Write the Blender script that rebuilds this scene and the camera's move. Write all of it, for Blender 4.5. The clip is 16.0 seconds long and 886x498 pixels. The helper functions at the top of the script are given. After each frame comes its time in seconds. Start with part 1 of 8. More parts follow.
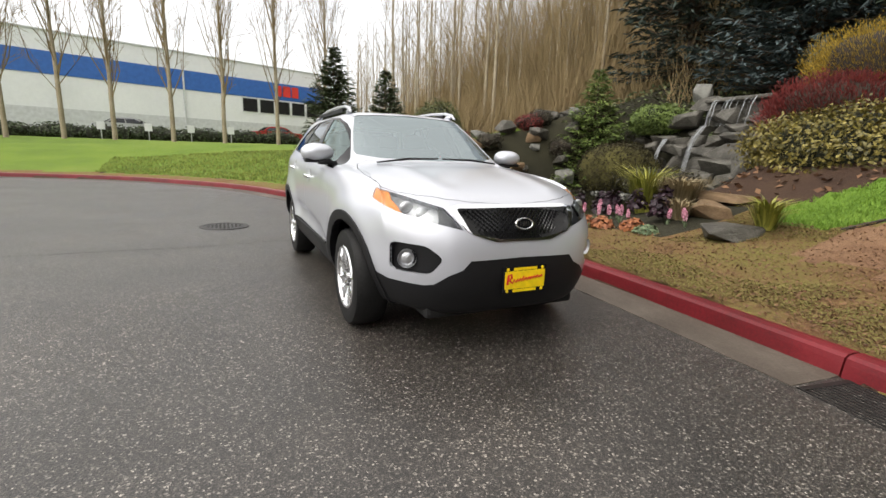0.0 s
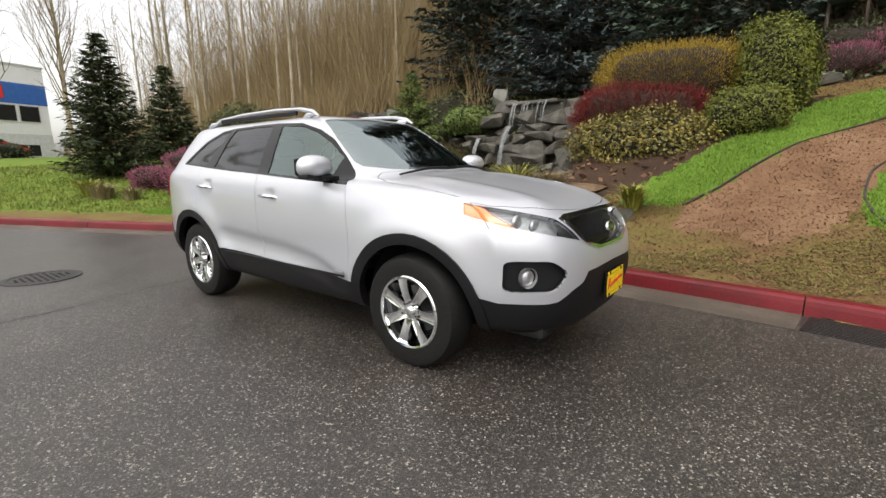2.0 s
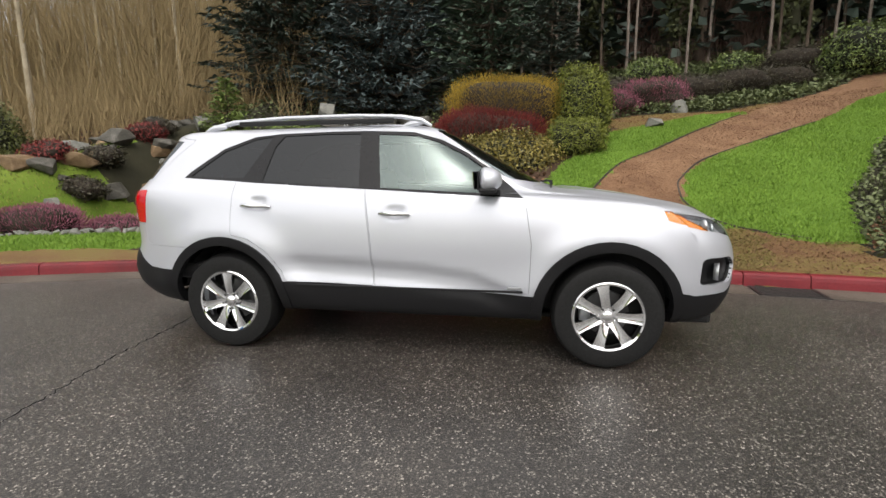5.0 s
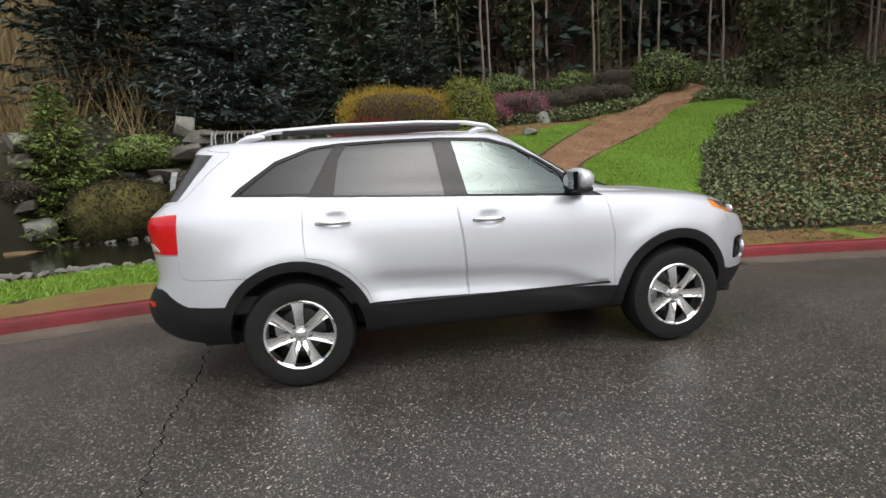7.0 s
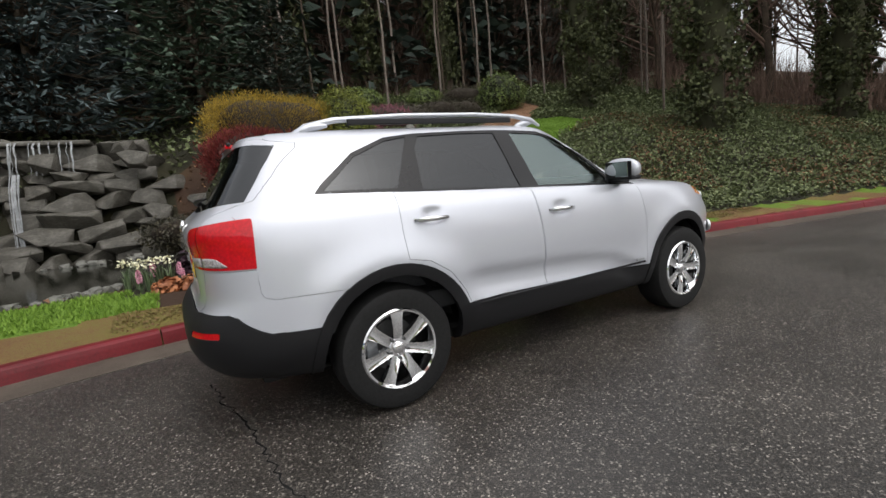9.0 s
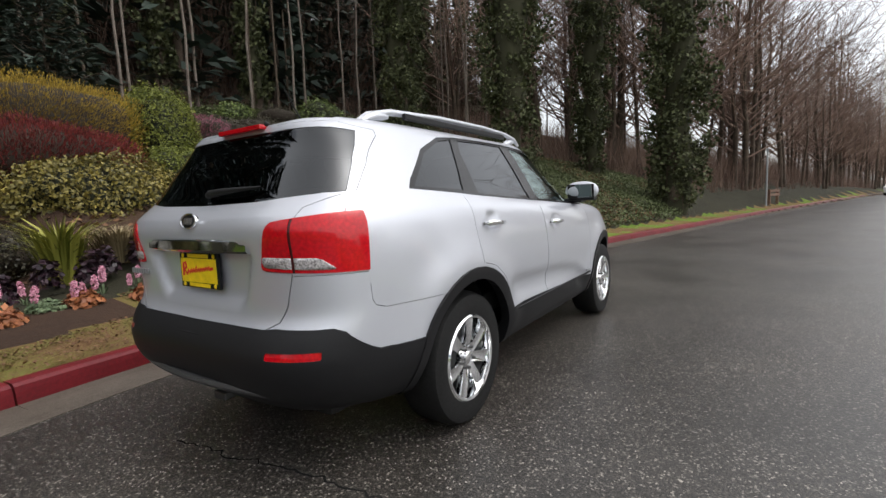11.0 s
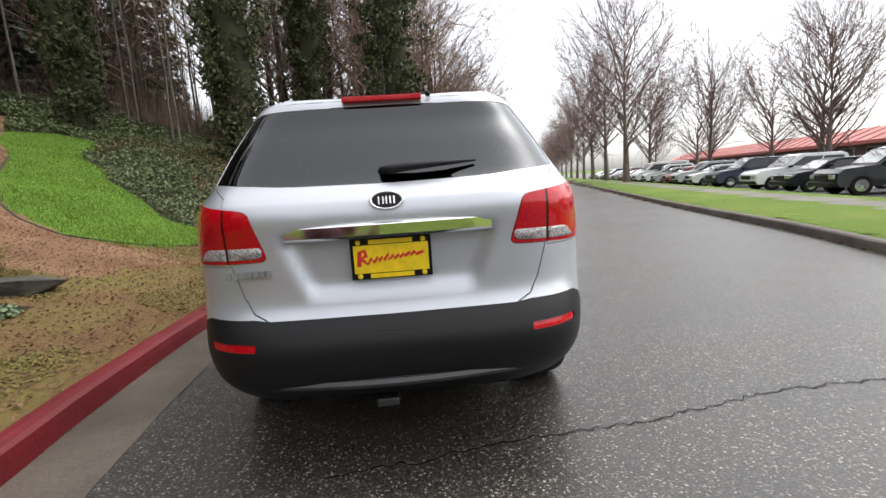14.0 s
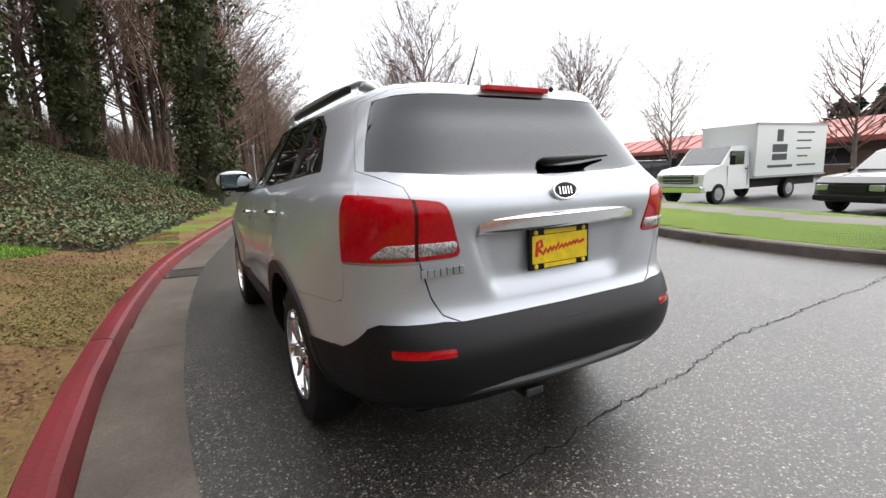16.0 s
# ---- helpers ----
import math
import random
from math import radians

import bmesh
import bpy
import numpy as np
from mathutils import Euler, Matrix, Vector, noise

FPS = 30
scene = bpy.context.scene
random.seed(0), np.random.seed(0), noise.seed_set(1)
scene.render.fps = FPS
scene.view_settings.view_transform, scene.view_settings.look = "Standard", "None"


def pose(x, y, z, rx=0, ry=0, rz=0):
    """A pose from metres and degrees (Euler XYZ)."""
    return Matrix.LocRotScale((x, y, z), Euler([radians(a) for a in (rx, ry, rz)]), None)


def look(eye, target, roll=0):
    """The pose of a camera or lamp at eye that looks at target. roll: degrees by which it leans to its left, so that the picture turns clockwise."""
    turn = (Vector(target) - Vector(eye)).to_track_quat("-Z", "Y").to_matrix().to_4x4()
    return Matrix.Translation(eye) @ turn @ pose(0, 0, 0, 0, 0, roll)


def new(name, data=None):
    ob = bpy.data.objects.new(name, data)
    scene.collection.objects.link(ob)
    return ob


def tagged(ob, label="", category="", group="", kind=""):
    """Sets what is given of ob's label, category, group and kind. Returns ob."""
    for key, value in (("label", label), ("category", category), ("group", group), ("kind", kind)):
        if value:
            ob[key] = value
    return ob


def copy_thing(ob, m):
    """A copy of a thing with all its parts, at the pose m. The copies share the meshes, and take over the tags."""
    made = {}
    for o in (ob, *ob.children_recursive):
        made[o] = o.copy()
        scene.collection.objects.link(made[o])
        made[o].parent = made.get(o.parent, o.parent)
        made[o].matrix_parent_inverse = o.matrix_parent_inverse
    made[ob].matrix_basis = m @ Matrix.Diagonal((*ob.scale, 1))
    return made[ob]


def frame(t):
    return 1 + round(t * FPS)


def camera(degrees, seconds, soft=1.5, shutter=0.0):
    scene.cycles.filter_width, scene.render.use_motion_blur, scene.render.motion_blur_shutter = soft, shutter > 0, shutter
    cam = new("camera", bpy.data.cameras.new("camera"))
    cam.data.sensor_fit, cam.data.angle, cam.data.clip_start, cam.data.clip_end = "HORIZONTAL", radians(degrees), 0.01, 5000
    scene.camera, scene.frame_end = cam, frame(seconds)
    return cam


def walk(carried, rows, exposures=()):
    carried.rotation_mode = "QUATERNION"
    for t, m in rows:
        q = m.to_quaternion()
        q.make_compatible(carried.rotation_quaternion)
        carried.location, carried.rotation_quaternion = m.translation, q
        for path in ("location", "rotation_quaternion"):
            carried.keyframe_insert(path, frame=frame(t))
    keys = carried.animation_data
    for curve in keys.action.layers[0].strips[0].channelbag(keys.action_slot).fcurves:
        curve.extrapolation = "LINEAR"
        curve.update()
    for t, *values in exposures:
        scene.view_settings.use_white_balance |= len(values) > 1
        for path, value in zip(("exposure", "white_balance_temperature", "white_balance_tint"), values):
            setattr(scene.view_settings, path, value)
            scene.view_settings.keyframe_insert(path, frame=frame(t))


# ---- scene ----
cam = camera(87.7, 16.0)
PATH = [
    (0, (4.622, -1.692, 1.263), (2.856, -0.843, 0.864), 2.0),
    (0.5, (4.331, -2.069, 1.274), (2.715, -0.969, 0.853), 3.5),
    (1, (3.958, -2.351, 1.271), (2.446, -1.103, 0.876), 1.3),
    (1.5, (3.579, -2.655, 1.277), (2.214, -1.241, 0.906), 0.6),
    (2, (3.203, -2.919, 1.285), (1.993, -1.373, 0.904), -0.7),
    (2.5, (2.819, -3.148, 1.289), (1.693, -1.537, 0.918), 0.4),
    (3, (2.458, -3.391, 1.283), (1.535, -1.652, 0.933), -1.4),
    (3.5, (2.072, -3.547, 1.268), (1.341, -1.716, 0.933), -2.2),
    (3.7, (1.911, -3.603, 1.278), (1.221, -1.752, 0.968), -1.5),
    (5.8, (0.107, -4.004, 1.291), (0.043, -2.031, 0.971), -2.5),
    (6, (-0.045, -3.981, 1.278), (-0.048, -2.004, 0.974), -3.2),
    (6.5, (-0.454, -3.937, 1.278), (-0.3, -1.961, 1.011), -3.0),
    (7, (-0.875, -3.91, 1.292), (-0.554, -1.957, 1.0), -3.4),
    (7.5, (-1.268, -3.77, 1.281), (-0.811, -1.843, 0.999), -2.9),
    (8, (-1.68, -3.644, 1.273), (-0.991, -1.788, 0.986), -3.3),
    (8.2, (-1.837, -3.586, 1.286), (-1.079, -1.758, 0.997), -3.9),
    (10.3, (-3.074, -2.518, 1.184), (-1.653, -1.124, 0.991), -3.4),
    (10.5, (-3.188, -2.417, 1.18), (-1.691, -1.103, 1.003), -2.8),
    (11, (-3.432, -2.142, 1.198), (-1.775, -1.042, 0.996), -2.3),
    (11.5, (-3.587, -1.8, 1.197), (-1.855, -0.816, 1.016), -2.5),
    (12, (-3.794, -1.466, 1.189), (-1.952, -0.718, 0.973), -3.1),
    (12.5, (-3.95, -1.148, 1.19), (-2.059, -0.542, 0.951), -3.5),
    (13, (-4.041, -0.793, 1.2), (-2.097, -0.394, 0.949), -2.0),
    (13.5, (-4.156, -0.427, 1.217), (-2.177, -0.348, 0.937), -4.2),
    (14, (-4.125, -0.094, 1.213), (-2.15, -0.218, 0.925), -3.8),
    (14.5, (-4.062, 0.268, 1.22), (-2.114, -0.102, 0.962), -2.4),
    (15, (-4.024, 0.599, 1.238), (-2.118, 0.078, 0.927), -3.0),
    (15.5, (-3.85, 0.977, 1.229), (-2.018, 0.255, 0.878), -3.2),
    (16, (-3.691, 1.337, 1.247), (-1.965, 0.381, 0.919), -2.3),
]
walk(cam, [(t, look(eye, target, roll)) for t, eye, target, roll in PATH], exposures=[(0, 1.15, 6850, 10), (1, 1.1, 6850, 10), (3.5, 1.05, 6900, 10), (7, 0.9, 6650, 10), (8.1, 0.7, 6600, 10), (11, 0.78, 6500, 10), (13, 1.05, 6500, 10), (14.5, 1.25, 6500, 10), (16, 1.3, 6500, 10)])

# ---- world and light: a bright overcast sky ----
world = bpy.data.worlds.new("overcast_sky")
scene.world = world
world.use_nodes = True
_n, _l = world.node_tree.nodes, world.node_tree.links
_n.clear()
_sky = _n.new("ShaderNodeTexSky")
_sky.sky_type, _sky.sun_disc = "NISHITA", False
_sky.sun_elevation, _sky.sun_rotation = radians(60), radians(163)
_sky.air_density, _sky.dust_density, _sky.ozone_density = 1.0, 3.0, 1.0
_hsv = _n.new("ShaderNodeHueSaturation")
_hsv.inputs["Saturation"].default_value = 0.22
_bg = _n.new("ShaderNodeBackground")
_bg.inputs["Strength"].default_value = 0.15
_out = _n.new("ShaderNodeOutputWorld")
_l.new(_sky.outputs[0], _hsv.inputs["Color"])
_l.new(_hsv.outputs[0], _bg.inputs["Color"])
_l.new(_bg.outputs[0], _out.inputs["Surface"])
sun = new("sun", bpy.data.lights.new("sun", "SUN"))
sun.data.energy, sun.data.angle, sun.data.color = 0.8, radians(160), (1.0, 0.97, 0.93)
sun.matrix_world = look((7, -23, 42), (0, 0, 0))

# ---- the plan: kerb lines and the lie of the land ----
KERB_NEAR = [(-19, -60), (-18.6, -30), (-17.9, -15), (-16.6, -8.6), (-14.9, -4.7), (-11.5, -1.5), (-8.3, -0.1), (-5.4, 1.05), (-3.4, 1.62), (-1.4, 1.87),
             (0.6, 1.88), (2.4, 1.78), (4.2, 1.58), (6.5, 1.15), (10, 0.4), (16, -0.95), (30, -4.1), (60, -11.7), (124, -28.3), (420, -105)]
KERB_OPP = [(-9.5, -60), (-9.3, -30), (-8.9, -17), (-7.6, -10), (-5.0, -6.9), (-2.2, -5.65), (0.6, -5.65), (3.3, -6.45), (11.0, -8.4), (24.3, -12.2), (60, -22.3), (124, -40), (420, -118)]


def smooth_line(points, step=0.8):
    """A Catmull-Rom line through the points, as an array of points about step apart, finer near the car."""
    p = np.array(points, float)
    p = np.vstack([2 * p[0] - p[1], p, 2 * p[-1] - p[-2]])
    out = []
    for a, b, c, d in zip(p[:-3], p[1:-2], p[2:-1], p[3:]):
        far = max(abs(b[0]), abs(b[1])) > 70
        n = max(2, int(np.hypot(*(c - b)) / (step * (12 if far else 1))))
        for s in np.arange(n) / n:
            out.append(0.5 * (2 * b + (c - a) * s + (2 * a - 5 * b + 4 * c - d) * s**2 + (3 * b - a - 3 * c + d) * s**3))
    return np.array(out + [p[-2]])


NEAR, OPP = smooth_line(KERB_NEAR), smooth_line(KERB_OPP)


def beyond_exact(xy, line, side):
    """Signed distance of points from a kerb line, positive away from the road."""
    xy = np.atleast_2d(np.asarray(xy, float))
    best, sign = np.full(len(xy), 1e9), np.ones(len(xy))
    for a, b in zip(line[:-1], line[1:]):
        ab = b - a
        s = np.clip(((xy - a) @ ab) / (ab @ ab), 0, 1)
        off = xy - (a + s[:, None] * ab)
        d = np.hypot(off[:, 0], off[:, 1])
        near = d < best - 1e-9
        best = np.where(near, d, best)
        sign = np.where(near, np.sign(ab[0] * off[:, 1] - ab[1] * off[:, 0]), sign)
    return best * sign * side


FIELD_LO, FIELD_HI, FIELD_STEP = np.array([-32.0, -24.0]), np.array([64.0, 56.0]), 0.25
FIELDS = {}


def beyond(xy, line, side):
    """As beyond_exact, read from a fine table near the garden."""
    xy = np.atleast_2d(np.asarray(xy, float))
    if side not in FIELDS:
        gx, gy = (np.arange(lo, hi + FIELD_STEP, FIELD_STEP) for lo, hi in zip(FIELD_LO, FIELD_HI))
        mx, my = np.meshgrid(gx, gy, indexing="ij")
        FIELDS[side] = beyond_exact(np.stack([mx.ravel(), my.ravel()], -1), line, side).reshape(mx.shape)
    table = FIELDS[side]
    u = (xy - FIELD_LO) / FIELD_STEP
    out = np.zeros(len(xy))
    within = ((u >= 0) & (u < np.array(table.shape) - 1.001)).all(1)
    i = u[within].astype(int)
    f = u[within] - i
    a, b = i[:, 0], i[:, 1]
    out[within] = (table[a, b] * (1 - f[:, 0]) + table[a + 1, b] * f[:, 0]) * (1 - f[:, 1]) + (table[a, b + 1] * (1 - f[:, 0]) + table[a + 1, b + 1] * f[:, 0]) * f[:, 1]
    if not within.all():
        out[~within] = beyond_exact(xy[~within], line, side)
    return out


def ramp(x, a, b):
    s = np.clip((x - a) / (b - a), 0, 1)
    return s * s * (3 - 2 * s)


GARDEN = ((-1, 0, 1, 2.4, 4, 5.7, 8, 11, 14, 20, 40, 80), (0.12, 0.145, 0.2, 0.38, 0.75, 1.5, 2.3, 3.25, 4.1, 6.5, 13, 24))
WATER = ((-1, 0, 1, 2, 2.5, 2.9, 3.3, 6, 8.3, 9.3, 10.3, 11.5, 14, 20, 40, 80), (0.12, 0.14, 0.2, 0.26, 0.27, 0.1, -0.15, -0.25, -0.15, 0.4, 1.4, 2.6, 3.3, 5.5, 13, 24))
MOUND = ((-1, 0, 1.2, 3, 6, 10, 20, 40, 60), (0.12, 0.14, 0.2, 0.45, 1.05, 1.45, 1.7, 1.9, 2.2))
BANK = ((-1, 0, 0.9, 2, 4, 8, 12, 20, 40, 80), (0.12, 0.14, 0.2, 0.75, 1.5, 2.8, 3.8, 6.5, 12, 20))
VERGE = ((-1, 0, 1, 3, 4.5, 7, 30, 60, 200), (0.12, 0.13, 0.2, 0.22, 0.1, -0.3, -0.3, -0.1, 3.0))


def land(x, y):
    """Height of the ground, metres, for arrays of places."""
    x, y = np.atleast_1d(np.asarray(x, float)), np.atleast_1d(np.asarray(y, float))
    xy = np.stack([x, y], -1)
    d, o = beyond(xy, NEAR, 1), beyond(xy, OPP, -1)
    g, w, m, b = (np.interp(d, *p) for p in (GARDEN, WATER, MOUND, BANK))
    kw = ramp(x, -11.5, -9.0) * (1 - ramp(x, -2.6, -0.4))
    kb = ramp(x, 9, 15)
    b = b * (1 - 0.75 * ramp(x, 60, 130))
    km = 1 - ramp(x, -14, -10)
    z = g * (1 - kw) + w * kw
    pool = ramp(x, -10.0, -9.3) * (1 - ramp(x, -2.7, -2.1))
    face = np.interp(y, [8, 10.7, 11.3, 12.3, 13.2, 14.5, 18], [-0.25, -0.2, -0.1, 1.5, 2.8, 3.4, 20])
    z = np.where((y > 7) & (pool > 0), np.minimum(z, face * pool + z * (1 - pool)), z)
    z = z * (1 - kb) + b * kb
    hill = km * ramp(-x, 10, 14) * 0.30 * np.clip(y - 9, 0, 60) * (1 - ramp(-x, 24, 60))
    z = z * (1 - km) + (m + hill) * km
    out = np.where(d > -0.02, z, -0.12)
    out = np.where(o > -0.02, np.interp(o, *VERGE), out)
    return out


def land_at(x, y):
    return float(land(x, y)[0])

# ---- materials ----
def material(name, build):
    m = bpy.data.materials.new(name)
    m.use_nodes = True
    nt = m.node_tree
    bsdf = nt.nodes["Principled BSDF"]
    build(nt, bsdf)
    return m


def node(nt, kind, **values):
    n = nt.nodes.new("ShaderNode" + kind)
    for k, v in values.items():
        if k in n.inputs:
            n.inputs[k].default_value = v
        else:
            setattr(n, k, v)
    return n


def noise_tex(nt, scale, detail=4.0, rough=0.55, coords=None):
    n = node(nt, "TexNoise", Scale=scale, Detail=detail, Roughness=rough)
    if coords is None:
        coords = node(nt, "TexCoord").outputs["Object"]
    nt.links.new(coords, n.inputs["Vector"])
    return n


def ramp_node(nt, source, stops):
    r = nt.nodes.new("ShaderNodeValToRGB")
    while len(r.color_ramp.elements) < len(stops):
        r.color_ramp.elements.new(0.5)
    for e, (at, colour) in zip(r.color_ramp.elements, stops):
        e.position = at
        e.color = (*colour, 1) if len(colour) == 3 else colour
    nt.links.new(source, r.inputs[0])
    return r


def bump(nt, bsdf, source, strength, distance):
    b = node(nt, "Bump", Strength=strength, Distance=distance)
    nt.links.new(source, b.inputs["Height"])
    nt.links.new(b.outputs[0], bsdf.inputs["Normal"])
    return b


def plain(name, colour, rough=0.5, metal=0.0, coat=0.0, grain=0.08, scale=30.0, bumped=0.0, dist=0.002, spec=0.5):
    """A surface of one colour with fine grain and slight wear."""
    def build(nt, b):
        n = noise_tex(nt, scale, 5)
        lo = tuple(c * (1 - grain * 1.6) for c in colour)
        hi = tuple(min(1, c * (1 + grain * 1.6)) for c in colour)
        r = ramp_node(nt, n.outputs[0], [(0.3, lo), (0.7, hi)])
        nt.links.new(r.outputs[0], b.inputs["Base Color"])
        b.inputs["Roughness"].default_value, b.inputs["Metallic"].default_value = rough, metal
        b.inputs["Coat Weight"].default_value, b.inputs["Coat Roughness"].default_value = coat, 0.04
        b.inputs["Specular IOR Level"].default_value = spec
        if bumped:
            bump(nt, b, n.outputs[0], bumped, dist)
    return material(name, build)


def leafy(name, dark, light, rough=0.5, sheen=0.0):
    """Leaves: each leaf takes its own shade, with a coarser drift over the plant."""
    def build(nt, b):
        g = node(nt, "NewGeometry")
        n = noise_tex(nt, 1.7, 3)
        mix = node(nt, "Math", operation="MULTIPLY_ADD")
        nt.links.new(g.outputs["Random Per Island"], mix.inputs[0])
        mix.inputs[1].default_value = 0.7
        sub = node(nt, "Math", operation="MULTIPLY_ADD")
        nt.links.new(n.outputs[0], sub.inputs[0])
        sub.inputs[1].default_value, sub.inputs[2].default_value = 0.8, -0.25
        nt.links.new(sub.outputs[0], mix.inputs[2])
        r = ramp_node(nt, mix.outputs[0], [(0.0, dark), (1.0, light)])
        nt.links.new(r.outputs[0], b.inputs["Base Color"])
        b.inputs["Roughness"].default_value = rough
        b.inputs["Specular IOR Level"].default_value = 0.35
    return material(name, build)


def asphalt_mat():
    """Wet, coarse asphalt: dark binder, pale and brown chips of two sizes, and a film of water that comes and goes."""
    def build(nt, b):
        c = node(nt, "TexCoord").outputs["Object"]
        fine, wide, big = noise_tex(nt, 150, 3, 0.7, c), noise_tex(nt, 0.9, 2, 0.5, c), noise_tex(nt, 0.22, 3, 0.5, c)
        stones, grit = node(nt, "TexVoronoi", Scale=120.0, Randomness=1.0), node(nt, "TexVoronoi", Scale=190.0, Randomness=1.0)
        for v in (stones, grit):
            nt.links.new(c, v.inputs["Vector"])
        base = ramp_node(nt, fine.outputs[0], [(0.3, (0.006, 0.0055, 0.005)), (0.52, (0.026, 0.024, 0.022)), (0.72, (0.075, 0.068, 0.06))])
        small = ramp_node(nt, grit.outputs["Color"], [(0.62, (0, 0, 0)), (0.95, (1, 1, 1))])
        chip = ramp_node(nt, stones.outputs["Color"], [(0.76, (0, 0, 0)), (0.96, (1, 1, 1))])
        mixes = []
        for mask, colour, under in ((small, (0.14, 0.126, 0.11, 1), base.outputs[0]), (chip, (0.42, 0.39, 0.345, 1), None)):
            m = node(nt, "Mix", data_type="RGBA")
            m.inputs["B"].default_value = colour
            nt.links.new(mask.outputs[0], m.inputs["Factor"])
            nt.links.new(under or mixes[-1].outputs["Result"], m.inputs["A"])
            mixes.append(m)
        wet = ramp_node(nt, wide.outputs[0], [(0.35, (0.72, 0.72, 0.72)), (0.7, (1.1, 1.08, 1.06))])
        mul = node(nt, "Mix", data_type="RGBA", blend_type="MULTIPLY")
        mul.inputs["Factor"].default_value = 1.0
        nt.links.new(mixes[-1].outputs["Result"], mul.inputs["A"])
        nt.links.new(wet.outputs[0], mul.inputs["B"])
        nt.links.new(mul.outputs["Result"], b.inputs["Base Color"])
        gloss = node(nt, "Math", operation="MULTIPLY_ADD")
        both = node(nt, "Math", operation="MULTIPLY")
        nt.links.new(big.outputs[0], both.inputs[0])
        nt.links.new(wide.outputs[0], both.inputs[1])
        nt.links.new(both.outputs[0], gloss.inputs[0])
        gloss.inputs[1].default_value, gloss.inputs[2].default_value = 0.28, 0.285
        nt.links.new(gloss.outputs[0], b.inputs["Roughness"])
        b.inputs["Specular IOR Level"].default_value = 0.5
        add = node(nt, "Math", operation="ADD")
        nt.links.new(fine.outputs[0], add.inputs[0])
        nt.links.new(stones.outputs["Distance"], add.inputs[1])
        bump(nt, b, add.outputs[0], 0.35, 0.004)
    return material("wet_asphalt", build)


def patchy(name, stops, scale, fine=60.0, rough=0.9, strength=0.6, dist=0.02, mask=0.45):
    """Ground cover: colours drift over two scales, with a rough relief."""
    def build(nt, b):
        c = node(nt, "TexCoord").outputs["Object"]
        wide, small = noise_tex(nt, scale, 6, 0.62, c), noise_tex(nt, fine, 4, 0.7, c)
        mix = node(nt, "Math", operation="MULTIPLY_ADD")
        nt.links.new(small.outputs[0], mix.inputs[0])
        mix.inputs[1].default_value = mask
        sub = node(nt, "Math", operation="MULTIPLY_ADD")
        nt.links.new(wide.outputs[0], sub.inputs[0])
        sub.inputs[1].default_value, sub.inputs[2].default_value = 1 - mask * 0.5, -mask * 0.25
        nt.links.new(sub.outputs[0], mix.inputs[2])
        r = ramp_node(nt, mix.outputs[0], stops)
        nt.links.new(r.outputs[0], b.inputs["Base Color"])
        b.inputs["Roughness"].default_value = rough
        b.inputs["Specular IOR Level"].default_value = 0.3
        bump(nt, b, small.outputs[0], strength, dist)
    return material(name, build)


def glass_mat(name, tint, rough=0.0, see=0.35, skin_tint=(0.94, 0.97, 1.0)):
    """Vehicle glass: a tinted clear pane with a mirror-like skin."""
    def build(nt, b):
        out = nt.nodes["Material Output"]
        clear = node(nt, "BsdfTransparent", Color=(*tint, 1))
        skin = node(nt, "BsdfGlossy", Roughness=rough, Color=(*skin_tint, 1))
        f = node(nt, "Fresnel", IOR=see)
        mix = node(nt, "MixShader")
        nt.links.new(f.outputs[0], mix.inputs[0])
        nt.links.new(clear.outputs[0], mix.inputs[1])
        nt.links.new(skin.outputs[0], mix.inputs[2])
        nt.links.new(mix.outputs[0], out.inputs["Surface"])
        nt.nodes.remove(b)
    return material(name, build)


def paint_mat(name, colour, flake=0.03):
    def build(nt, b):
        n = noise_tex(nt, 900, 2)
        drops = noise_tex(nt, 55, 3, 0.6)
        lo, hi = tuple(c * (1 - flake) for c in colour), tuple(c * (1 + flake) for c in colour)
        r = ramp_node(nt, n.outputs[0], [(0.3, lo), (0.7, hi)])
        nt.links.new(r.outputs[0], b.inputs["Base Color"])
        b.inputs["Metallic"].default_value, b.inputs["Roughness"].default_value = 0.45, 0.38
        b.inputs["Coat Weight"].default_value, b.inputs["Coat Roughness"].default_value = 0.8, 0.03
        bump(nt, b, drops.outputs[0], 0.02, 0.002)
    return material(name, build)


ASPHALT = asphalt_mat()
CONCRETE = patchy("damp_gutter_concrete", [(0.25, (0.035, 0.028, 0.022)), (0.5, (0.085, 0.07, 0.055)), (0.75, (0.17, 0.145, 0.12))], 1.2, 70, 0.55, 0.4, 0.006)
RED_KERB = patchy("worn_red_kerb_paint", [(0.2, (0.03, 0.018, 0.015)), (0.32, (0.085, 0.01, 0.012)), (0.55, (0.15, 0.012, 0.017)), (0.8, (0.2, 0.024, 0.028))], 1.5, 45, 0.42, 0.35, 0.006)
GREY_KERB = patchy("weathered_kerb_concrete", [(0.25, (0.05, 0.04, 0.035)), (0.5, (0.11, 0.09, 0.08)), (0.8, (0.2, 0.18, 0.16))], 1.5, 45, 0.7, 0.4, 0.008)
LAWN = patchy("mown_lawn", [(0.2, (0.07, 0.14, 0.012)), (0.5, (0.115, 0.215, 0.02)), (0.8, (0.17, 0.28, 0.035))], 0.9, 80, 0.85, 0.9, 0.03)
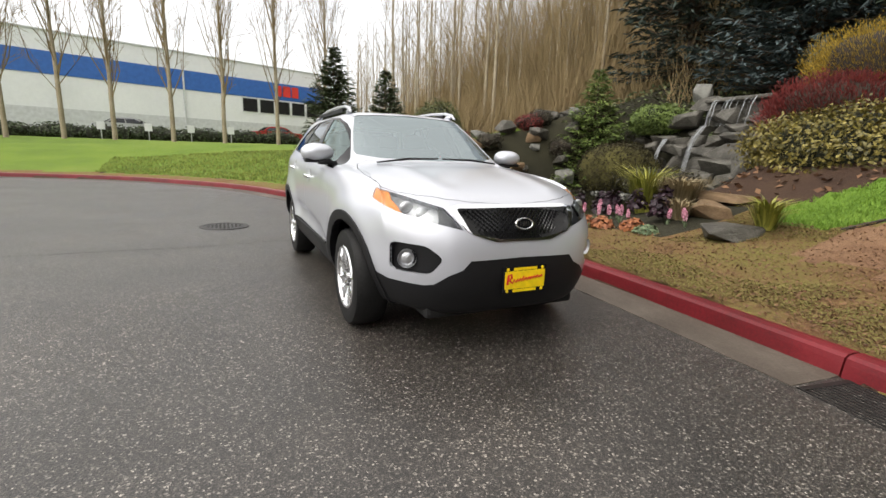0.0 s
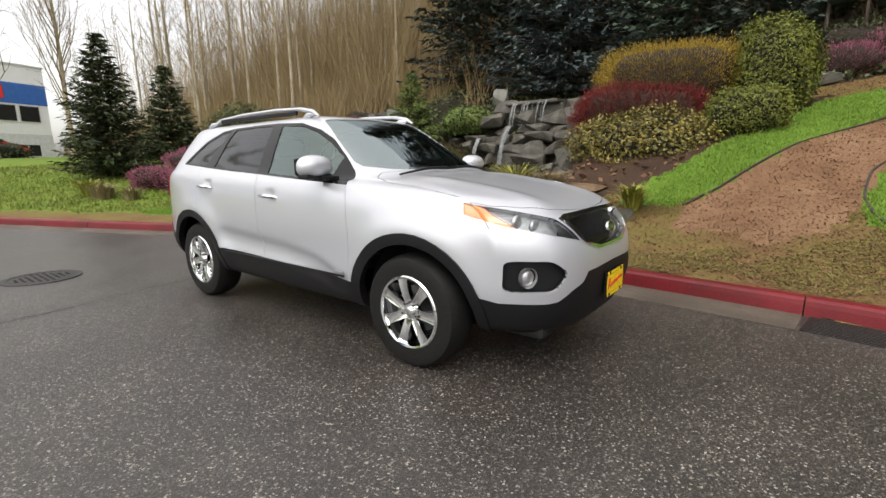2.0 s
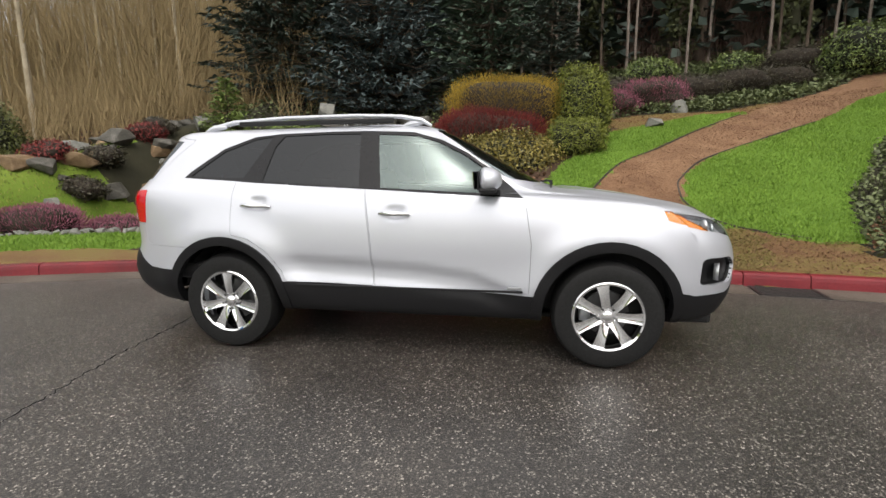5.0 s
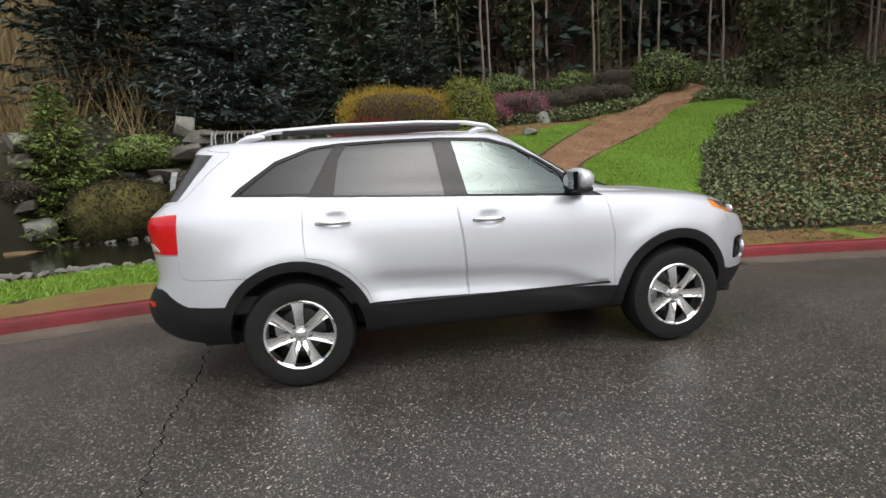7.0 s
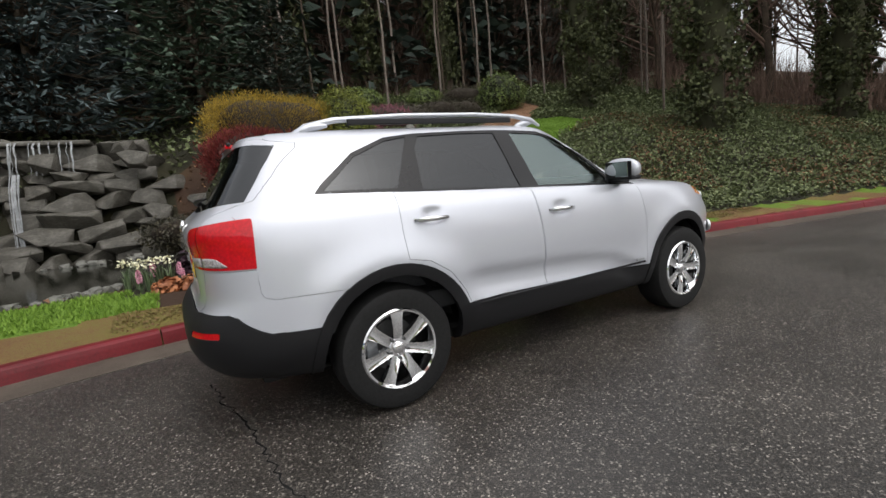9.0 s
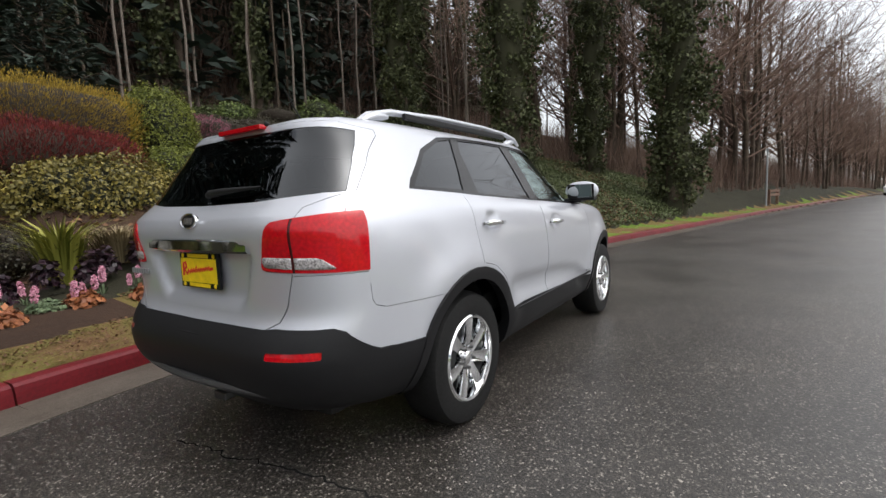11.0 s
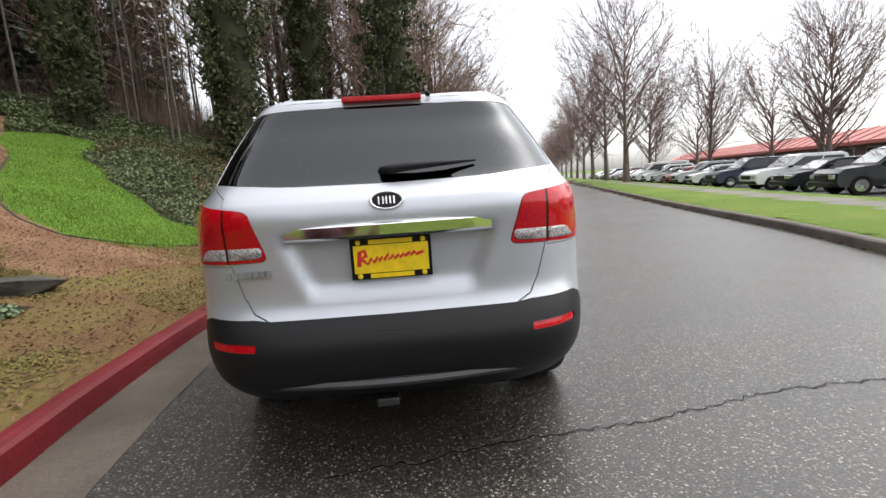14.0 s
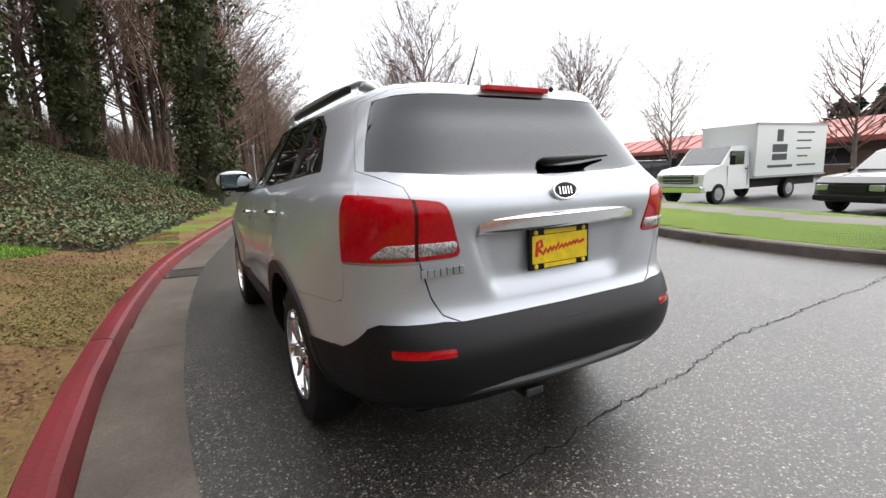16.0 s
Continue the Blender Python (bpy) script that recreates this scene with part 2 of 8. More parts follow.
ROUGH_GRASS = patchy("rough_verge_grass", [(0.2, (0.06, 0.1, 0.012)), (0.5, (0.125, 0.2, 0.02)), (0.8, (0.21, 0.25, 0.045))], 0.35, 40, 0.9, 0.9, 0.04)
MOSS = patchy("mossy_bark_ground", [(0.22, (0.06, 0.026, 0.013)), (0.4, (0.15, 0.075, 0.034)), (0.5, (0.17, 0.115, 0.04)), (0.66, (0.155, 0.145, 0.03))], 0.9, 42, 0.9, 0.9, 0.03, 0.7)
BARK_PATH = patchy("bark_chip_path", [(0.2, (0.075, 0.036, 0.019)), (0.5, (0.21, 0.115, 0.062)), (0.8, (0.38, 0.245, 0.145))], 1.2, 80, 0.9, 0.9, 0.02, 0.7)
FOREST_FLOOR = patchy("leaf_litter_forest_floor", [(0.2, (0.015, 0.008, 0.005)), (0.5, (0.055, 0.03, 0.018)), (0.8, (0.1, 0.065, 0.03))], 0.5, 25, 0.95, 0.8, 0.05)
IVY_SOIL = patchy("dark_soil", [(0.2, (0.008, 0.008, 0.004)), (0.6, (0.03, 0.028, 0.014)), (0.8, (0.06, 0.045, 0.02))], 0.8, 30, 0.9, 0.8, 0.04)
GREY_PATH = patchy("grey_gravel_path", [(0.2, (0.1, 0.09, 0.08)), (0.8, (0.24, 0.22, 0.2))], 0.6, 60, 0.8, 0.4, 0.01)
LOT = patchy("grey_lot_asphalt", [(0.2, (0.04, 0.04, 0.042)), (0.8, (0.12, 0.12, 0.12))], 0.4, 50, 0.5, 0.3, 0.01)
STONE = patchy("wet_grey_rock", [(0.2, (0.018, 0.016, 0.012)), (0.5, (0.075, 0.07, 0.058)), (0.8, (0.2, 0.19, 0.165))], 1.3, 9, 0.5, 0.8, 0.03, 0.5)
STONE_WARM = patchy("brownish_rock", [(0.2, (0.06, 0.04, 0.02)), (0.5, (0.2, 0.13, 0.07)), (0.8, (0.36, 0.26, 0.16))], 1.6, 14, 0.6, 0.8, 0.03, 0.5)
BARK = patchy("grey_brown_bark", [(0.2, (0.02, 0.015, 0.01)), (0.5, (0.075, 0.055, 0.04)), (0.8, (0.15, 0.12, 0.09))], 2.0, 30, 0.9, 0.9, 0.02)
PALE_BARK = patchy("pale_alder_bark", [(0.2, (0.13, 0.105, 0.07)), (0.5, (0.3, 0.25, 0.175)), (0.8, (0.48, 0.43, 0.33))], 1.2, 20, 0.85, 0.6, 0.02)
MAPLE_BARK = patchy("grey_maple_bark", [(0.2, (0.07, 0.055, 0.045)), (0.5, (0.16, 0.13, 0.11)), (0.8, (0.27, 0.23, 0.2))], 2.0, 30, 0.9, 0.9, 0.02)
TWIG = patchy("reddish_twigs", [(0.2, (0.1, 0.06, 0.047)), (0.6, (0.23, 0.155, 0.12)), (0.9, (0.34, 0.25, 0.2))], 0.3, 6, 0.9, 0.3, 0.01)
MAPLE_TWIG = patchy("pinkish_maple_twigs", [(0.2, (0.09, 0.055, 0.048)), (0.6, (0.19, 0.125, 0.11)), (0.9, (0.28, 0.2, 0.175))], 0.3, 6, 0.9, 0.3, 0.01)
GOLD_TWIG = patchy("olive_gold_twigs", [(0.2, (0.12, 0.085, 0.04)), (0.6, (0.26, 0.19, 0.095)), (0.9, (0.38, 0.3, 0.17))], 0.3, 6, 0.9, 0.3, 0.01)

# ---- building blocks ----
def finish(name, bm, mat, parent=None, label="", smooth=False):
    me = bpy.data.meshes.new(name)
    bm.normal_update()
    bm.to_mesh(me)
    bm.free()
    for m in mat if isinstance(mat, (list, tuple)) else [mat]:
        me.materials.append(m)
    if smooth:
        me.shade_smooth()
    ob = new(name, me)
    if parent is not None:
        ob.parent = parent
    if label:
        ob["label"] = label
    return ob


def part(name, bm, mat, parent, label="", smooth=False):
    return finish(name, bm, mat, parent, label, smooth)


def from_arrays(name, verts, faces, mat, parent=None, label="", smooth=False):
    me = bpy.data.meshes.new(name)
    me.from_pydata([tuple(v) for v in verts], [], [tuple(f) for f in faces])
    for m in mat if isinstance(mat, (list, tuple)) else [mat]:
        me.materials.append(m)
    if smooth:
        me.shade_smooth()
    ob = new(name, me)
    if parent is not None:
        ob.parent = parent
    if label:
        ob["label"] = label
    return ob


def thing(name, label, category, at=(0, 0, 0), rz=0.0, group="", kind=""):
    ob = new(name)
    ob.matrix_world = pose(*at, 0, 0, rz)
    return tagged(ob, label, category, group, kind)


def box(bm, lo, hi, bevel=0.0, m=None):
    """A bevelled box between two corners."""
    lo, hi = Vector(lo), Vector(hi)
    mat = Matrix.Translation((lo + hi) / 2) @ Matrix.Diagonal((*(hi - lo), 1))
    made = bmesh.ops.create_cube(bm, size=1, matrix=mat if m is None else m @ mat)["verts"]
    if bevel:
        edges = list({e for v in made for e in v.link_edges})
        bmesh.ops.bevel(bm, geom=edges, offset=bevel, segments=2, profile=0.6, affect="EDGES")
    return bm


def tube(verts, faces, points, radii, sides=5):
    """A tapered tube along points, added to two lists."""
    base = len(verts)
    pts = [Vector(p) for p in points]
    for i, (p, r) in enumerate(zip(pts, radii)):
        d = (pts[min(i + 1, len(pts) - 1)] - pts[max(i - 1, 0)]).normalized()
        a = d.orthogonal().normalized() if abs(d.z) < 0.9 else Vector((1, 0, 0)).cross(d).normalized()
        b = d.cross(a)
        for k in range(sides):
            t = 2 * math.pi * k / sides
            verts.append(p + r * (math.cos(t) * a + math.sin(t) * b))
    for i in range(len(pts) - 1):
        for k in range(sides):
            q = base + i * sides
            faces.append((q + k, q + (k + 1) % sides, q + sides + (k + 1) % sides, q + sides + k))


def lathe(bm, profile, segments=48, axis="y"):
    """Turn (radius, height) pairs about an axis."""
    rings = []
    for k in range(segments):
        t = 2 * math.pi * k / segments
        c, s = math.cos(t), math.sin(t)
        ring = []
        for r, h in profile:
            co = (r * c, h, r * s) if axis == "y" else (r * c, r * s, h)
            ring.append(bm.verts.new(co))
        rings.append(ring)
    for k in range(segments):
        a, b = rings[k], rings[(k + 1) % segments]
        for i in range(len(profile) - 1):
            bm.faces.new((a[i], a[i + 1], b[i + 1], b[i]))
    return bm

# ---- ground, road and kerbs ----
def axis_steps(lo, hi, fine_lo, fine_hi, fine, grow=1.16):
    out = list(np.arange(fine_lo, fine_hi + 1e-6, fine))
    s, a = fine, fine_lo
    while a > lo:
        s *= grow
        a -= s
        out.insert(0, a)
    s, a = fine, fine_hi
    while a < hi:
        s *= grow
        a += s
        out.append(a)
    return np.array(out)


GX, GY = axis_steps(-900, 1500, -13, 16, 0.17, 1.12), axis_steps(-900, 900, -7.0, 15, 0.17, 1.12)


def path_band(x, y):
    """Distance from the middle of the bark path, negative inside, by its winding line."""
    line = np.array([(2.5, 4.0), (2.75, 4.8), (2.95, 5.6), (3.5, 6.9), (4.5, 7.95), (6.0, 9.2), (7.6, 10.4), (9.8, 12.2), (12.0, 13.6), (14, 15)])
    half = np.array([0.7, 0.95, 0.92, 0.72, 0.6, 0.8, 0.95, 0.8, 0.8, 0.8])
    xy = np.stack([np.ravel(x), np.ravel(y)], -1)
    best = np.full(len(xy), 1e9)
    for (a, b), (ha, hb) in zip(zip(line[:-1], line[1:]), zip(half[:-1], half[1:])):
        ab = b - a
        s = np.clip(((xy - a) @ ab) / (ab @ ab), 0, 1)
        off = xy - (a + s[:, None] * ab)
        best = np.minimum(best, np.hypot(off[:, 0], off[:, 1]) - (ha + s * (hb - ha)))
    return best


def cover(x, y):
    """Which ground cover lies at a place: an index into COVERS."""
    x, y = np.ravel(x), np.ravel(y)
    d, o = beyond(np.stack([x, y], -1), NEAR, 1), beyond(np.stack([x, y], -1), OPP, -1)
    wob = 0.12 * np.sin(2.1 * x + 1.3 * y) + 0.08 * np.sin(5.3 * x - 3.1 * y)
    out = np.full(len(x), 5)
    out[(d > 0) & (d < 60)] = 5
    lower = np.interp(x, [-1.0, 0.8, 1.6, 2.2, 3.6, 4.0, 4.42, 4.9, 5.9, 7.2, 9], [3.6, 3.3, 2.95, 3.9, 3.7, 2.7, 2.35, 1.8, 1.8, 3.2, 4.6])
    upper = np.interp(x, [0.0, 2, 4, 6, 8, 11, 14], [8, 9, 10.2, 11.2, 12.0, 12.3, 11.2])
    upper_right = np.interp(x, [4.9, 5.3, 5.7, 6.5, 7.4, 8.9, 10.2, 11.2, 13, 15], [1.7, 2.7, 3.8, 5.3, 6.4, 8.0, 9.2, 9.7, 10.2, 11.0])
    p = path_band(x, y)
    garden = (x > -1.2) & (x < 14) & (d > 0)
    out[garden & (d < upper)] = 2
    lawn = garden & (p > wob * 0.4) & (d + wob > lower) & (y < upper + 0.3)
    left = y - (3.3 + 1.25 * (x - 2.2)) > 0
    lawn &= left | (y > upper_right + wob)
    bed = np.interp(x, [0.5, 0.9, 1.78, 2.3, 3.2, 4.2], [5.3, 6.2, 7.6, 8.4, 9.9, 11.5])
    lawn &= ~(left & ((x < 0.9 + 0.15 * np.sin(2 * y)) | (y > bed + wob)))
    out[garden & left & (y > bed + wob) & (y < 10.5) & (x < 4.2)] = 5
    out[lawn] = 0
    ivy = (x > 4.9) & (d > 1.0) & ~left & (y < upper_right + wob)
    ivy |= (x >= 13) & (d > 1.3)
    out[(x > -13) & (x <= -0.5) & (d > 10.8) & (d < 17)] = 4
    out[(x > -13.5) & (x <= -7.5) & (d > 4.8) & (d < 17)] = 4
    out[ivy & (d < 14)] = 4
    out[(x > 4) & (x < 24) & (d > 10.5) & (y > upper + 0.3) & (y < 20)] = 4
    out[(x > -11) & (x < -2.2) & (d > 2.5) & (y < 13)] = 4
    out[(p < 0) & (d > 2.1 + 3 * wob) & garden] = 3
    strip = (d > 0) & (d < 0.95 + wob * 0.6)
    out[strip & (x < 6)] = 2
    out[strip & (x >= 6)] = np.where(wob[strip & (x >= 6)] > 0.03, 1, 2)
    out[(x < -2.6) & (x > -12) & (d > 0.95 + wob * 0.5) & (d < 2.3 + wob)] = 0
    out[(x <= -8.5) & (d > 0.95 + wob) & (d < 7.5)] = 1
    out[(x <= -11) & (d > 0.95 + wob) & (d < 22) & (y < 9)] = 1
    out[(x <= -30) & (y < 14)] = 1
    out[(x > -2.9) & (x < 0.45) & (d > 1.8 + wob * 0.8) & (d < 3.5)] = 4
    out[o > 0] = 1
    out[o > 7.2] = 6
    out[(o > 2.1) & (o < 3.0)] = 7
    out[(o > 60)] = 1
    return out


def build_ground():
    xs, ys = np.meshgrid(GX, GY, indexing="ij")
    z = land(xs.ravel(), ys.ravel()).reshape(xs.shape)
    z = z + 0.009 * np.sin(xs * 2.3 + np.sin(ys * 1.7)) * (z > 0.25)
    for line, side in ((NEAR, 1), (OPP, -1)):
        d = beyond(np.stack([xs.ravel(), ys.ravel()], -1), line, side).reshape(xs.shape)
        e = 0.02
        gx = (beyond(np.stack([xs.ravel() + e, ys.ravel()], -1), line, side).reshape(xs.shape) - d) / e
        gy = (beyond(np.stack([xs.ravel(), ys.ravel() + e], -1), line, side).reshape(xs.shape) - d) / e
        snap = (d > -0.02) & (d < 0.24) & (np.abs(xs) < 40)
        xs, ys = np.where(snap, xs + gx * (0.17 - d), xs), np.where(snap, ys + gy * (0.17 - d), ys)
        z = np.where(snap, 0.136, np.where((d <= -0.02) & (d > -0.6), -0.12, z))
    nx, ny = xs.shape
    verts = np.stack([xs, ys, z], -1).reshape(-1, 3)
    i, j = np.meshgrid(np.arange(nx - 1), np.arange(ny - 1), indexing="ij")
    a = (i * ny + j).ravel()
    faces = np.stack([a, a + ny, a + ny + 1, a + 1], -1)
    mid = verts[faces].mean(1)
    ob = from_arrays("ground", verts.tolist(), faces.tolist(), [LAWN, ROUGH_GRASS, MOSS, BARK_PATH, IVY_SOIL, FOREST_FLOOR, LOT, GREY_PATH], smooth=True)
    ob.data.polygons.foreach_set("material_index", cover(mid[:, 0], mid[:, 1]).astype(np.int32))
    return tagged(ob, "sloping garden ground with lawn, bark path, moss and leaf litter", "ground", kind="structure")


ground = build_ground()


def offset_line(line, by):
    t = np.gradient(line, axis=0)
    t /= np.hypot(t[:, 0], t[:, 1])[:, None]
    return line + by * np.stack([-t[:, 1], t[:, 0]], -1)


def build_road():
    def match(p, line):
        return line[np.argmin(((line[None] - p[:, None]) ** 2).sum(-1), axis=1)]
    a = NEAR
    b = match(a, OPP)
    rows = 9
    verts, faces = [], []
    for p, q in zip(a, b):
        for k in range(rows):
            s = k / (rows - 1)
            verts.append((*(p + s * (q - p)), 0.0))
    for i in range(len(a) - 1):
        for k in range(rows - 1):
            v = i * rows + k
            faces.append((v, v + rows, v + rows + 1, v + 1)[::-1])
    ob = from_arrays("road", verts, faces, ASPHALT)
    return tagged(ob, "dark wet asphalt road with pale stone chips", "road", kind="structure")


road = build_road()


def sweep(line, profile, mat, name, parent):
    """A kerb-like strip: profile pairs of (offset away from the road, height) carried along a line."""
    verts, faces = [], []
    m = len(profile)
    rails = [offset_line(line, o) for o, _ in profile]
    for i in range(len(line)):
        for r, (_, h) in zip(rails, profile):
            verts.append((*r[i], h))
    for i in range(len(line) - 1):
        for k in range(m - 1):
            v = i * m + k
            faces.append((v, v + 1, v + m + 1, v + m)[::-1])
    faces.append(tuple(range(m)))
    faces.append(tuple((len(line) - 1) * m + k for k in range(m))[::-1])
    return from_arrays(name, verts, faces, mat, parent)


def cut_line(line, a, b, n=8):
    s = np.r_[0, np.cumsum(np.hypot(*np.diff(line, axis=0).T))]
    u = np.linspace(a, b, n)
    return np.stack([np.interp(u, s, line[:, 0]), np.interp(u, s, line[:, 1])], -1)


def arc_at(line, x):
    s = np.r_[0, np.cumsum(np.hypot(*np.diff(line, axis=0).T))]
    return float(np.interp(x, line[:, 0], s))


KERB_PROFILE = [(0.0, -0.02), (0.015, 0.085), (0.024, 0.122), (0.05, 0.141), (0.1, 0.147), (0.16, 0.145), (0.178, 0.128), (0.182, -0.02)]


def build_kerbs():
    near = thing("kerb_near", "worn red-painted concrete kerb beside the garden", "kerb", kind="structure")
    gutter = thing("gutter_near", "damp stained concrete gutter strip along the kerb", "gutter", kind="structure")
    s0, s1 = arc_at(NEAR, 3.30), arc_at(NEAR, 3.95)
    cuts = [s0, s1]
    while cuts[-1] < s1 + 60:
        cuts.append(cuts[-1] + 2.95)
    while cuts[0] > s0 - 40:
        cuts.insert(0, cuts[0] - 2.95)
    for a, b in zip(cuts[:-1], cuts[1:]):
        sweep(cut_line(NEAR, a + 0.006, b - 0.006, 9), KERB_PROFILE, RED_KERB, "kerb_stone", near)
        if abs(a - s0) > 0.01:
            sweep(cut_line(NEAR, a + 0.003, b - 0.003, 9), [(-0.43, -0.05), (-0.428, 0.004), (-0.3, 0.006), (-0.1, 0.003), (0.0, 0.008), (0.0, -0.05)], CONCRETE, "gutter_slab", gutter)
    total = arc_at(NEAR, 420)
    sweep(cut_line(NEAR, cuts[-1], total, 60), KERB_PROFILE, GREY_KERB, "far_kerb", near)
    sweep(cut_line(NEAR, 0, cuts[0], 40), KERB_PROFILE, RED_KERB, "far_kerb", near)
    opp = thing("kerb_opposite", "dark weathered concrete kerb beside the grass verge", "kerb", kind="structure")
    back = OPP[::-1]
    s_mid, end = arc_at(OPP, 0), float(np.hypot(*np.diff(OPP, axis=0).T).sum())
    cuts = list(np.arange(s_mid - 30, s_mid + 60, 3.05))
    for a, b in zip(cuts[:-1], cuts[1:]):
        sweep(cut_line(back, end - b + 0.006, end - a - 0.006, 8), KERB_PROFILE, GREY_KERB, "kerb_stone", opp)
    sweep(cut_line(back, 0, end - cuts[-1], 50), KERB_PROFILE, GREY_KERB, "far_kerb", opp)
    sweep(cut_line(back, end - cuts[0], end, 20), KERB_PROFILE, GREY_KERB, "far_kerb", opp)


build_kerbs()

# ---- the parked car ----
PAINT = paint_mat("bright_silver_paint", (0.52, 0.535, 0.58))
BLACK_PLASTIC = plain("matt_black_bumper_plastic", (0.008, 0.008, 0.009), 0.5, grain=0.2, scale=250, bumped=0.15, dist=0.001, spec=0.3)
GLOSS_BLACK = plain("gloss_black_trim", (0.008, 0.008, 0.009), 0.22, spec=0.25)
DEEP_BLACK = plain("shadowed_underbody", (0.006, 0.006, 0.006), 0.8)
RUBBER = plain("tyre_rubber", (0.01, 0.01, 0.01), 0.6, grain=0.2, scale=60, bumped=0.2, dist=0.002, spec=0.22)
CHROME = plain("chrome", (0.86, 0.87, 0.88), 0.06, 1.0, grain=0.02)
ALLOY = plain("polished_alloy", (0.78, 0.78, 0.79), 0.13, 1.0, grain=0.04)
DARK_METAL = plain("dark_brake_metal", (0.1, 0.1, 0.1), 0.45, 0.8)
CLEAR_GLASS = glass_mat("green_tinted_glass", (0.62, 0.72, 0.67), see=2.1, skin_tint=(0.82, 0.98, 0.95))
DARK_GLASS = glass_mat("dark_privacy_glass", (0.03, 0.032, 0.036), see=1.5)
REAR_GLASS = glass_mat("dark_rear_glass", (0.03, 0.032, 0.036), see=1.7)
SHIELD_GLASS = glass_mat("windscreen_glass", (0.5, 0.62, 0.6), see=3.8, skin_tint=(0.86, 0.98, 1.0))
LENS = glass_mat("clear_lamp_lens", (0.9, 0.92, 0.93), see=1.5)
AMBER = plain("amber_indicator", (0.8, 0.3, 0.06), 0.25, coat=0.5)
REFLECTOR = plain("silver_reflector", (0.55, 0.56, 0.58), 0.28, 0.8)
CLEAR_LENS = plain("ribbed_clear_lens", (0.36, 0.34, 0.34), 0.25, 0.0, 0.3, 0.5, 120, 0.5, 0.004)
REFLECTOR_GREY = plain("silvered_lamp_housing", (0.33, 0.335, 0.34), 0.3, 0.4, grain=0.25, scale=14)
LAMP_DARK = plain("dark_lamp_bezel", (0.055, 0.056, 0.06), 0.35, 0.2)
# Mirror colour lowered to paint in the reflection of dark surroundings.
MIRROR_DARK = plain("darkened_mirror", (0.3, 0.33, 0.34), 0.03, 1.0, grain=0.02)
LAMP_GREY = plain("grey_lamp_bezel", (0.3, 0.31, 0.32), 0.3, 0.4)
RED_LENS = plain("red_lamp_lens", (0.46, 0.003, 0.009), 0.1, coat=0.2, spec=0.35, grain=0.16, scale=70, bumped=0.12)
DARK_RED = plain("dark_red_seam", (0.05, 0.002, 0.003), 0.3)
YELLOW = plain("yellow_plate_card", (0.85, 0.6, 0.01), 0.4)
SIGN_RED = plain("red_ink", (0.6, 0.02, 0.02), 0.5)
SEAT = plain("grey_seat_cloth", (0.09, 0.09, 0.095), 0.9)
CABIN = plain("dark_cabin_plastic", (0.03, 0.03, 0.032), 0.7)

# rings from the sill up: front x, rear x, half width, front and rear squareness, heights at front, front side, rear side, rear
RINGS = [
    (2.12, -2.14, 0.80, 4.0, 5.0, 0.27, 0.30, 0.30, 0.33),
    (2.20, -2.25, 0.88, 4.0, 5.0, 0.30, 0.32, 0.34, 0.35),
    (2.265, -2.345, 0.915, 4.0, 5.4, 0.42, 0.42, 0.44, 0.45),
    (2.285, -2.375, 0.925, 4.1, 5.6, 0.53, 0.52, 0.54, 0.58),
    (2.285, -2.345, 0.93, 4.2, 5.8, 0.63, 0.66, 0.66, 0.66),
    (2.275, -2.285, 0.94, 4.2, 6.0, 0.72, 0.80, 0.80, 0.74),
    (2.25, -2.285, 0.938, 4.2, 6.0, 0.80, 0.90, 0.92, 0.86),
    (2.20, -2.295, 0.93, 4.1, 6.0, 0.89, 0.98, 1.03, 0.98),
    (2.11, -2.31, 0.915, 4.0, 6.0, 0.965, 1.05, 1.12, 1.09),
    (1.96, -2.295, 0.90, 3.9, 6.0, 1.035, 1.09, 1.17, 1.15),
    (1.70, -2.27, 0.885, 3.9, 6.0, 1.095, 1.11, 1.2, 1.18),
    (1.32, -2.235, 0.868, 4.0, 6.2, 1.155, 1.125, 1.225, 1.21),
    (1.0, -2.20, 0.85, 4.2, 6.6, 1.195, 1.135, 1.25, 1.24),
    (0.80, -2.15, 0.81, 4.4, 7.0, 1.29, 1.20, 1.31, 1.31),
    (0.60, -2.09, 0.755, 4.6, 7.5, 1.40, 1.33, 1.40, 1.40),
    (0.42, -2.03, 0.695, 4.8, 8.0, 1.50, 1.46, 1.49, 1.49),
    (0.26, -2.0, 0.64, 5.0, 8.0, 1.585, 1.57, 1.57, 1.555),
    (0.16, -1.985, 0.595, 5.0, 8.0, 1.627, 1.62, 1.61, 1.585),
    (0.0, -1.96, 0.53, 4.5, 8.0, 1.655, 1.645, 1.63, 1.605),
    (-0.25, -1.85, 0.40, 3.5, 6.0, 1.678, 1.67, 1.645, 1.625),
    (-0.5, -1.6, 0.2, 2.5, 4.0, 1.69, 1.688, 1.665, 1.65),
    (-0.7, -1.3, 0.0, 2.2, 3.0, 1.694, 1.69, 1.675, 1.67),
]
XM = -0.3


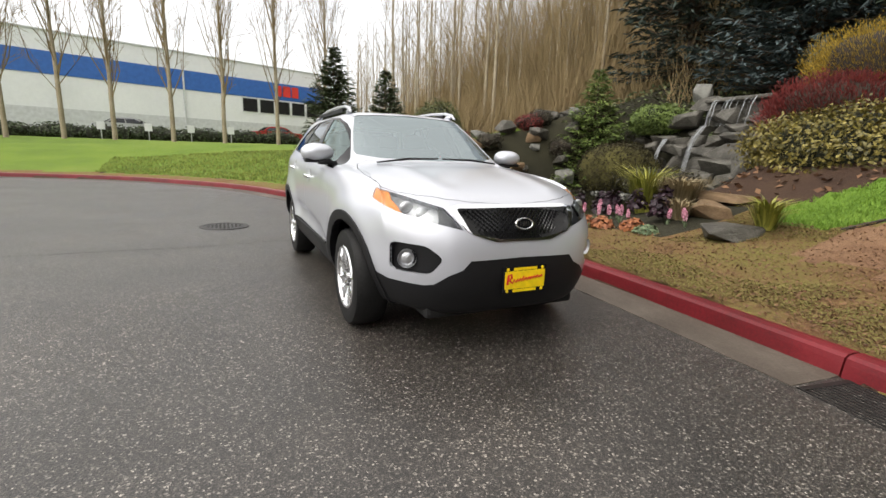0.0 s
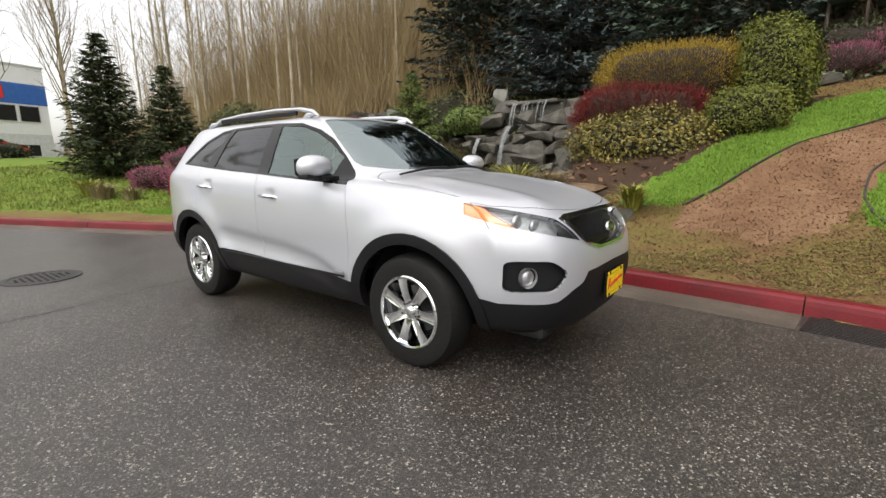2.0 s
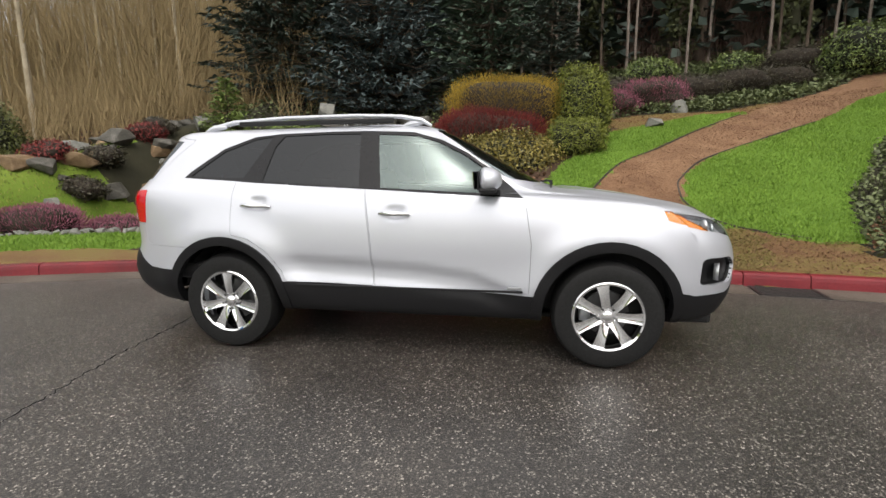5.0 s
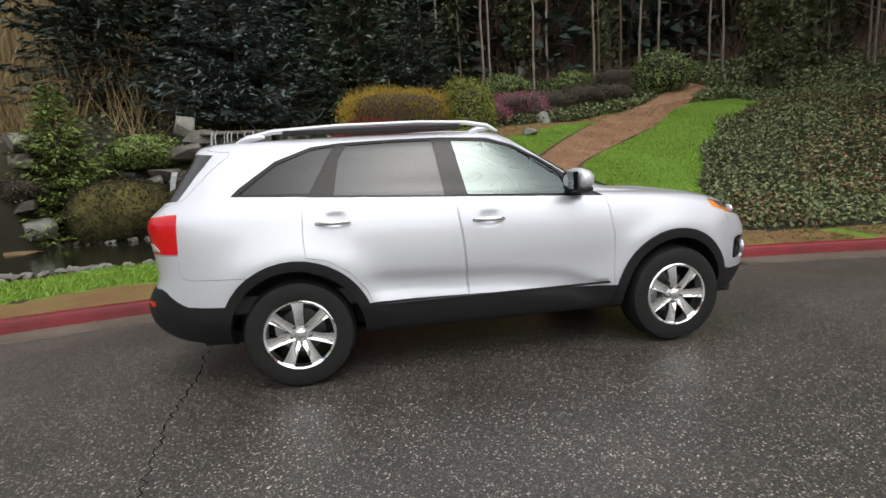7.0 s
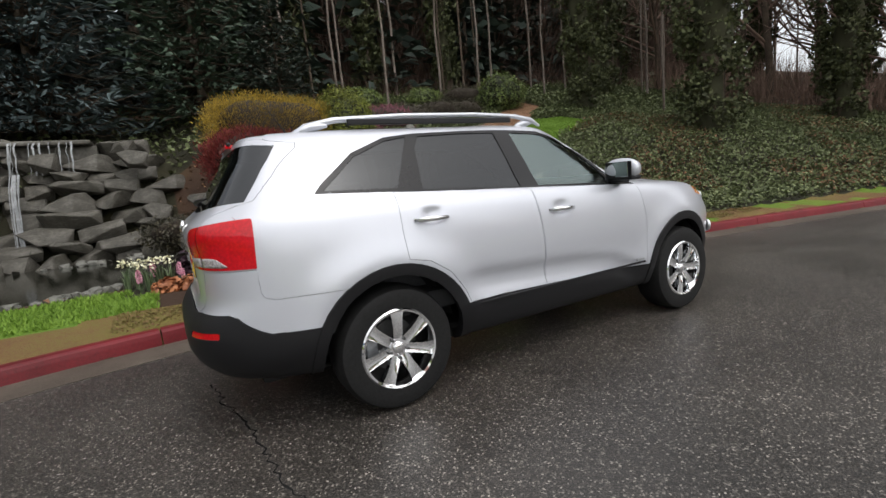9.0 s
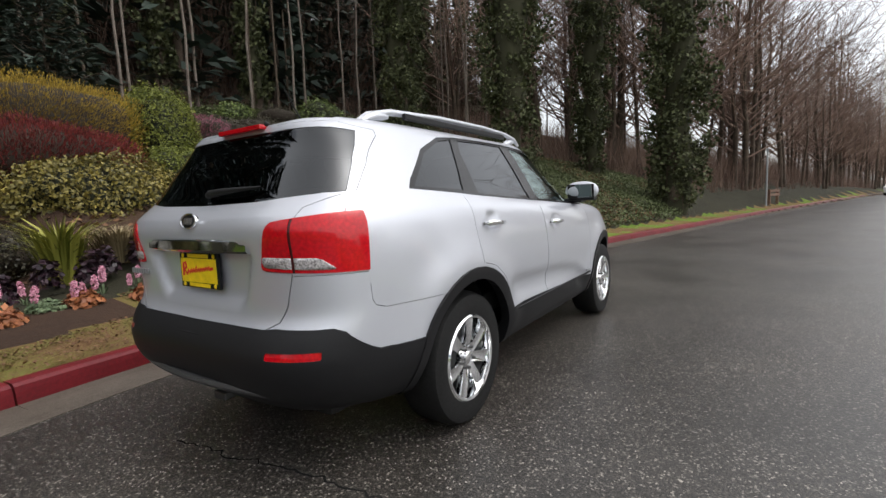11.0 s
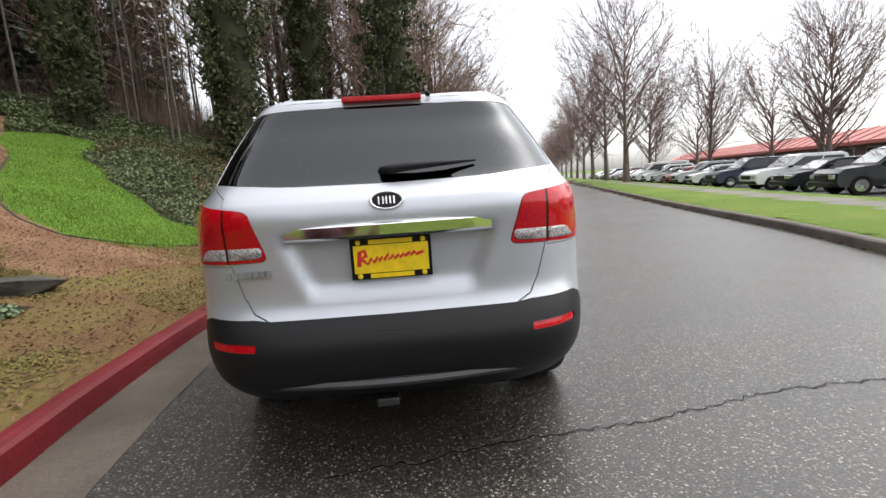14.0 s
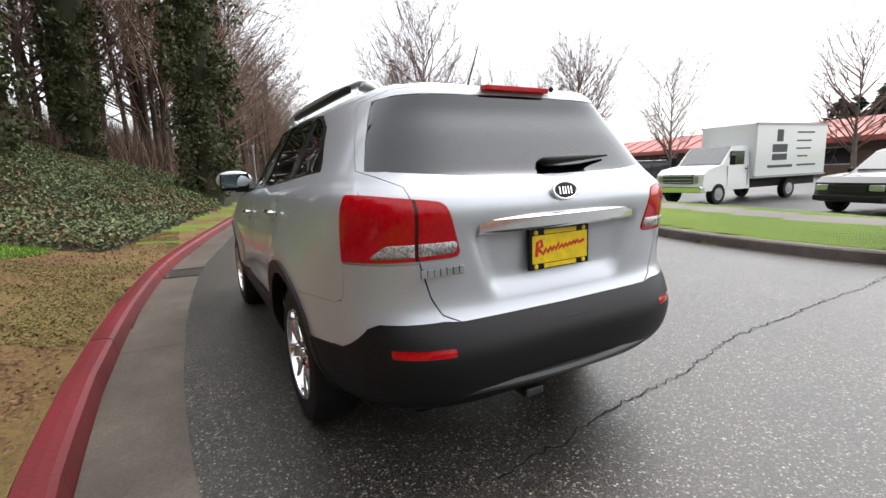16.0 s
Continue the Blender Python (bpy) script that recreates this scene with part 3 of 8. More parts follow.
def shell_grid(rings=92, rear=38, side=170, front=38):
    """Points of the right half of the body: rows from sill to roof, columns from tail to nose."""
    table = np.array(RINGS)
    k = np.linspace(0, len(table) - 1, rings)
    ext = np.vstack([2 * table[0] - table[1], table, 2 * table[-1] - table[-2]])
    rows = []
    for v in k:
        i = min(int(v), len(table) - 2)
        s = v - i
        a, b, c, d = ext[i], ext[i + 1], ext[i + 2], ext[i + 3]
        rows.append(0.5 * (2 * b + (c - a) * s + (2 * a - 5 * b + 4 * c - d) * s**2 + (3 * b - a - 3 * c + d) * s**3))
    bx = np.r_[np.full(rear, -1.0), np.linspace(-1, 1, side + 1), np.full(front, 1.0)]
    by = np.r_[np.linspace(0, 1, rear, endpoint=False), np.ones(side + 1), np.linspace(1, 0, front + 1)[1:]]
    out = np.zeros((rings, len(bx), 3))
    for r, (xf, xr, w, nf, nr, zf, zsf, zsr, zr) in enumerate(rows):
        n = np.where(bx > 0, nf, nr) + 0 * bx
        mix = np.clip((bx + 0.4) / 0.8, 0, 1)
        n = nr + (nf - nr) * mix * mix * (3 - 2 * mix)
        g = (np.abs(bx) ** n + np.abs(by) ** n) ** (-1 / n)
        ux, uy = bx * g, by * g
        x = np.where(ux > 0, XM + (xf - XM) * ux, XM + (XM - xr) * ux)
        y = max(w, 0.0) * uy
        along = np.clip((x + 1.9) / 3.6, 0, 1)
        zs = zsr + (zsf - zsr) * along
        centre = np.where(ux > 0, zf, zr)
        rise = np.where(np.abs(by) >= 1, np.clip((np.abs(ux) - 0.55) / 0.45, 0, 1) ** 2 * 0.35, 1 - 0.65 * uy**2)
        rise = np.clip(rise, 0, 1)
        out[r] = np.stack([x, -y, zs + (centre - zs) * rise], -1)
    x, y, z = out[..., 0], out[..., 1], out[..., 2]
    flank = np.clip((-y - 0.7) / 0.12, 0, 1)
    for wx in (-1.35, 1.35):
        rad = np.hypot(x - wx, z - 0.365)
        y -= flank * (0.03 if wx < 0 else 0.024) * np.exp(-(((rad - 0.49) / (0.13 if wx < 0 else 0.11)) ** 2)) * ramp(z, 0.3, 0.55)
    door = ramp(x, -1.0, -0.75) * (1 - ramp(x, 0.55, 0.85)) * flank
    cz = np.interp(x, [-0.8, 0.06, 0.46, 0.7], [0.725, 0.68, 0.63, 0.54])
    y += door * 0.022 * ramp(cz - z, -0.01, 0.05) * (1 - ramp(cz - z, 0.1, 0.2))
    for hx, hz in ((-1.06, 1.09), (-0.055, 1.03)):
        y += flank * 0.018 * np.exp(-(((x - hx) / 0.055) ** 4) - ((z - hz) / 0.04) ** 4)
    tail = ramp(-x, 2.1, 2.2) * (1 - ramp(np.abs(y) - (0.33 + 0.40 * (z - 0.79)), -0.035, 0.03)) * ramp(z, 0.765, 0.83) * (1 - ramp(z, 1.015, 1.04))
    x += 0.042 * tail
    crease = ramp(x, 0.9, 1.3) * (1 - ramp(x, 1.9, 2.1)) * np.exp(-(((np.abs(y) - 0.42 - 0.05 * (2 - x)) / 0.09) ** 2))
    z += 0.012 * crease * (z > 0.95)
    out[:, 0, 1], out[:, -1, 1] = 0, 0
    return out


def is_front_of_fender(c):
    return is_nose(c) and c[0] > 1.725 - 0.375 * (c[2] - 0.93)


HEADLIGHT = [(-0.84, 1.062), (-0.835, 1.01), (-0.80, 0.96), (-0.735, 0.915), (-0.6, 0.872), (-0.405, 0.825), (-0.49, 0.948), (-0.6, 0.982), (-0.72, 1.022)]


def is_lamp(c):
    return is_front_of_fender(c) and inside(HEADLIGHT, c[1], c[2])


AX = {"side": (0, 2), "end": (1, 2), "top": (0, 1)}


def inside(poly, u, v):
    hit = False
    j = len(poly) - 1
    for i in range(len(poly)):
        (xi, yi), (xj, yj) = poly[i], poly[j]
        if (yi > v) != (yj > v) and u < (xj - xi) * (v - yi) / (yj - yi) + xi:
            hit = not hit
        j = i
    return hit


def rounded(poly, r, n=4):
    """A polygon with its corners rounded by up to r."""
    out = []
    m = len(poly)
    for i in range(m):
        p, a, b = Vector(poly[i]), Vector(poly[i - 1]), Vector(poly[(i + 1) % m])
        ra, rb = min(r, (a - p).length * 0.45), min(r, (b - p).length * 0.45)
        s, e = p + (a - p).normalized() * ra, p + (b - p).normalized() * rb
        for k in range(n + 1):
            t = k / n
            q = (1 - t) ** 2 * s + 2 * t * (1 - t) * p + t * t * e
            out.append((q.x, q.y))
    return out


def score(bm, view, poly, where):
    """Cut the faces of bm along the outline of a polygon seen from the side, an end or the top."""
    a, b = AX[view]
    drop = 3 - a - b
    us, vs = [p[0] for p in poly], [p[1] for p in poly]
    lo, hi = (min(us) - 0.05, min(vs) - 0.05), (max(us) + 0.05, max(vs) + 0.05)
    pool = {f for f in bm.faces if lo[0] < f.calc_center_median()[a] < hi[0] and lo[1] < f.calc_center_median()[b] < hi[1] and where(f.calc_center_median())}
    for (u0, v0), (u1, v1) in zip(poly, poly[1:] + poly[:1]):
        length = math.hypot(u1 - u0, v1 - v0)
        if length < 1e-6:
            continue
        near = []
        for f in pool:
            if f.is_valid:
                fu, fv = [v.co[a] for v in f.verts], [v.co[b] for v in f.verts]
                if max(fu) >= min(u0, u1) - 1e-4 and min(fu) <= max(u0, u1) + 1e-4 and max(fv) >= min(v0, v1) - 1e-4 and min(fv) <= max(v0, v1) + 1e-4:
                    near.append(f)
        if not near:
            continue
        co, no = [0, 0, 0], [0, 0, 0]
        co[a], co[b], no[a], no[b] = u0, v0, -(v1 - v0) / length, (u1 - u0) / length
        geom = list({e for f in near for e in f.edges}) + list({v for f in near for v in f.verts}) + near
        got = bmesh.ops.bisect_plane(bm, geom=geom, dist=1e-5, plane_co=co, plane_no=no)
        pool |= {g for g in got["geom"] if isinstance(g, bmesh.types.BMFace)}
    pool = {f for f in pool if f.is_valid}


def circle(cx, cy, r, n=40):
    return [(cx + r * math.cos(2 * math.pi * k / n), cy + r * math.sin(2 * math.pi * k / n)) for k in range(n)]


def is_tail(c):
    return c[0] < -1.72


def is_nose(c):
    return c[0] > 1.45 and c[2] < 1.09


def is_flank(c):
    return c[1] < -0.55 and -2.2 < c[0] < 2.0


DLO = [(-1.70, 1.268), (-1.655, 1.315), (-1.43, 1.482), (-1.2, 1.568), (-1.0, 1.588), (-0.62, 1.598), (-0.32, 1.598), (0.02, 1.582), (0.22, 1.525), (0.40, 1.433), (0.57, 1.315), (0.69, 1.215), (0.79, 1.128), (0.1, 1.165), (-0.66, 1.205)]
PANES = {
    "front_pane": [(-0.24, 1.575), (0.04, 1.555), (0.20, 1.51), (0.38, 1.42), (0.545, 1.31), (0.56, 1.158), (-0.18, 1.195)],
    "rear_pane": [(-0.965, 1.57), (-0.64, 1.58), (-0.375, 1.578), (-0.335, 1.2), (-1.065, 1.243), (-1.02, 1.49)],
    "quarter_pane": [(-1.65, 1.28), (-1.42, 1.46), (-1.2, 1.547), (-1.05, 1.57), (-1.22, 1.262)],
}
# order matters: a face belongs to the first region that holds it
REGIONS = [
    ("hole", "side", circle(1.35, 0.365, 0.425), lambda c: c[1] < -0.45 and c[0] > 0),
    ("hole", "side", circle(-1.35, 0.365, 0.425), lambda c: c[1] < -0.45 and c[0] < 0),
    ("arch_front", "side", circle(1.345, 0.365, 0.492), lambda c: c[1] < -0.45 and c[0] > 0),
    ("arch_rear", "side", circle(-1.345, 0.365, 0.488), lambda c: c[1] < -0.45 and c[0] < 0),
    ("sill", "side", [(-1.1, 0.542), (-0.2, 0.519), (1.1, 0.476), (1.1, 0.1), (-1.1, 0.1)], is_flank),
    ("reflector", "end", rounded([(-0.55, 0.598), (-0.755, 0.598), (-0.755, 0.63), (-0.55, 0.627)], 0.008), is_tail),
    ("rear_bumper", "end", [(0.0, 0.70), (-0.5, 0.704), (-0.56, 0.712), (-0.775, 0.712), (-0.805, 0.695), (-0.852, 0.615), (-0.865, 0.597), (-1.05, 0.585), (-1.05, 0.1), (0.0, 0.1)], is_tail),
    ("nose_lower", "end", [(0.0, 0.652), (-0.37, 0.645), (-0.42, 0.59), (-0.5, 0.555), (-0.575, 0.495), (-0.62, 0.485), (-0.77, 0.485), (-0.82, 0.51), (-1.05, 0.52), (-1.05, 0.1), (0.0, 0.1)], is_nose),
    ("fog_recess", "end", rounded([(-0.775, 0.735), (-0.62, 0.732), (-0.53, 0.655), (-0.60, 0.553), (-0.77, 0.553)], 0.035), is_nose),
    ("grille", "end", rounded([(0.425, 0.943), (-0.425, 0.943), (-0.365, 0.808), (-0.16, 0.766), (0.16, 0.766)], 0.03), is_nose),
    ("indicator", "end", [(-0.9, 1.08), (-0.715, 1.08), (-0.735, 0.98), (-0.70, 0.88), (-0.9, 0.88)], lambda c: is_lamp(c)),
    ("lamp_inner", "end", [(-0.515, 0.99), (-0.39, 0.99), (-0.39, 0.80), (-0.56, 0.80)], lambda c: is_lamp(c)),
    ("headlight", "end", HEADLIGHT, is_front_of_fender),
    ("grille_chrome", "end", [(0.40, 0.962), (-0.40, 0.962), (-0.475, 0.945), (-0.40, 0.83), (-0.355, 0.80), (-0.2, 0.752), (0.2, 0.752)], is_nose),
    ("lens_seam", "end", [(-0.641, 0.94), (-0.653, 0.94), (-0.653, 1.155), (-0.641, 1.153)], lambda c: c[0] < -2.04),
    ("reverse_lens", "end", rounded([(-0.505, 0.962), (-0.79, 0.95), (-0.74, 1.0), (-0.50, 1.005)], 0.02), lambda c: c[0] < -2.04),
    ("tail_light", "end", rounded([(-0.485, 0.948), (-0.98, 0.93), (-0.98, 1.185), (-0.80, 1.178), (-0.545, 1.143)], 0.03), lambda c: c[0] < -2.035 + 0.05 * (c[2] - 0.9)),
    ("rear_glass", "end", [(0.5, 1.235), (0.0, 1.225), (-0.4, 1.232), (-0.74, 1.262), (-0.70, 1.37), (-0.655, 1.47), (-0.615, 1.545), (-0.55, 1.557), (0.0, 1.567), (0.5, 1.56)], is_tail),
    ("tailgate", "end", [(0.5, 0.70), (0.0, 0.70), (-0.50, 0.704), (-0.565, 0.735), (-0.60, 0.80), (-0.64, 0.94), (-0.66, 1.2), (-0.762, 1.262), (-0.72, 1.38), (-0.672, 1.48), (-0.635, 1.555), (-0.55, 1.59), (0.0, 1.6), (0.5, 1.6)], is_tail),
    ("bumper_skin", "side", [(-2.5, 0.93), (-2.036, 0.93), (-2.03, 0.81), (-2.015, 0.785), (-1.97, 0.77), (-1.0, 0.762), (-1.0, 0.3), (-2.5, 0.3)], lambda c: c[0] < -1.5 and c[1] < -0.45),
    ("front_pane", "side", PANES["front_pane"], is_flank),
    ("rear_pane", "side", PANES["rear_pane"], is_flank),
    ("quarter_pane", "side", PANES["quarter_pane"], is_flank),
    ("window_trim", "side", DLO, is_flank),
    ("front_door", "side", [(0.84, 0.5), (0.85, 0.83), (0.815, 1.06), (0.79, 1.128), (0.1, 1.165), (-0.275, 1.178), (-0.24, 0.91), (-0.216, 0.51)], is_flank),
    ("rear_door", "side", [(-0.222, 0.51), (-0.246, 0.91), (-0.281, 1.178), (-0.66, 1.205), (-1.262, 1.242), (-1.27, 1.0), (-1.262, 0.865), (-1.13, 0.835), (-1.0, 0.75), (-0.90, 0.62), (-0.86, 0.52)], is_flank),
    ("windscreen", "end", [(0.5, 1.205), (0.0, 1.208), (-0.5, 1.222), (-0.655, 1.245), (-0.665, 1.275), (-0.60, 1.45), (-0.535, 1.59), (-0.5, 1.607), (0.0, 1.632), (0.5, 1.61)], lambda c: 0.1 < c[0] < 1.1 and c[1] > -0.7 and c[2] > 1.19),
    ("hood", "top", [(1.0, 0.4), (1.0, 0.0), (0.98, -0.3), (0.86, -0.62), (0.90, -0.70), (1.1, -0.75), (1.4, -0.775), (1.62, -0.765), (1.82, -0.70), (1.95, -0.6), (2.05, -0.45), (2.09, -0.3), (2.115, 0.0), (2.115, 0.4)], lambda c: c[2] > 0.93 and c[0] > 0.8),
]


def cut_shell():
    """The body's right half, cut into named regions: faces as lists of points."""
    grid = shell_grid()
    bm = bmesh.new()
    vs = [[bm.verts.new(p) for p in row] for row in grid]
    for r in range(len(vs) - 1):
        for c in range(len(vs[0]) - 1):
            q = (vs[r][c], vs[r][c + 1], vs[r + 1][c + 1], vs[r + 1][c])
            try:
                bm.faces.new(q)
            except ValueError:
                pass
    bmesh.ops.remove_doubles(bm, verts=bm.verts, dist=1e-5)
    for name, view, poly, where in REGIONS:
        score(bm, view, poly, where)
    score(bm, "side", [(1.725, 0.93), (1.665, 1.09), (1.95, 1.09), (1.95, 0.93)], is_flank)
    score(bm, "side", [(-2.035, 0.9), (-2.02, 1.2), (-2.3, 1.2), (-2.3, 0.9)], lambda c: c[0] < -1.8)
    bmesh.ops.dissolve_degenerate(bm, dist=1e-5, edges=bm.edges)
    bm.normal_update()
    named = {}
    for f in bm.faces:
        c = f.calc_center_median()
        for name, view, poly, where in REGIONS:
            a, b = AX[view]
            if where(c) and inside(poly, c[a], c[b]):
                break
        else:
            name = "body"
        named.setdefault(name, []).append(f)
    return bm, named


def panel(shell, faces, both=False, flip=False, push=0.0, gap=0.0, lip=0.018):
    """A bmesh of some faces of the shell: mirrored (flip) or both halves in one, pushed along its normals, shrunk by a gap and with its rim turned in."""
    bm = bmesh.new()
    made = {}
    for f in faces:
        row = []
        for v in f.verts:
            if v.index not in made:
                made[v.index] = bm.verts.new(v.co + v.normal * push)
            row.append(made[v.index])
        try:
            bm.faces.new(row)
        except ValueError:
            pass
    bm.normal_update()
    rim = [e for e in bm.edges if len(e.link_faces) == 1 and not (abs(e.verts[0].co.y) < 1e-4 and abs(e.verts[1].co.y) < 1e-4)]
    normals = {v: v.normal.copy() for v in bm.verts}
    if gap:
        moves = {}
        for e in rim:
            mid = (e.verts[0].co + e.verts[1].co) / 2
            inward = e.link_faces[0].calc_center_median() - mid
            along = (e.verts[1].co - e.verts[0].co).normalized()
            inward -= inward.dot(along) * along
            if inward.length > 1e-6:
                for v in e.verts:
                    moves.setdefault(v, []).append(inward.normalized())
        for v, ds in moves.items():
            d = sum(ds, Vector())
            if d.length > 0.3:
                v.co += d.normalized() * gap * (1 if abs(v.co.y) > 1e-4 else 0)
    if lip:
        got = bmesh.ops.extrude_edge_only(bm, edges=rim)["geom"]
        for v in got:
            if isinstance(v, bmesh.types.BMVert):
                near = min((w for e in v.link_edges for w in e.verts if w is not v and w in normals), key=lambda w: (w.co - v.co).length, default=None)
                if near is not None:
                    v.co -= normals[near] * lip
    if both:
        twin = bmesh.ops.duplicate(bm, geom=list(bm.verts) + list(bm.edges) + list(bm.faces))["geom"]
        for g in twin:
            if isinstance(g, bmesh.types.BMVert):
                g.co.y = -g.co.y
        bmesh.ops.reverse_faces(bm, faces=[g for g in twin if isinstance(g, bmesh.types.BMFace)])
        bmesh.ops.remove_doubles(bm, verts=[v for v in bm.verts if abs(v.co.y) < 1e-3], dist=2e-4)
    elif flip:
        for v in bm.verts:
            v.co.y = -v.co.y
        bmesh.ops.reverse_faces(bm, faces=bm.faces)
    return bm


def soft_shade(ob, angle=35):
    """Smooth shading with the sharp edges kept sharp."""
    me = ob.data
    bm = bmesh.new()
    bm.from_mesh(me)
    for e in bm.edges:
        e.smooth = len(e.link_faces) < 2 or e.calc_face_angle(0) < radians(angle)
    for f in bm.faces:
        f.smooth = True
    bm.to_mesh(me)
    bm.free()
    return ob


def build_wheel(parent, x, side):
    """A wheel with its tyre, seven-spoke rim and brake; side is -1 for the car's right."""
    hub = thing("wheel", "", "")
    hub.parent = parent
    for k in ("label", "category"):
        if k in hub:
            del hub[k]
    hub.matrix_world = pose(x, side * 0.80, 0.36, 0, 0, 0 if side < 0 else 180)
    bm = lathe(bmesh.new(), [(0.222, 0.10), (0.235, 0.115), (0.30, 0.122), (0.338, 0.112), (0.353, 0.085), (0.3595, 0.04), (0.3595, -0.04), (0.353, -0.085), (0.338, -0.112), (0.30, -0.122), (0.235, -0.115), (0.222, -0.10)], 64)
    bmesh.ops.recalc_face_normals(bm, faces=bm.faces)
    soft_shade(part("tyre", bm, RUBBER, hub, "black rubber tyre"), 40)
    rim = lathe(bmesh.new(), [(0.236, -0.112), (0.226, -0.122), (0.214, -0.118), (0.208, -0.095), (0.204, -0.04), (0.19, 0.06), (0.19, 0.1)], 64)
    bmesh.ops.recalc_face_normals(rim, faces=rim.faces)
    rim_ob = soft_shade(part("rim", rim, CHROME, hub, "bright chrome wheel rim"), 40)
    for k in range(7):
        a = math.pi / 2 + 2 * math.pi * k / 7 + (0.0 if x < 0 else 0.2)
        spoke = bmesh.new()
        rows = []
        for r, w, h in ((0.045, 0.032, -0.086), (0.085, 0.032, -0.096), (0.13, 0.033, -0.104), (0.175, 0.037, -0.107), (0.212, 0.045, -0.107)):
            row = []
            for s, dh in ((-1, 0.028), (-0.9, -0.002), (-0.4, 0.004), (0.4, 0.004), (0.9, -0.002), (1, 0.028)):
                px, pz = r, s * w
                row.append(spoke.verts.new((px * math.cos(a) - pz * math.sin(a), h + dh, px * math.sin(a) + pz * math.cos(a))))
            rows.append(row)
        for p, q in zip(rows[:-1], rows[1:]):
            for i in range(5):
                spoke.faces.new((p[i], p[i + 1], q[i + 1], q[i]))
        bmesh.ops.recalc_face_normals(spoke, faces=spoke.faces)
        soft_shade(part("spoke", spoke, CHROME, rim_ob), 50)
    cap = lathe(bmesh.new(), [(0.0, -0.106), (0.028, -0.105), (0.034, -0.1), (0.036, -0.085), (0.06, -0.083), (0.066, -0.06)], 32)
    bmesh.ops.remove_doubles(cap, verts=cap.verts, dist=1e-5)
    bmesh.ops.recalc_face_normals(cap, faces=cap.faces)
    soft_shade(part("hub_cap", cap, ALLOY, rim_ob), 40)
    for k in range(5):
        a = math.pi / 2 + 2 * math.pi * (k + 0.5) / 5
        nut = bmesh.new()
        bmesh.ops.create_cone(nut, cap_ends=True, segments=6, radius1=0.011, radius2=0.009, depth=0.03, matrix=pose(0.058 * math.cos(a), -0.09, 0.058 * math.sin(a), 90))
        part("wheel_nut", nut, DARK_METAL, rim_ob)
    disc = lathe(bmesh.new(), [(0.0, -0.005), (0.15, -0.005), (0.152, 0.01), (0.0, 0.012)], 40)
    bmesh.ops.remove_doubles(disc, verts=disc.verts, dist=1e-5)
    part("brake_disc", disc, DARK_METAL, hub)
    cal = box(bmesh.new(), (-0.17, -0.03, -0.06), (-0.10, 0.04, 0.06), 0.01)
    part("brake_caliper", cal, LAMP_GREY, hub)
    back = lathe(bmesh.new(), [(0.0, 0.06), (0.2, 0.06)], 32)
    bmesh.ops.remove_doubles(back, verts=back.verts, dist=1e-5)
    part("backing_plate", back, DEEP_BLACK, hub)


def plate(parent, x, z, facing, name):
    """A yellow dealer card in a black frame; its writing as plain marks."""
    holder = box(bmesh.new(), (-0.008, -0.163, -0.083), (0.008, 0.163, 0.083), 0.004)
    ob = part(name, holder, GLOSS_BLACK, parent, "black plate frame with a yellow card")
    ob.matrix_world = pose(x, 0, z, 0, 0, 0 if facing > 0 else 180)
    card = box(bmesh.new(), (0.0082, -0.150, -0.057), (0.0105, 0.150, 0.057), 0.001)
    part("card", card, YELLOW, ob, "bright yellow card")
    for zz in (0.069, -0.069):
        bar = box(bmesh.new(), (0.0082, -0.088, zz - 0.009), (0.0095, 0.088, zz + 0.009))
        part("lettering_bar", bar, YELLOW, ob)
        for yy in (-0.13, 0.13):
            screw = bmesh.new()
            bmesh.ops.create_uvsphere(screw, u_segments=10, v_segments=6, radius=0.011, matrix=pose(0.0085, yy, zz) @ Matrix.Diagonal((0.4, 1, 1, 1)))
            part("screw_cap", screw, YELLOW, ob)
    vs, fs = [], []
    stroke = [(-0.13, -0.030), (-0.125, 0.028), (-0.105, 0.034), (-0.1, 0.012), (-0.12, 0.0), (-0.095, -0.022), (-0.08, 0.0), (-0.07, -0.016), (-0.055, 0.004), (-0.05, -0.012), (-0.035, 0.006), (-0.03, -0.01), (-0.01, 0.016), (-0.012, -0.008), (0.01, 0.008), (0.012, -0.006), (0.03, 0.01), (0.035, -0.002), (0.05, 0.012), (0.055, 0.002), (0.075, 0.016), (0.078, 0.004), (0.095, 0.018), (0.1, 0.006), (0.13, 0.016)]
    tube(vs, fs, [(0.0112, y, 0.002 + q) for y, q in stroke], [0.0085] * len(stroke), 4)
    part_ob = from_arrays("script_stroke", vs, fs, SIGN_RED, ob, "red handwritten stroke")
    part_ob.scale = (0.25, 1, 1)
    part_ob.location = (0.0085, 0, 0)
    return ob


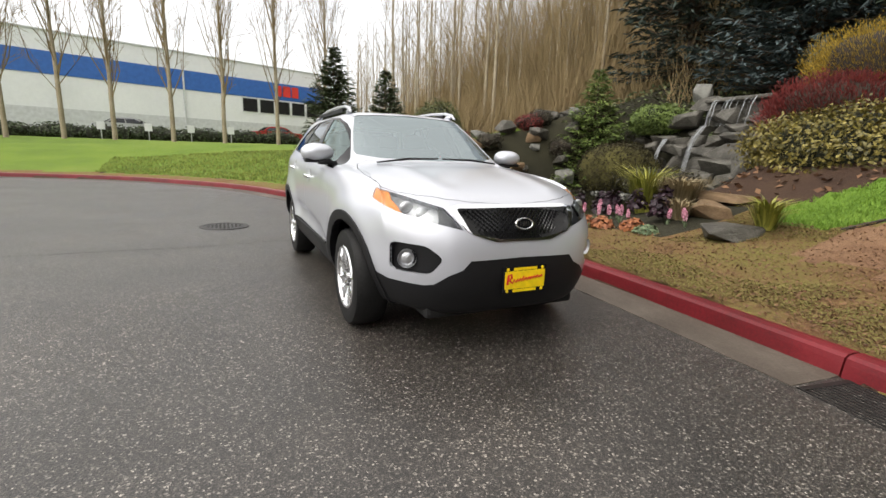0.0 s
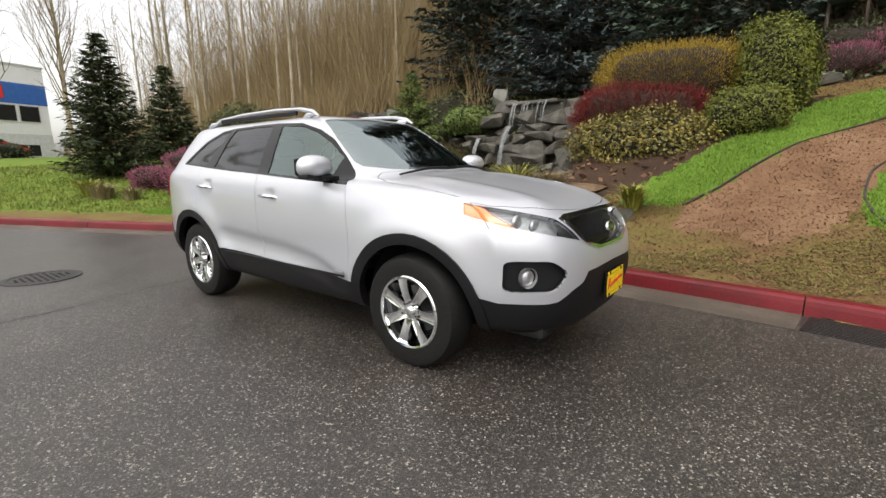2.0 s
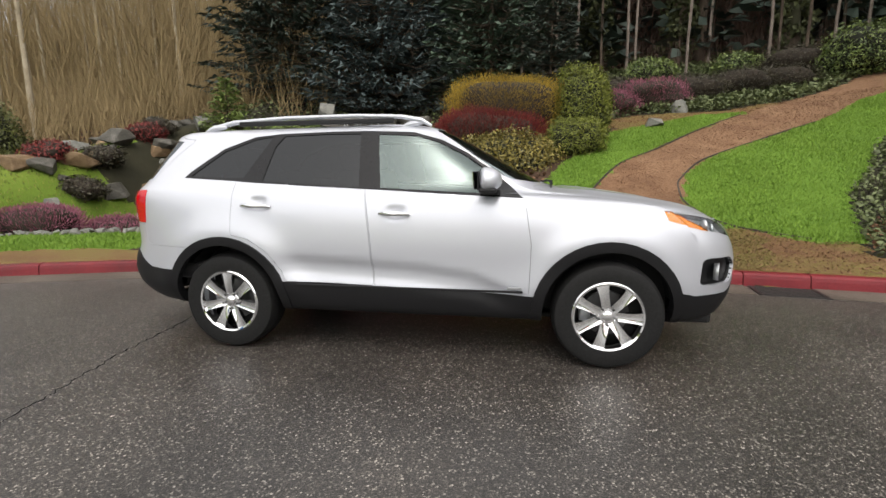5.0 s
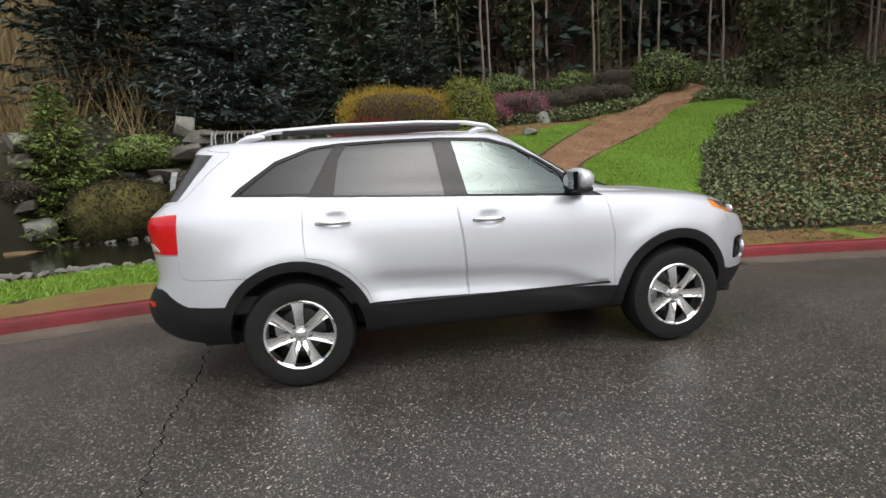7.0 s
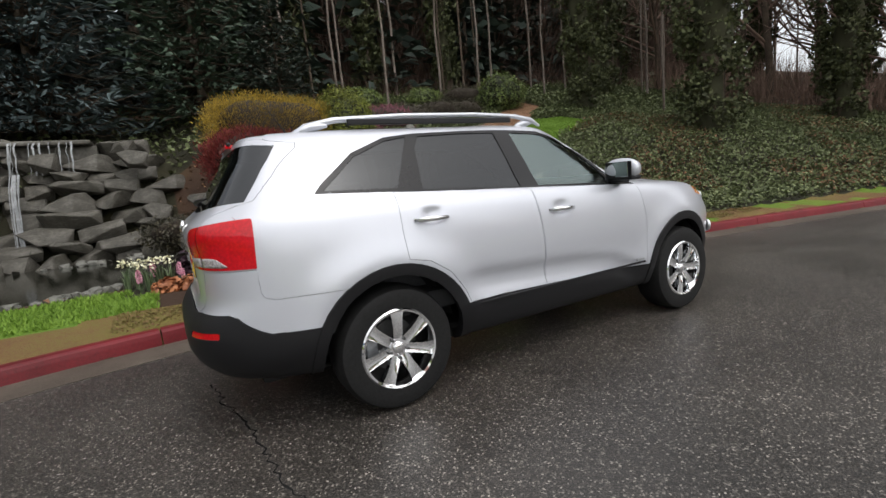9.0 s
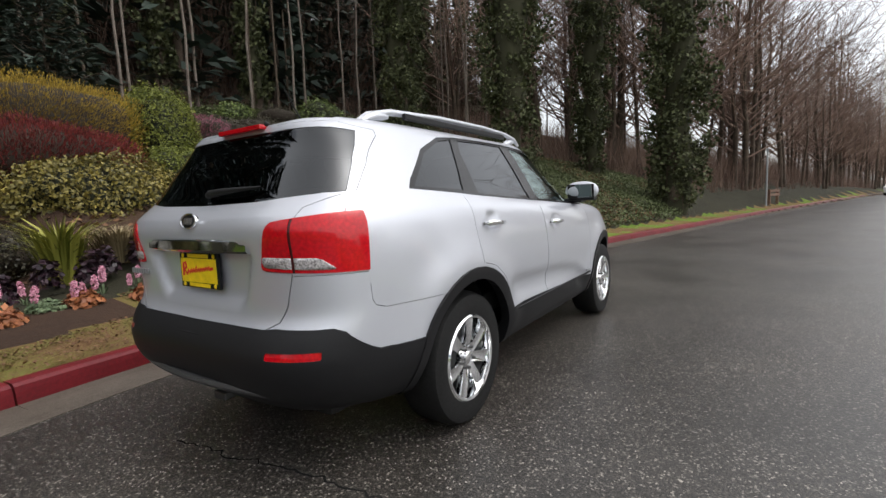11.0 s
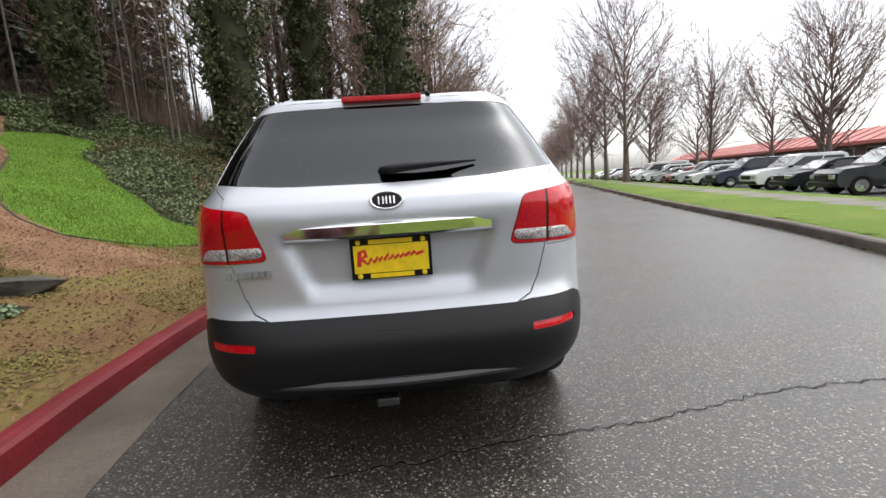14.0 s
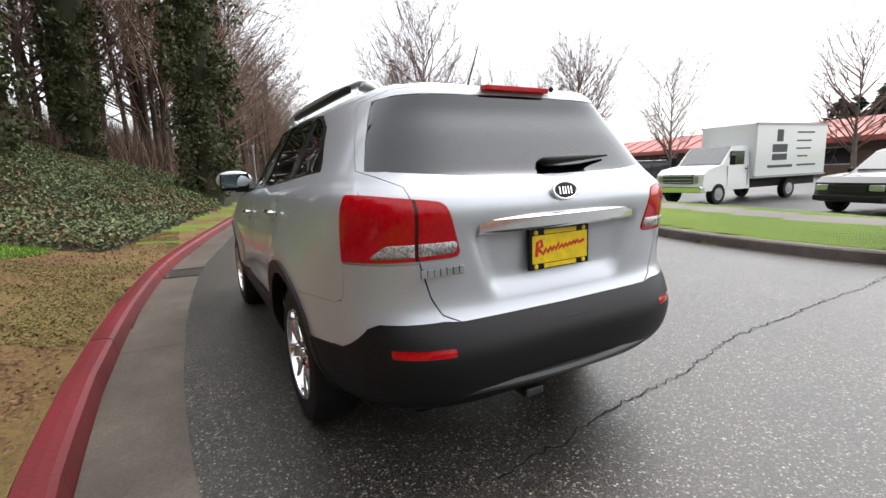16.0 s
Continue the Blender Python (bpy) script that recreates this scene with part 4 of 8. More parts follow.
def oval_badge(parent, x, z, facing, lean, size=1.0):
    ob = part("badge", bmesh.new(), CHROME, parent, "oval chrome badge")
    bm = bmesh.new()
    lathe(bm, [(0.0, 0.004), (0.045, 0.004), (0.046, 0.009), (0.053, 0.01), (0.055, 0.005), (0.055, -0.004)], 40)
    bmesh.ops.remove_doubles(bm, verts=bm.verts, dist=1e-5)
    bmesh.ops.transform(bm, matrix=pose(0, 0, 0, 0, 0, -90) @ Matrix.Diagonal((1.25, 1, 0.68, 1)), verts=bm.verts)
    bmesh.ops.recalc_face_normals(bm, faces=bm.faces)
    bm.to_mesh(ob.data)
    bm.free()
    ob.data.shade_smooth()
    ob.matrix_world = pose(x, 0, z, 0, lean, 0 if facing > 0 else 180) @ Matrix.Scale(size, 4)
    face = bmesh.new()
    bmesh.ops.create_cone(face, cap_ends=True, segments=36, radius1=0.046, radius2=0.046, depth=0.002, matrix=pose(0.0055, 0, 0, 0, 90, 0) @ Matrix.Diagonal((0.68, 1.25, 1, 1)))
    part("badge_field", face, GLOSS_BLACK, ob, "black field")
    for yy, ang in ((-0.03, 0), (-0.013, 25), (0.0, 0), (0.015, -20), (0.03, 20)):
        m = box(bmesh.new(), (0.0066, yy - 0.003, -0.015), (0.0085, yy + 0.003, 0.015))
        part("badge_mark", m, CHROME, ob)
    return ob


def build_car():
    car = thing("car", "silver mid-size SUV parked at the kerb, wet paint, black lower trim", "car")
    bm, named = cut_shell()
    bm.verts.index_update()
    P = lambda name, **k: panel(bm, named[name], **k)
    soft_shade(part("body", P("body", both=True, lip=0.02), PAINT, car, "silver painted body shell"), 40)
    soft_shade(part("hood", P("hood", both=True, gap=0.006), PAINT, car, "silver hood"), 40)
    gate = soft_shade(part("tailgate", P("tailgate", both=True, gap=0.003), PAINT, car, "silver tailgate"), 40)
    soft_shade(part("windscreen", P("windscreen", both=True, push=-0.004, lip=0), SHIELD_GLASS, car, "windscreen reflecting trees and sky"), 60)
    soft_shade(part("rear_window", P("rear_glass", both=True, push=-0.002, lip=0), REAR_GLASS, gate, "dark tinted rear window"), 60)
    soft_shade(part("rear_bumper", P("rear_bumper", both=True, push=0.006), BLACK_PLASTIC, car, "matt black rear bumper"), 40)
    soft_shade(part("front_bumper_lower", P("nose_lower", both=True, push=0.002), BLACK_PLASTIC, car, "matt black lower front bumper"), 40)
    grille = part("grille", P("grille", both=True, push=-0.045, lip=0), DEEP_BLACK, car, "black mesh grille")
    soft_shade(part("grille_surround", P("grille_chrome", both=True, push=0.008, lip=0.05), CHROME, car, "chrome grille surround"), 40)
    for side in (-1, 1):
        flip = side > 0
        for arch in ("arch_front", "arch_rear"):
            soft_shade(part("wheel_arch_trim", P(arch, flip=flip, push=0.012, lip=0.06), BLACK_PLASTIC, car, "black wheel arch trim"), 40)
        soft_shade(part("sill_trim", P("sill", flip=flip, push=0.006), BLACK_PLASTIC, car, "black sill cladding"), 40)
        soft_shade(part("window_trim", P("window_trim", flip=flip, push=-0.001, lip=0.012), GLOSS_BLACK, car, "gloss black window surround"), 40)
        fd = soft_shade(part("front_door", P("front_door", flip=flip, gap=0.003), PAINT, car, "silver front door"), 40)
        rd = soft_shade(part("rear_door", P("rear_door", flip=flip, gap=0.003), PAINT, car, "silver rear door"), 40)
        soft_shade(part("bumper_skin", P("bumper_skin", flip=flip, gap=0.0025), PAINT, car, "silver upper bumper corner"), 40)
        part("door_window", P("front_pane", flip=flip, push=-0.006, lip=0), CLEAR_GLASS, fd, "clear side window", True)
        part("door_window", P("rear_pane", flip=flip, push=-0.006, lip=0), DARK_GLASS, rd, "dark tinted side window", True)
        part("quarter_window", P("quarter_pane", flip=flip, push=-0.006, lip=0), DARK_GLASS, car, "dark tinted quarter window", True)
        tl = soft_shade(part("tail_light", P("tail_light", flip=flip, push=0.004, lip=0.02), RED_LENS, car, "red tail light"), 40)
        part("reverse_lens", P("reverse_lens", flip=flip, push=0.006, lip=0.004), CLEAR_LENS, tl, "clear lower lens", True)
        part("lens_seam", P("lens_seam", flip=flip, push=0.001, lip=0.006), DARK_RED, tl)
        hl = part("headlight", panel(bm, named["headlight"] + named["indicator"] + named["lamp_inner"], flip=flip, push=0.002, lip=0), LENS, car, "swept-back headlight with an amber corner", True)
        part("lamp_housing", P("headlight", flip=flip, push=-0.034, lip=-0.032), REFLECTOR_GREY, hl)
        part("lamp_end", P("lamp_inner", flip=flip, push=-0.02, lip=-0.018), LAMP_DARK, hl)
        part("indicator", P("indicator", flip=flip, push=-0.008, lip=-0.006), AMBER, hl, "amber indicator", True)
        part("fog_recess", P("fog_recess", flip=flip, push=-0.04, lip=-0.034), BLACK_PLASTIC, car, "black fog lamp recess")
        for (x, y, z, r, m) in ((2.03, 0.59, 0.908, 0.05, REFLECTOR), (1.965, 0.675, 0.94, 0.045, REFLECTOR)):
            eye = bmesh.new()
            bmesh.ops.create_uvsphere(eye, u_segments=20, v_segments=12, radius=r)
            ob = part("projector", eye, m, hl, "round silver projector lamp", True)
            ob.matrix_world = Matrix.Translation((x, side * y, z)) @ Matrix.Diagonal((0.45, 1, 0.85, 1))
        fog = lathe(bmesh.new(), [(0.0, 0.0), (0.03, 0.004), (0.043, 0.015), (0.046, 0.03), (0.055, 0.03), (0.058, 0.0)], 32)
        bmesh.ops.remove_doubles(fog, verts=fog.verts, dist=1e-5)
        ob = part("fog_lamp", fog, REFLECTOR, car, "round fog lamp", True)
        ob.matrix_world = Matrix.Translation((2.068, side * 0.705, 0.64)) @ pose(0, 0, 0, 0, 0, 90 + side * 22)
        # mirror
        mir = thing("wing_mirror", "", "")
        mir.parent = car
        for k in ("label", "category"):
            if k in mir:
                del mir[k]
        mir["label"] = "silver wing mirror on a black foot"
        cap = bmesh.new()
        bmesh.ops.create_uvsphere(cap, u_segments=28, v_segments=16, radius=1)
        for v in cap.verts:
            v.co = Vector([math.copysign(abs(c) ** 0.86, c) for c in v.co])
            v.co.x = v.co.x if v.co.x > 0 else v.co.x * 0.35
            v.co.z *= 1 - 0.12 * (v.co.y + 1) * (v.co.z < 0)
        ob = part("mirror_cap", cap, PAINT, mir, "", True)
        ob.matrix_world = Matrix.Translation((0.545, side * 0.95, 1.247)) @ pose(0, 0, 0, 0, 4, side * -6) @ Matrix.Diagonal((0.112, 0.138, 0.08, 1))
        glass = box(bmesh.new(), (-0.004, -0.105, -0.055), (0.004, 0.105, 0.055), 0.003, pose(0.504, side * 0.95, 1.245, 0, -3, side * 12))
        part("mirror_frame", box(bmesh.new(), (0.508, side * 0.95 - 0.112, 1.186), (0.516, side * 0.95 + 0.112, 1.302), 0.003), BLACK_PLASTIC, mir, "black mirror frame")
        part("mirror_glass", glass, MIRROR_DARK, mir, "mirror glass")
        foot = box(bmesh.new(), (0.53, min(side * 0.80, side * 0.95), 1.15), (0.64, max(side * 0.80, side * 0.95), 1.185), 0.012)
        part("mirror_foot", foot, BLACK_PLASTIC, mir, "black mirror foot")
        under = box(bmesh.new(), (0.515, side * 0.95 - 0.11, 1.165), (0.625, side * 0.95 + 0.11, 1.2), 0.015)
        part("mirror_base", under, BLACK_PLASTIC, mir)
        # handles
        for door, hx, hz in ((rd, -1.075, 1.07), (fd, -0.06, 1.022)):
            vs, fs = [], []
            tube(vs, fs, [(hx - 0.105, side * 0.925, hz), (hx - 0.09, side * 0.952, hz + 0.002), (hx, side * 0.962, hz + 0.003), (hx + 0.09, side * 0.952, hz - 0.002), (hx + 0.105, side * 0.925, hz - 0.004)], [0.012, 0.015, 0.0165, 0.015, 0.012], 8)
            from_arrays("door_handle", vs, fs, CHROME, door, "chrome door handle", True)
        # roof rails
        rail = thing("roof_rail", "", "")
        rail.parent = car
        for k in ("label", "category"):
            if k in rail:
                del rail[k]
        rail["label"] = "silver roof rail with a dark inset"
        vs, fs = [], []
        line = [(-1.70, 0.50, 1.615), (-1.62, 0.505, 1.655), (-1.45, 0.512, 1.69), (-1.0, 0.53, 1.712), (-0.45, 0.54, 1.715), (-0.1, 0.545, 1.70), (0.05, 0.55, 1.672), (0.13, 0.552, 1.63)]
        tube(vs, fs, [(x, side * y, z) for x, y, z in line], [0.01, 0.019, 0.019, 0.016, 0.015, 0.016, 0.018, 0.01], 10)
        from_arrays("rail_bar", vs, fs, PAINT, rail, "", True)
        for (fx, lx) in ((-1.60, 0.2), (-0.02, 0.18)):
            vs, fs = [], []
            tube(vs, fs, [(fx - lx / 2, side * 0.53, 1.612), (fx - lx / 4, side * 0.533, 1.632), (fx, side * 0.536, 1.648), (fx + lx / 4, side * 0.538, 1.652), (fx + lx / 2, side * 0.54, 1.655)], [0.01, 0.022, 0.026, 0.022, 0.01], 10)
            from_arrays("rail_foot", vs, fs, PAINT, rail, "", True)
        inset = box(bmesh.new(), (-1.38, side * 0.555 - 0.012, 1.655), (-0.15, side * 0.555 + 0.012, 1.69), 0.006)
        part("rail_inset", inset, BLACK_PLASTIC, rail, "dark rail inset")
        # reflectors, mud guard behind the front wheel, wipers
        part("bumper_reflector", P("reflector", flip=flip, push=0.002, lip=0.012), RED_LENS, car, "red bumper reflector")
        trim = box(bmesh.new(), (0.70, side * 0.943 - 0.004, 0.53), (0.79, side * 0.943 + 0.004, 0.546), 0.002)
        part("side_lettering_bar", trim, LAMP_GREY, car)
        strip = box(bmesh.new(), (-0.82, side * 0.944 - 0.006, 0.507), (0.80, side * 0.944 + 0.006, 0.523), 0.004)
        part("sill_strip", strip, BLACK_PLASTIC, car)
        for wx in (-1.35, 1.35):
            build_wheel(car, wx, side)
            liner = bmesh.new()
            lathe(liner, [(0.44, -side * 0.0), (0.44, side * 0.2)], 40)
            bmesh.ops.delete(liner, geom=[v for v in liner.verts if v.co.z < 0.02], context="VERTS")
            ob = part("wheel_well", liner, DEEP_BLACK, car)
            ob.matrix_world = pose(wx, side * 0.60, 0.365) @ Matrix.Scale(1, 4)
            cover = bmesh.new()
            bmesh.ops.create_circle(cover, cap_ends=True, segments=32, radius=0.44, matrix=pose(0, 0, 0, 90))
            bmesh.ops.bisect_plane(cover, geom=cover.verts[:] + cover.edges[:] + cover.faces[:], plane_co=(0, 0, -0.12), plane_no=(0, 0, -1), clear_outer=True)
            ob = part("wheel_well_wall", cover, DEEP_BLACK, car)
            ob.matrix_world = pose(wx, side * 0.58, 0.365)
    # underside, cabin and seats
    under = box(bmesh.new(), (-2.05, -0.58, 0.24), (2.1, 0.58, 0.34), 0.03)
    part("underbody", under, DEEP_BLACK, car, "dark underbody")
    mid = box(bmesh.new(), (-0.9, -0.72, 0.26), (0.9, 0.72, 0.36), 0.02)
    part("floor_pan", mid, DEEP_BLACK, car)
    tub = box(bmesh.new(), (-2.0, -0.80, 0.5), (0.75, 0.80, 0.62), 0.02)
    part("cabin_floor", tub, CABIN, car)
    dash = box(bmesh.new(), (0.45, -0.74, 0.62), (0.95, 0.74, 1.08), 0.08)
    part("dashboard", dash, CABIN, car, "dark dashboard")
    for sx, width, ys in ((-0.15, 0.5, (-0.37, 0.37)), (-1.05, 0.6, (-0.35, 0.35))):
        for sy in ys:
            seat = thing("seat", "", "")
            seat.parent = car
            for k in ("label", "category"):
                if k in seat:
                    del seat[k]
            part("seat_cushion", box(bmesh.new(), (sx - 0.25, sy - width / 2, 0.62), (sx + 0.28, sy + width / 2, 0.82), 0.05), SEAT, seat)
            part("seat_back", box(bmesh.new(), (-0.08, -width / 2, 0.0), (0.08, width / 2, 0.55), 0.06, pose(sx - 0.25, sy, 0.78, 0, -14)), SEAT, seat)
            part("headrest", box(bmesh.new(), (-0.05, -0.13, 0.56), (0.05, 0.13, 0.72), 0.04, pose(sx - 0.25, sy, 0.78, 0, -14)), SEAT, seat)
    vs, fs = [], []
    ring = [(0.19 * math.cos(a) * 0.4, 0.19 * math.sin(a), 0.19 * math.cos(a)) for a in np.linspace(0, 2 * math.pi, 25)]
    tube(vs, fs, [(0.33 + x, 0.37 + y, 0.98 + z) for x, y, z in ring], [0.015] * 25, 6)
    from_arrays("steering_wheel", vs, fs, CABIN, car, "", True)
    # grille mesh
    vs, fs = [], []
    for k in range(-26, 27):
        for lean in (-1, 1):
            a, b = Vector((0, k * 0.034 - lean * 0.1, 0.765)), Vector((0, k * 0.034 + lean * 0.1, 0.944))
            pts = []
            for s in np.linspace(0, 1, 9):
                p = a.lerp(b, s)
                half = float(np.interp(p.z, [0.765, 0.808, 0.943], [0.17, 0.365, 0.42]))
                if abs(p.y) < half:
                    pts.append((2.232 - 0.42 * p.y**2 - 0.55 * max(0, p.z - 0.80), p.y, p.z))
            if len(pts) > 1:
                tube(vs, fs, pts, [0.0075] * len(pts), 4)
    from_arrays("grille_mesh", vs, fs, GLOSS_BLACK, grille, "black diamond mesh")
    oval_badge(car, 2.26, 0.86, 1, -14, 1.0)
    oval_badge(car, -2.302, 1.156, -1, -14)
    plate(car, 2.302, 0.515, 1, "front_plate")
    plate(car, -2.272, 0.925, -1, "rear_plate")
    # chrome strip over the rear plate
    bar = bmesh.new()
    rows = []
    for y in np.linspace(-0.41, 0.41, 25):
        x = -2.315 + 0.10 * y * y * 1.6
        rows.append([bar.verts.new((x + dx, y, 1.048 + dz)) for dx, dz in ((0.05, -0.034), (-0.004, -0.032), (-0.013, -0.022), (-0.012, 0.018), (0.0, 0.03), (0.04, 0.034))])
    for a, b in zip(rows[:-1], rows[1:]):
        for i in range(5):
            bar.faces.new((a[i], a[i + 1], b[i + 1], b[i]))
    bar.faces.new(rows[0])
    bar.faces.new(rows[-1][::-1])
    bmesh.ops.recalc_face_normals(bar, faces=bar.faces)
    soft_shade(part("chrome_strip", bar, CHROME, gate, "chrome strip above the plate"), 40)
    for k in range(7):
        yy = 0.475 + k * 0.026
        mark = box(bmesh.new(), (-2.292, yy, 0.885), (-2.283, yy + 0.02, 0.912), 0.002)
        part("name_mark", mark, LAMP_GREY, gate)
    lens = bmesh.new()
    box(lens, (-2.018, -0.175, 1.583), (-1.975, 0.175, 1.607), 0.006)
    part("brake_light", lens, RED_LENS, car, "red high-level brake light")
    vs, fs = [], []
    tube(vs, fs, [(-2.165, 0.075, 1.272), (-2.19, 0.06, 1.275), (-2.205, 0.02, 1.279), (-2.208, -0.08, 1.285), (-2.20, -0.2, 1.29), (-2.178, -0.33, 1.295)], [0.006, 0.017, 0.019, 0.016, 0.011, 0.005], 10)
    wip = from_arrays("rear_wiper", vs, fs, BLACK_PLASTIC, gate, "black rear wiper", True)
    wip.location.y = -0.045
    nozzle = bmesh.new()
    bmesh.ops.create_uvsphere(nozzle, u_segments=10, v_segments=8, radius=0.013, matrix=pose(-2.0, -0.205, 1.605))
    part("washer_nozzle", nozzle, BLACK_PLASTIC, gate)
    vs, fs = [], []
    tube(vs, fs, [(0.985, -0.56, 1.188), (1.0, -0.3, 1.222), (0.985, -0.02, 1.23)], [0.006, 0.011, 0.007], 6)
    from_arrays("windscreen_wiper", vs, fs, BLACK_PLASTIC, car, "", True)
    vs, fs = [], []
    tube(vs, fs, [(0.985, 0.02, 1.23), (0.995, 0.3, 1.225), (0.96, 0.56, 1.2)], [0.006, 0.011, 0.007], 6)
    from_arrays("windscreen_wiper", vs, fs, BLACK_PLASTIC, car, "", True)
    vs, fs = [], []
    tube(vs, fs, [(-1.55, 0.0, 1.645), (-1.60, 0.0, 1.67), (-1.72, 0.0, 1.86)], [0.02, 0.006, 0.002], 6)
    from_arrays("aerial", vs, fs, BLACK_PLASTIC, car, "thin black roof aerial")
    vs, fs = [], []
    tube(vs, fs, [(-2.352 + 0.16 * y * y, y, 0.648) for y in np.linspace(-0.5, 0.5, 15)], [0.004] + [0.008] * 13 + [0.004], 6)
    from_arrays("bumper_step", vs, fs, BLACK_PLASTIC, car, "", True)
    lipbar = bmesh.new()
    rows = []
    for y in np.linspace(-0.52, 0.52, 21):
        x = -2.366 + 0.2 * y**2
        rows.append([lipbar.verts.new((x + dx, y, 0.44 + dz * 0.6)) for dx, dz in ((0.06, -0.04), (-0.004, -0.03), (-0.012, -0.005), (-0.004, 0.02), (0.05, 0.03))])
    for a, b in zip(rows[:-1], rows[1:]):
        for i in range(4):
            lipbar.faces.new((a[i], a[i + 1], b[i + 1], b[i]))
    bmesh.ops.recalc_face_normals(lipbar, faces=lipbar.faces)
    soft_shade(part("bumper_lip", lipbar, plain("satin_grey_plastic", (0.05, 0.05, 0.052), 0.35), car, "satin lower bumper lip"), 40)
    for y in (-0.5, 0.5):
        vs, fs = [], []
        tube(vs, fs, [(-1.7, y, 0.3), (-2.1, y, 0.3)], [0.03, 0.03], 12)
        from_arrays("exhaust_tip", vs, fs, DARK_METAL, car, "dull steel exhaust tip", True)
    hook = box(bmesh.new(), (-2.2, 0.02, 0.25), (-2.1, 0.12, 0.29), 0.01)
    part("tow_hook", hook, DARK_METAL, car)
    bm.free()
    return car


car = build_car()

# ---- plants ----
class Soup:
    """Vertices and faces gathered from arrays, made into one mesh at the end."""
    def __init__(self):
        self.v, self.q, self.t, self.n = [], [], [], 0

    def add(self, verts, faces):
        verts, faces = np.asarray(verts, float).reshape(-1, 3), np.asarray(faces, int)
        if len(verts) == 0:
            return
        (self.q if faces.shape[1] == 4 else self.t).append(faces + self.n)
        self.v.append(verts)
        self.n += len(verts)

    def lists(self, verts, faces):
        self.add(np.array([tuple(v) for v in verts]), np.array(faces))

    def mesh(self, name, mat, smooth=False):
        v = np.concatenate(self.v)
        q = np.concatenate(self.q) if self.q else np.zeros((0, 4), int)
        t = np.concatenate(self.t) if self.t else np.zeros((0, 3), int)
        me = bpy.data.meshes.new(name)
        me.vertices.add(len(v))
        me.vertices.foreach_set("co", v.ravel())
        loops = np.r_[q.ravel(), t.ravel()]
        me.loops.add(len(loops))
        me.loops.foreach_set("vertex_index", loops.astype(np.int32))
        starts = np.r_[np.arange(len(q)) * 4, len(q) * 4 + np.arange(len(t)) * 3]
        me.polygons.add(len(starts))
        me.polygons.foreach_set("loop_start", starts.astype(np.int32))
        me.update(calc_edges=True)
        me.validate()
        for m in mat if isinstance(mat, (list, tuple)) else [mat]:
            me.materials.append(m)
        if smooth:
            me.shade_smooth()
        return me

    def part(self, name, mat, parent, label="", smooth=False):
        ob = new(name, self.mesh(name, mat, smooth))
        ob.parent = parent
        if label:
            ob["label"] = label
        return ob


RNG = np.random.default_rng(7)


def unit(v):
    return v / np.maximum(np.linalg.norm(v, axis=-1, keepdims=True), 1e-9)


def leaves(soup, at, normal, length, width, spread=0.6, rng=RNG, along=None):
    """Pointed four-cornered leaves at places, facing about normal."""
    n = len(at)
    nn = unit(np.asarray(normal) + spread * rng.normal(size=(n, 3)))
    a = unit(np.cross(nn, rng.normal(size=(n, 3)))) if along is None else unit(along + 0.25 * rng.normal(size=(n, 3)))
    b = unit(np.cross(nn, a))
    ln = (length * rng.uniform(0.65, 1.35, n))[:, None]
    wd = (width * rng.uniform(0.7, 1.3, n))[:, None]
    curl = nn * ln * 0.12
    v = np.stack([at - a * ln * 0.5 - curl, at + b * wd * 0.5, at + a * ln * 0.5 - curl, at - b * wd * 0.5], 1)
    soup.add(v.reshape(-1, 3), np.arange(4 * n).reshape(-1, 4))


def lump(p, seed, freq=1.3):
    """A smooth lumpiness in -1..1 for places."""
    k = np.random.default_rng(seed).normal(size=(5, 3)) * freq
    ph = np.random.default_rng(seed + 1).uniform(0, 6.28, 5)
    return np.sin(p @ k.T + ph).mean(-1) * 1.5


def sphere_points(n, rng=RNG):
    return unit(rng.normal(size=(n, 3)))


def blob(radii, seed, squash=2.0, rough=0.12, segs=24):
    """A lumpy closed core; squash above 2 makes it boxier."""
    bm = bmesh.new()
    bmesh.ops.create_icosphere(bm, subdivisions=3, radius=1)
    for v in bm.verts:
        c = np.array(v.co)
        r = (np.abs(c) ** squash).sum() ** (-1 / squash)
        r *= 1 + rough * float(lump(c[None] * 2.2, seed)[0])
        v.co = Vector(c * r * np.array(radii))
    return bm


def shrub(name, label, category, at, radii, leaf_mat, core_mat, count=9000, leaf=(0.05, 0.03), rz=0.0, squash=2.4, rough=0.13, seed=1, spread=0.7, shell=0.25, group="", twiggy=0.0):
    """A dense rounded shrub: an uneven skin of leaves over a solid core coloured as inner shade, standing on the ground
    at the given place (its middle height given).
    """
    rng = np.random.default_rng(seed)
    ob = thing(name, label, category, at, rz, group)
    part("shade_core", blob(np.array(radii) * 0.80, seed, squash, rough), core_mat, ob, "", True)
    d = sphere_points(count, rng)
    r = (np.abs(d) ** squash).sum(-1) ** (-1 / squash)
    r *= 1 + rough * lump(d * 2.2, seed) + 0.05 * lump(d * 9, seed + 5)
    r *= 1 - shell * rng.uniform(0, 1, count) ** 1.6 + 0.05 * rng.normal(size=count)
    p = d * r[:, None] * np.array(radii)
    nrm = unit(d / np.array(radii))
    s = Soup()
    leaves(s, p, nrm + np.array([0, 0, 0.35]), leaf[0], leaf[1], spread, rng, along=nrm + np.array([0, 0, twiggy]) if twiggy else None)
    s.part("foliage", leaf_mat, ob)
    return ob


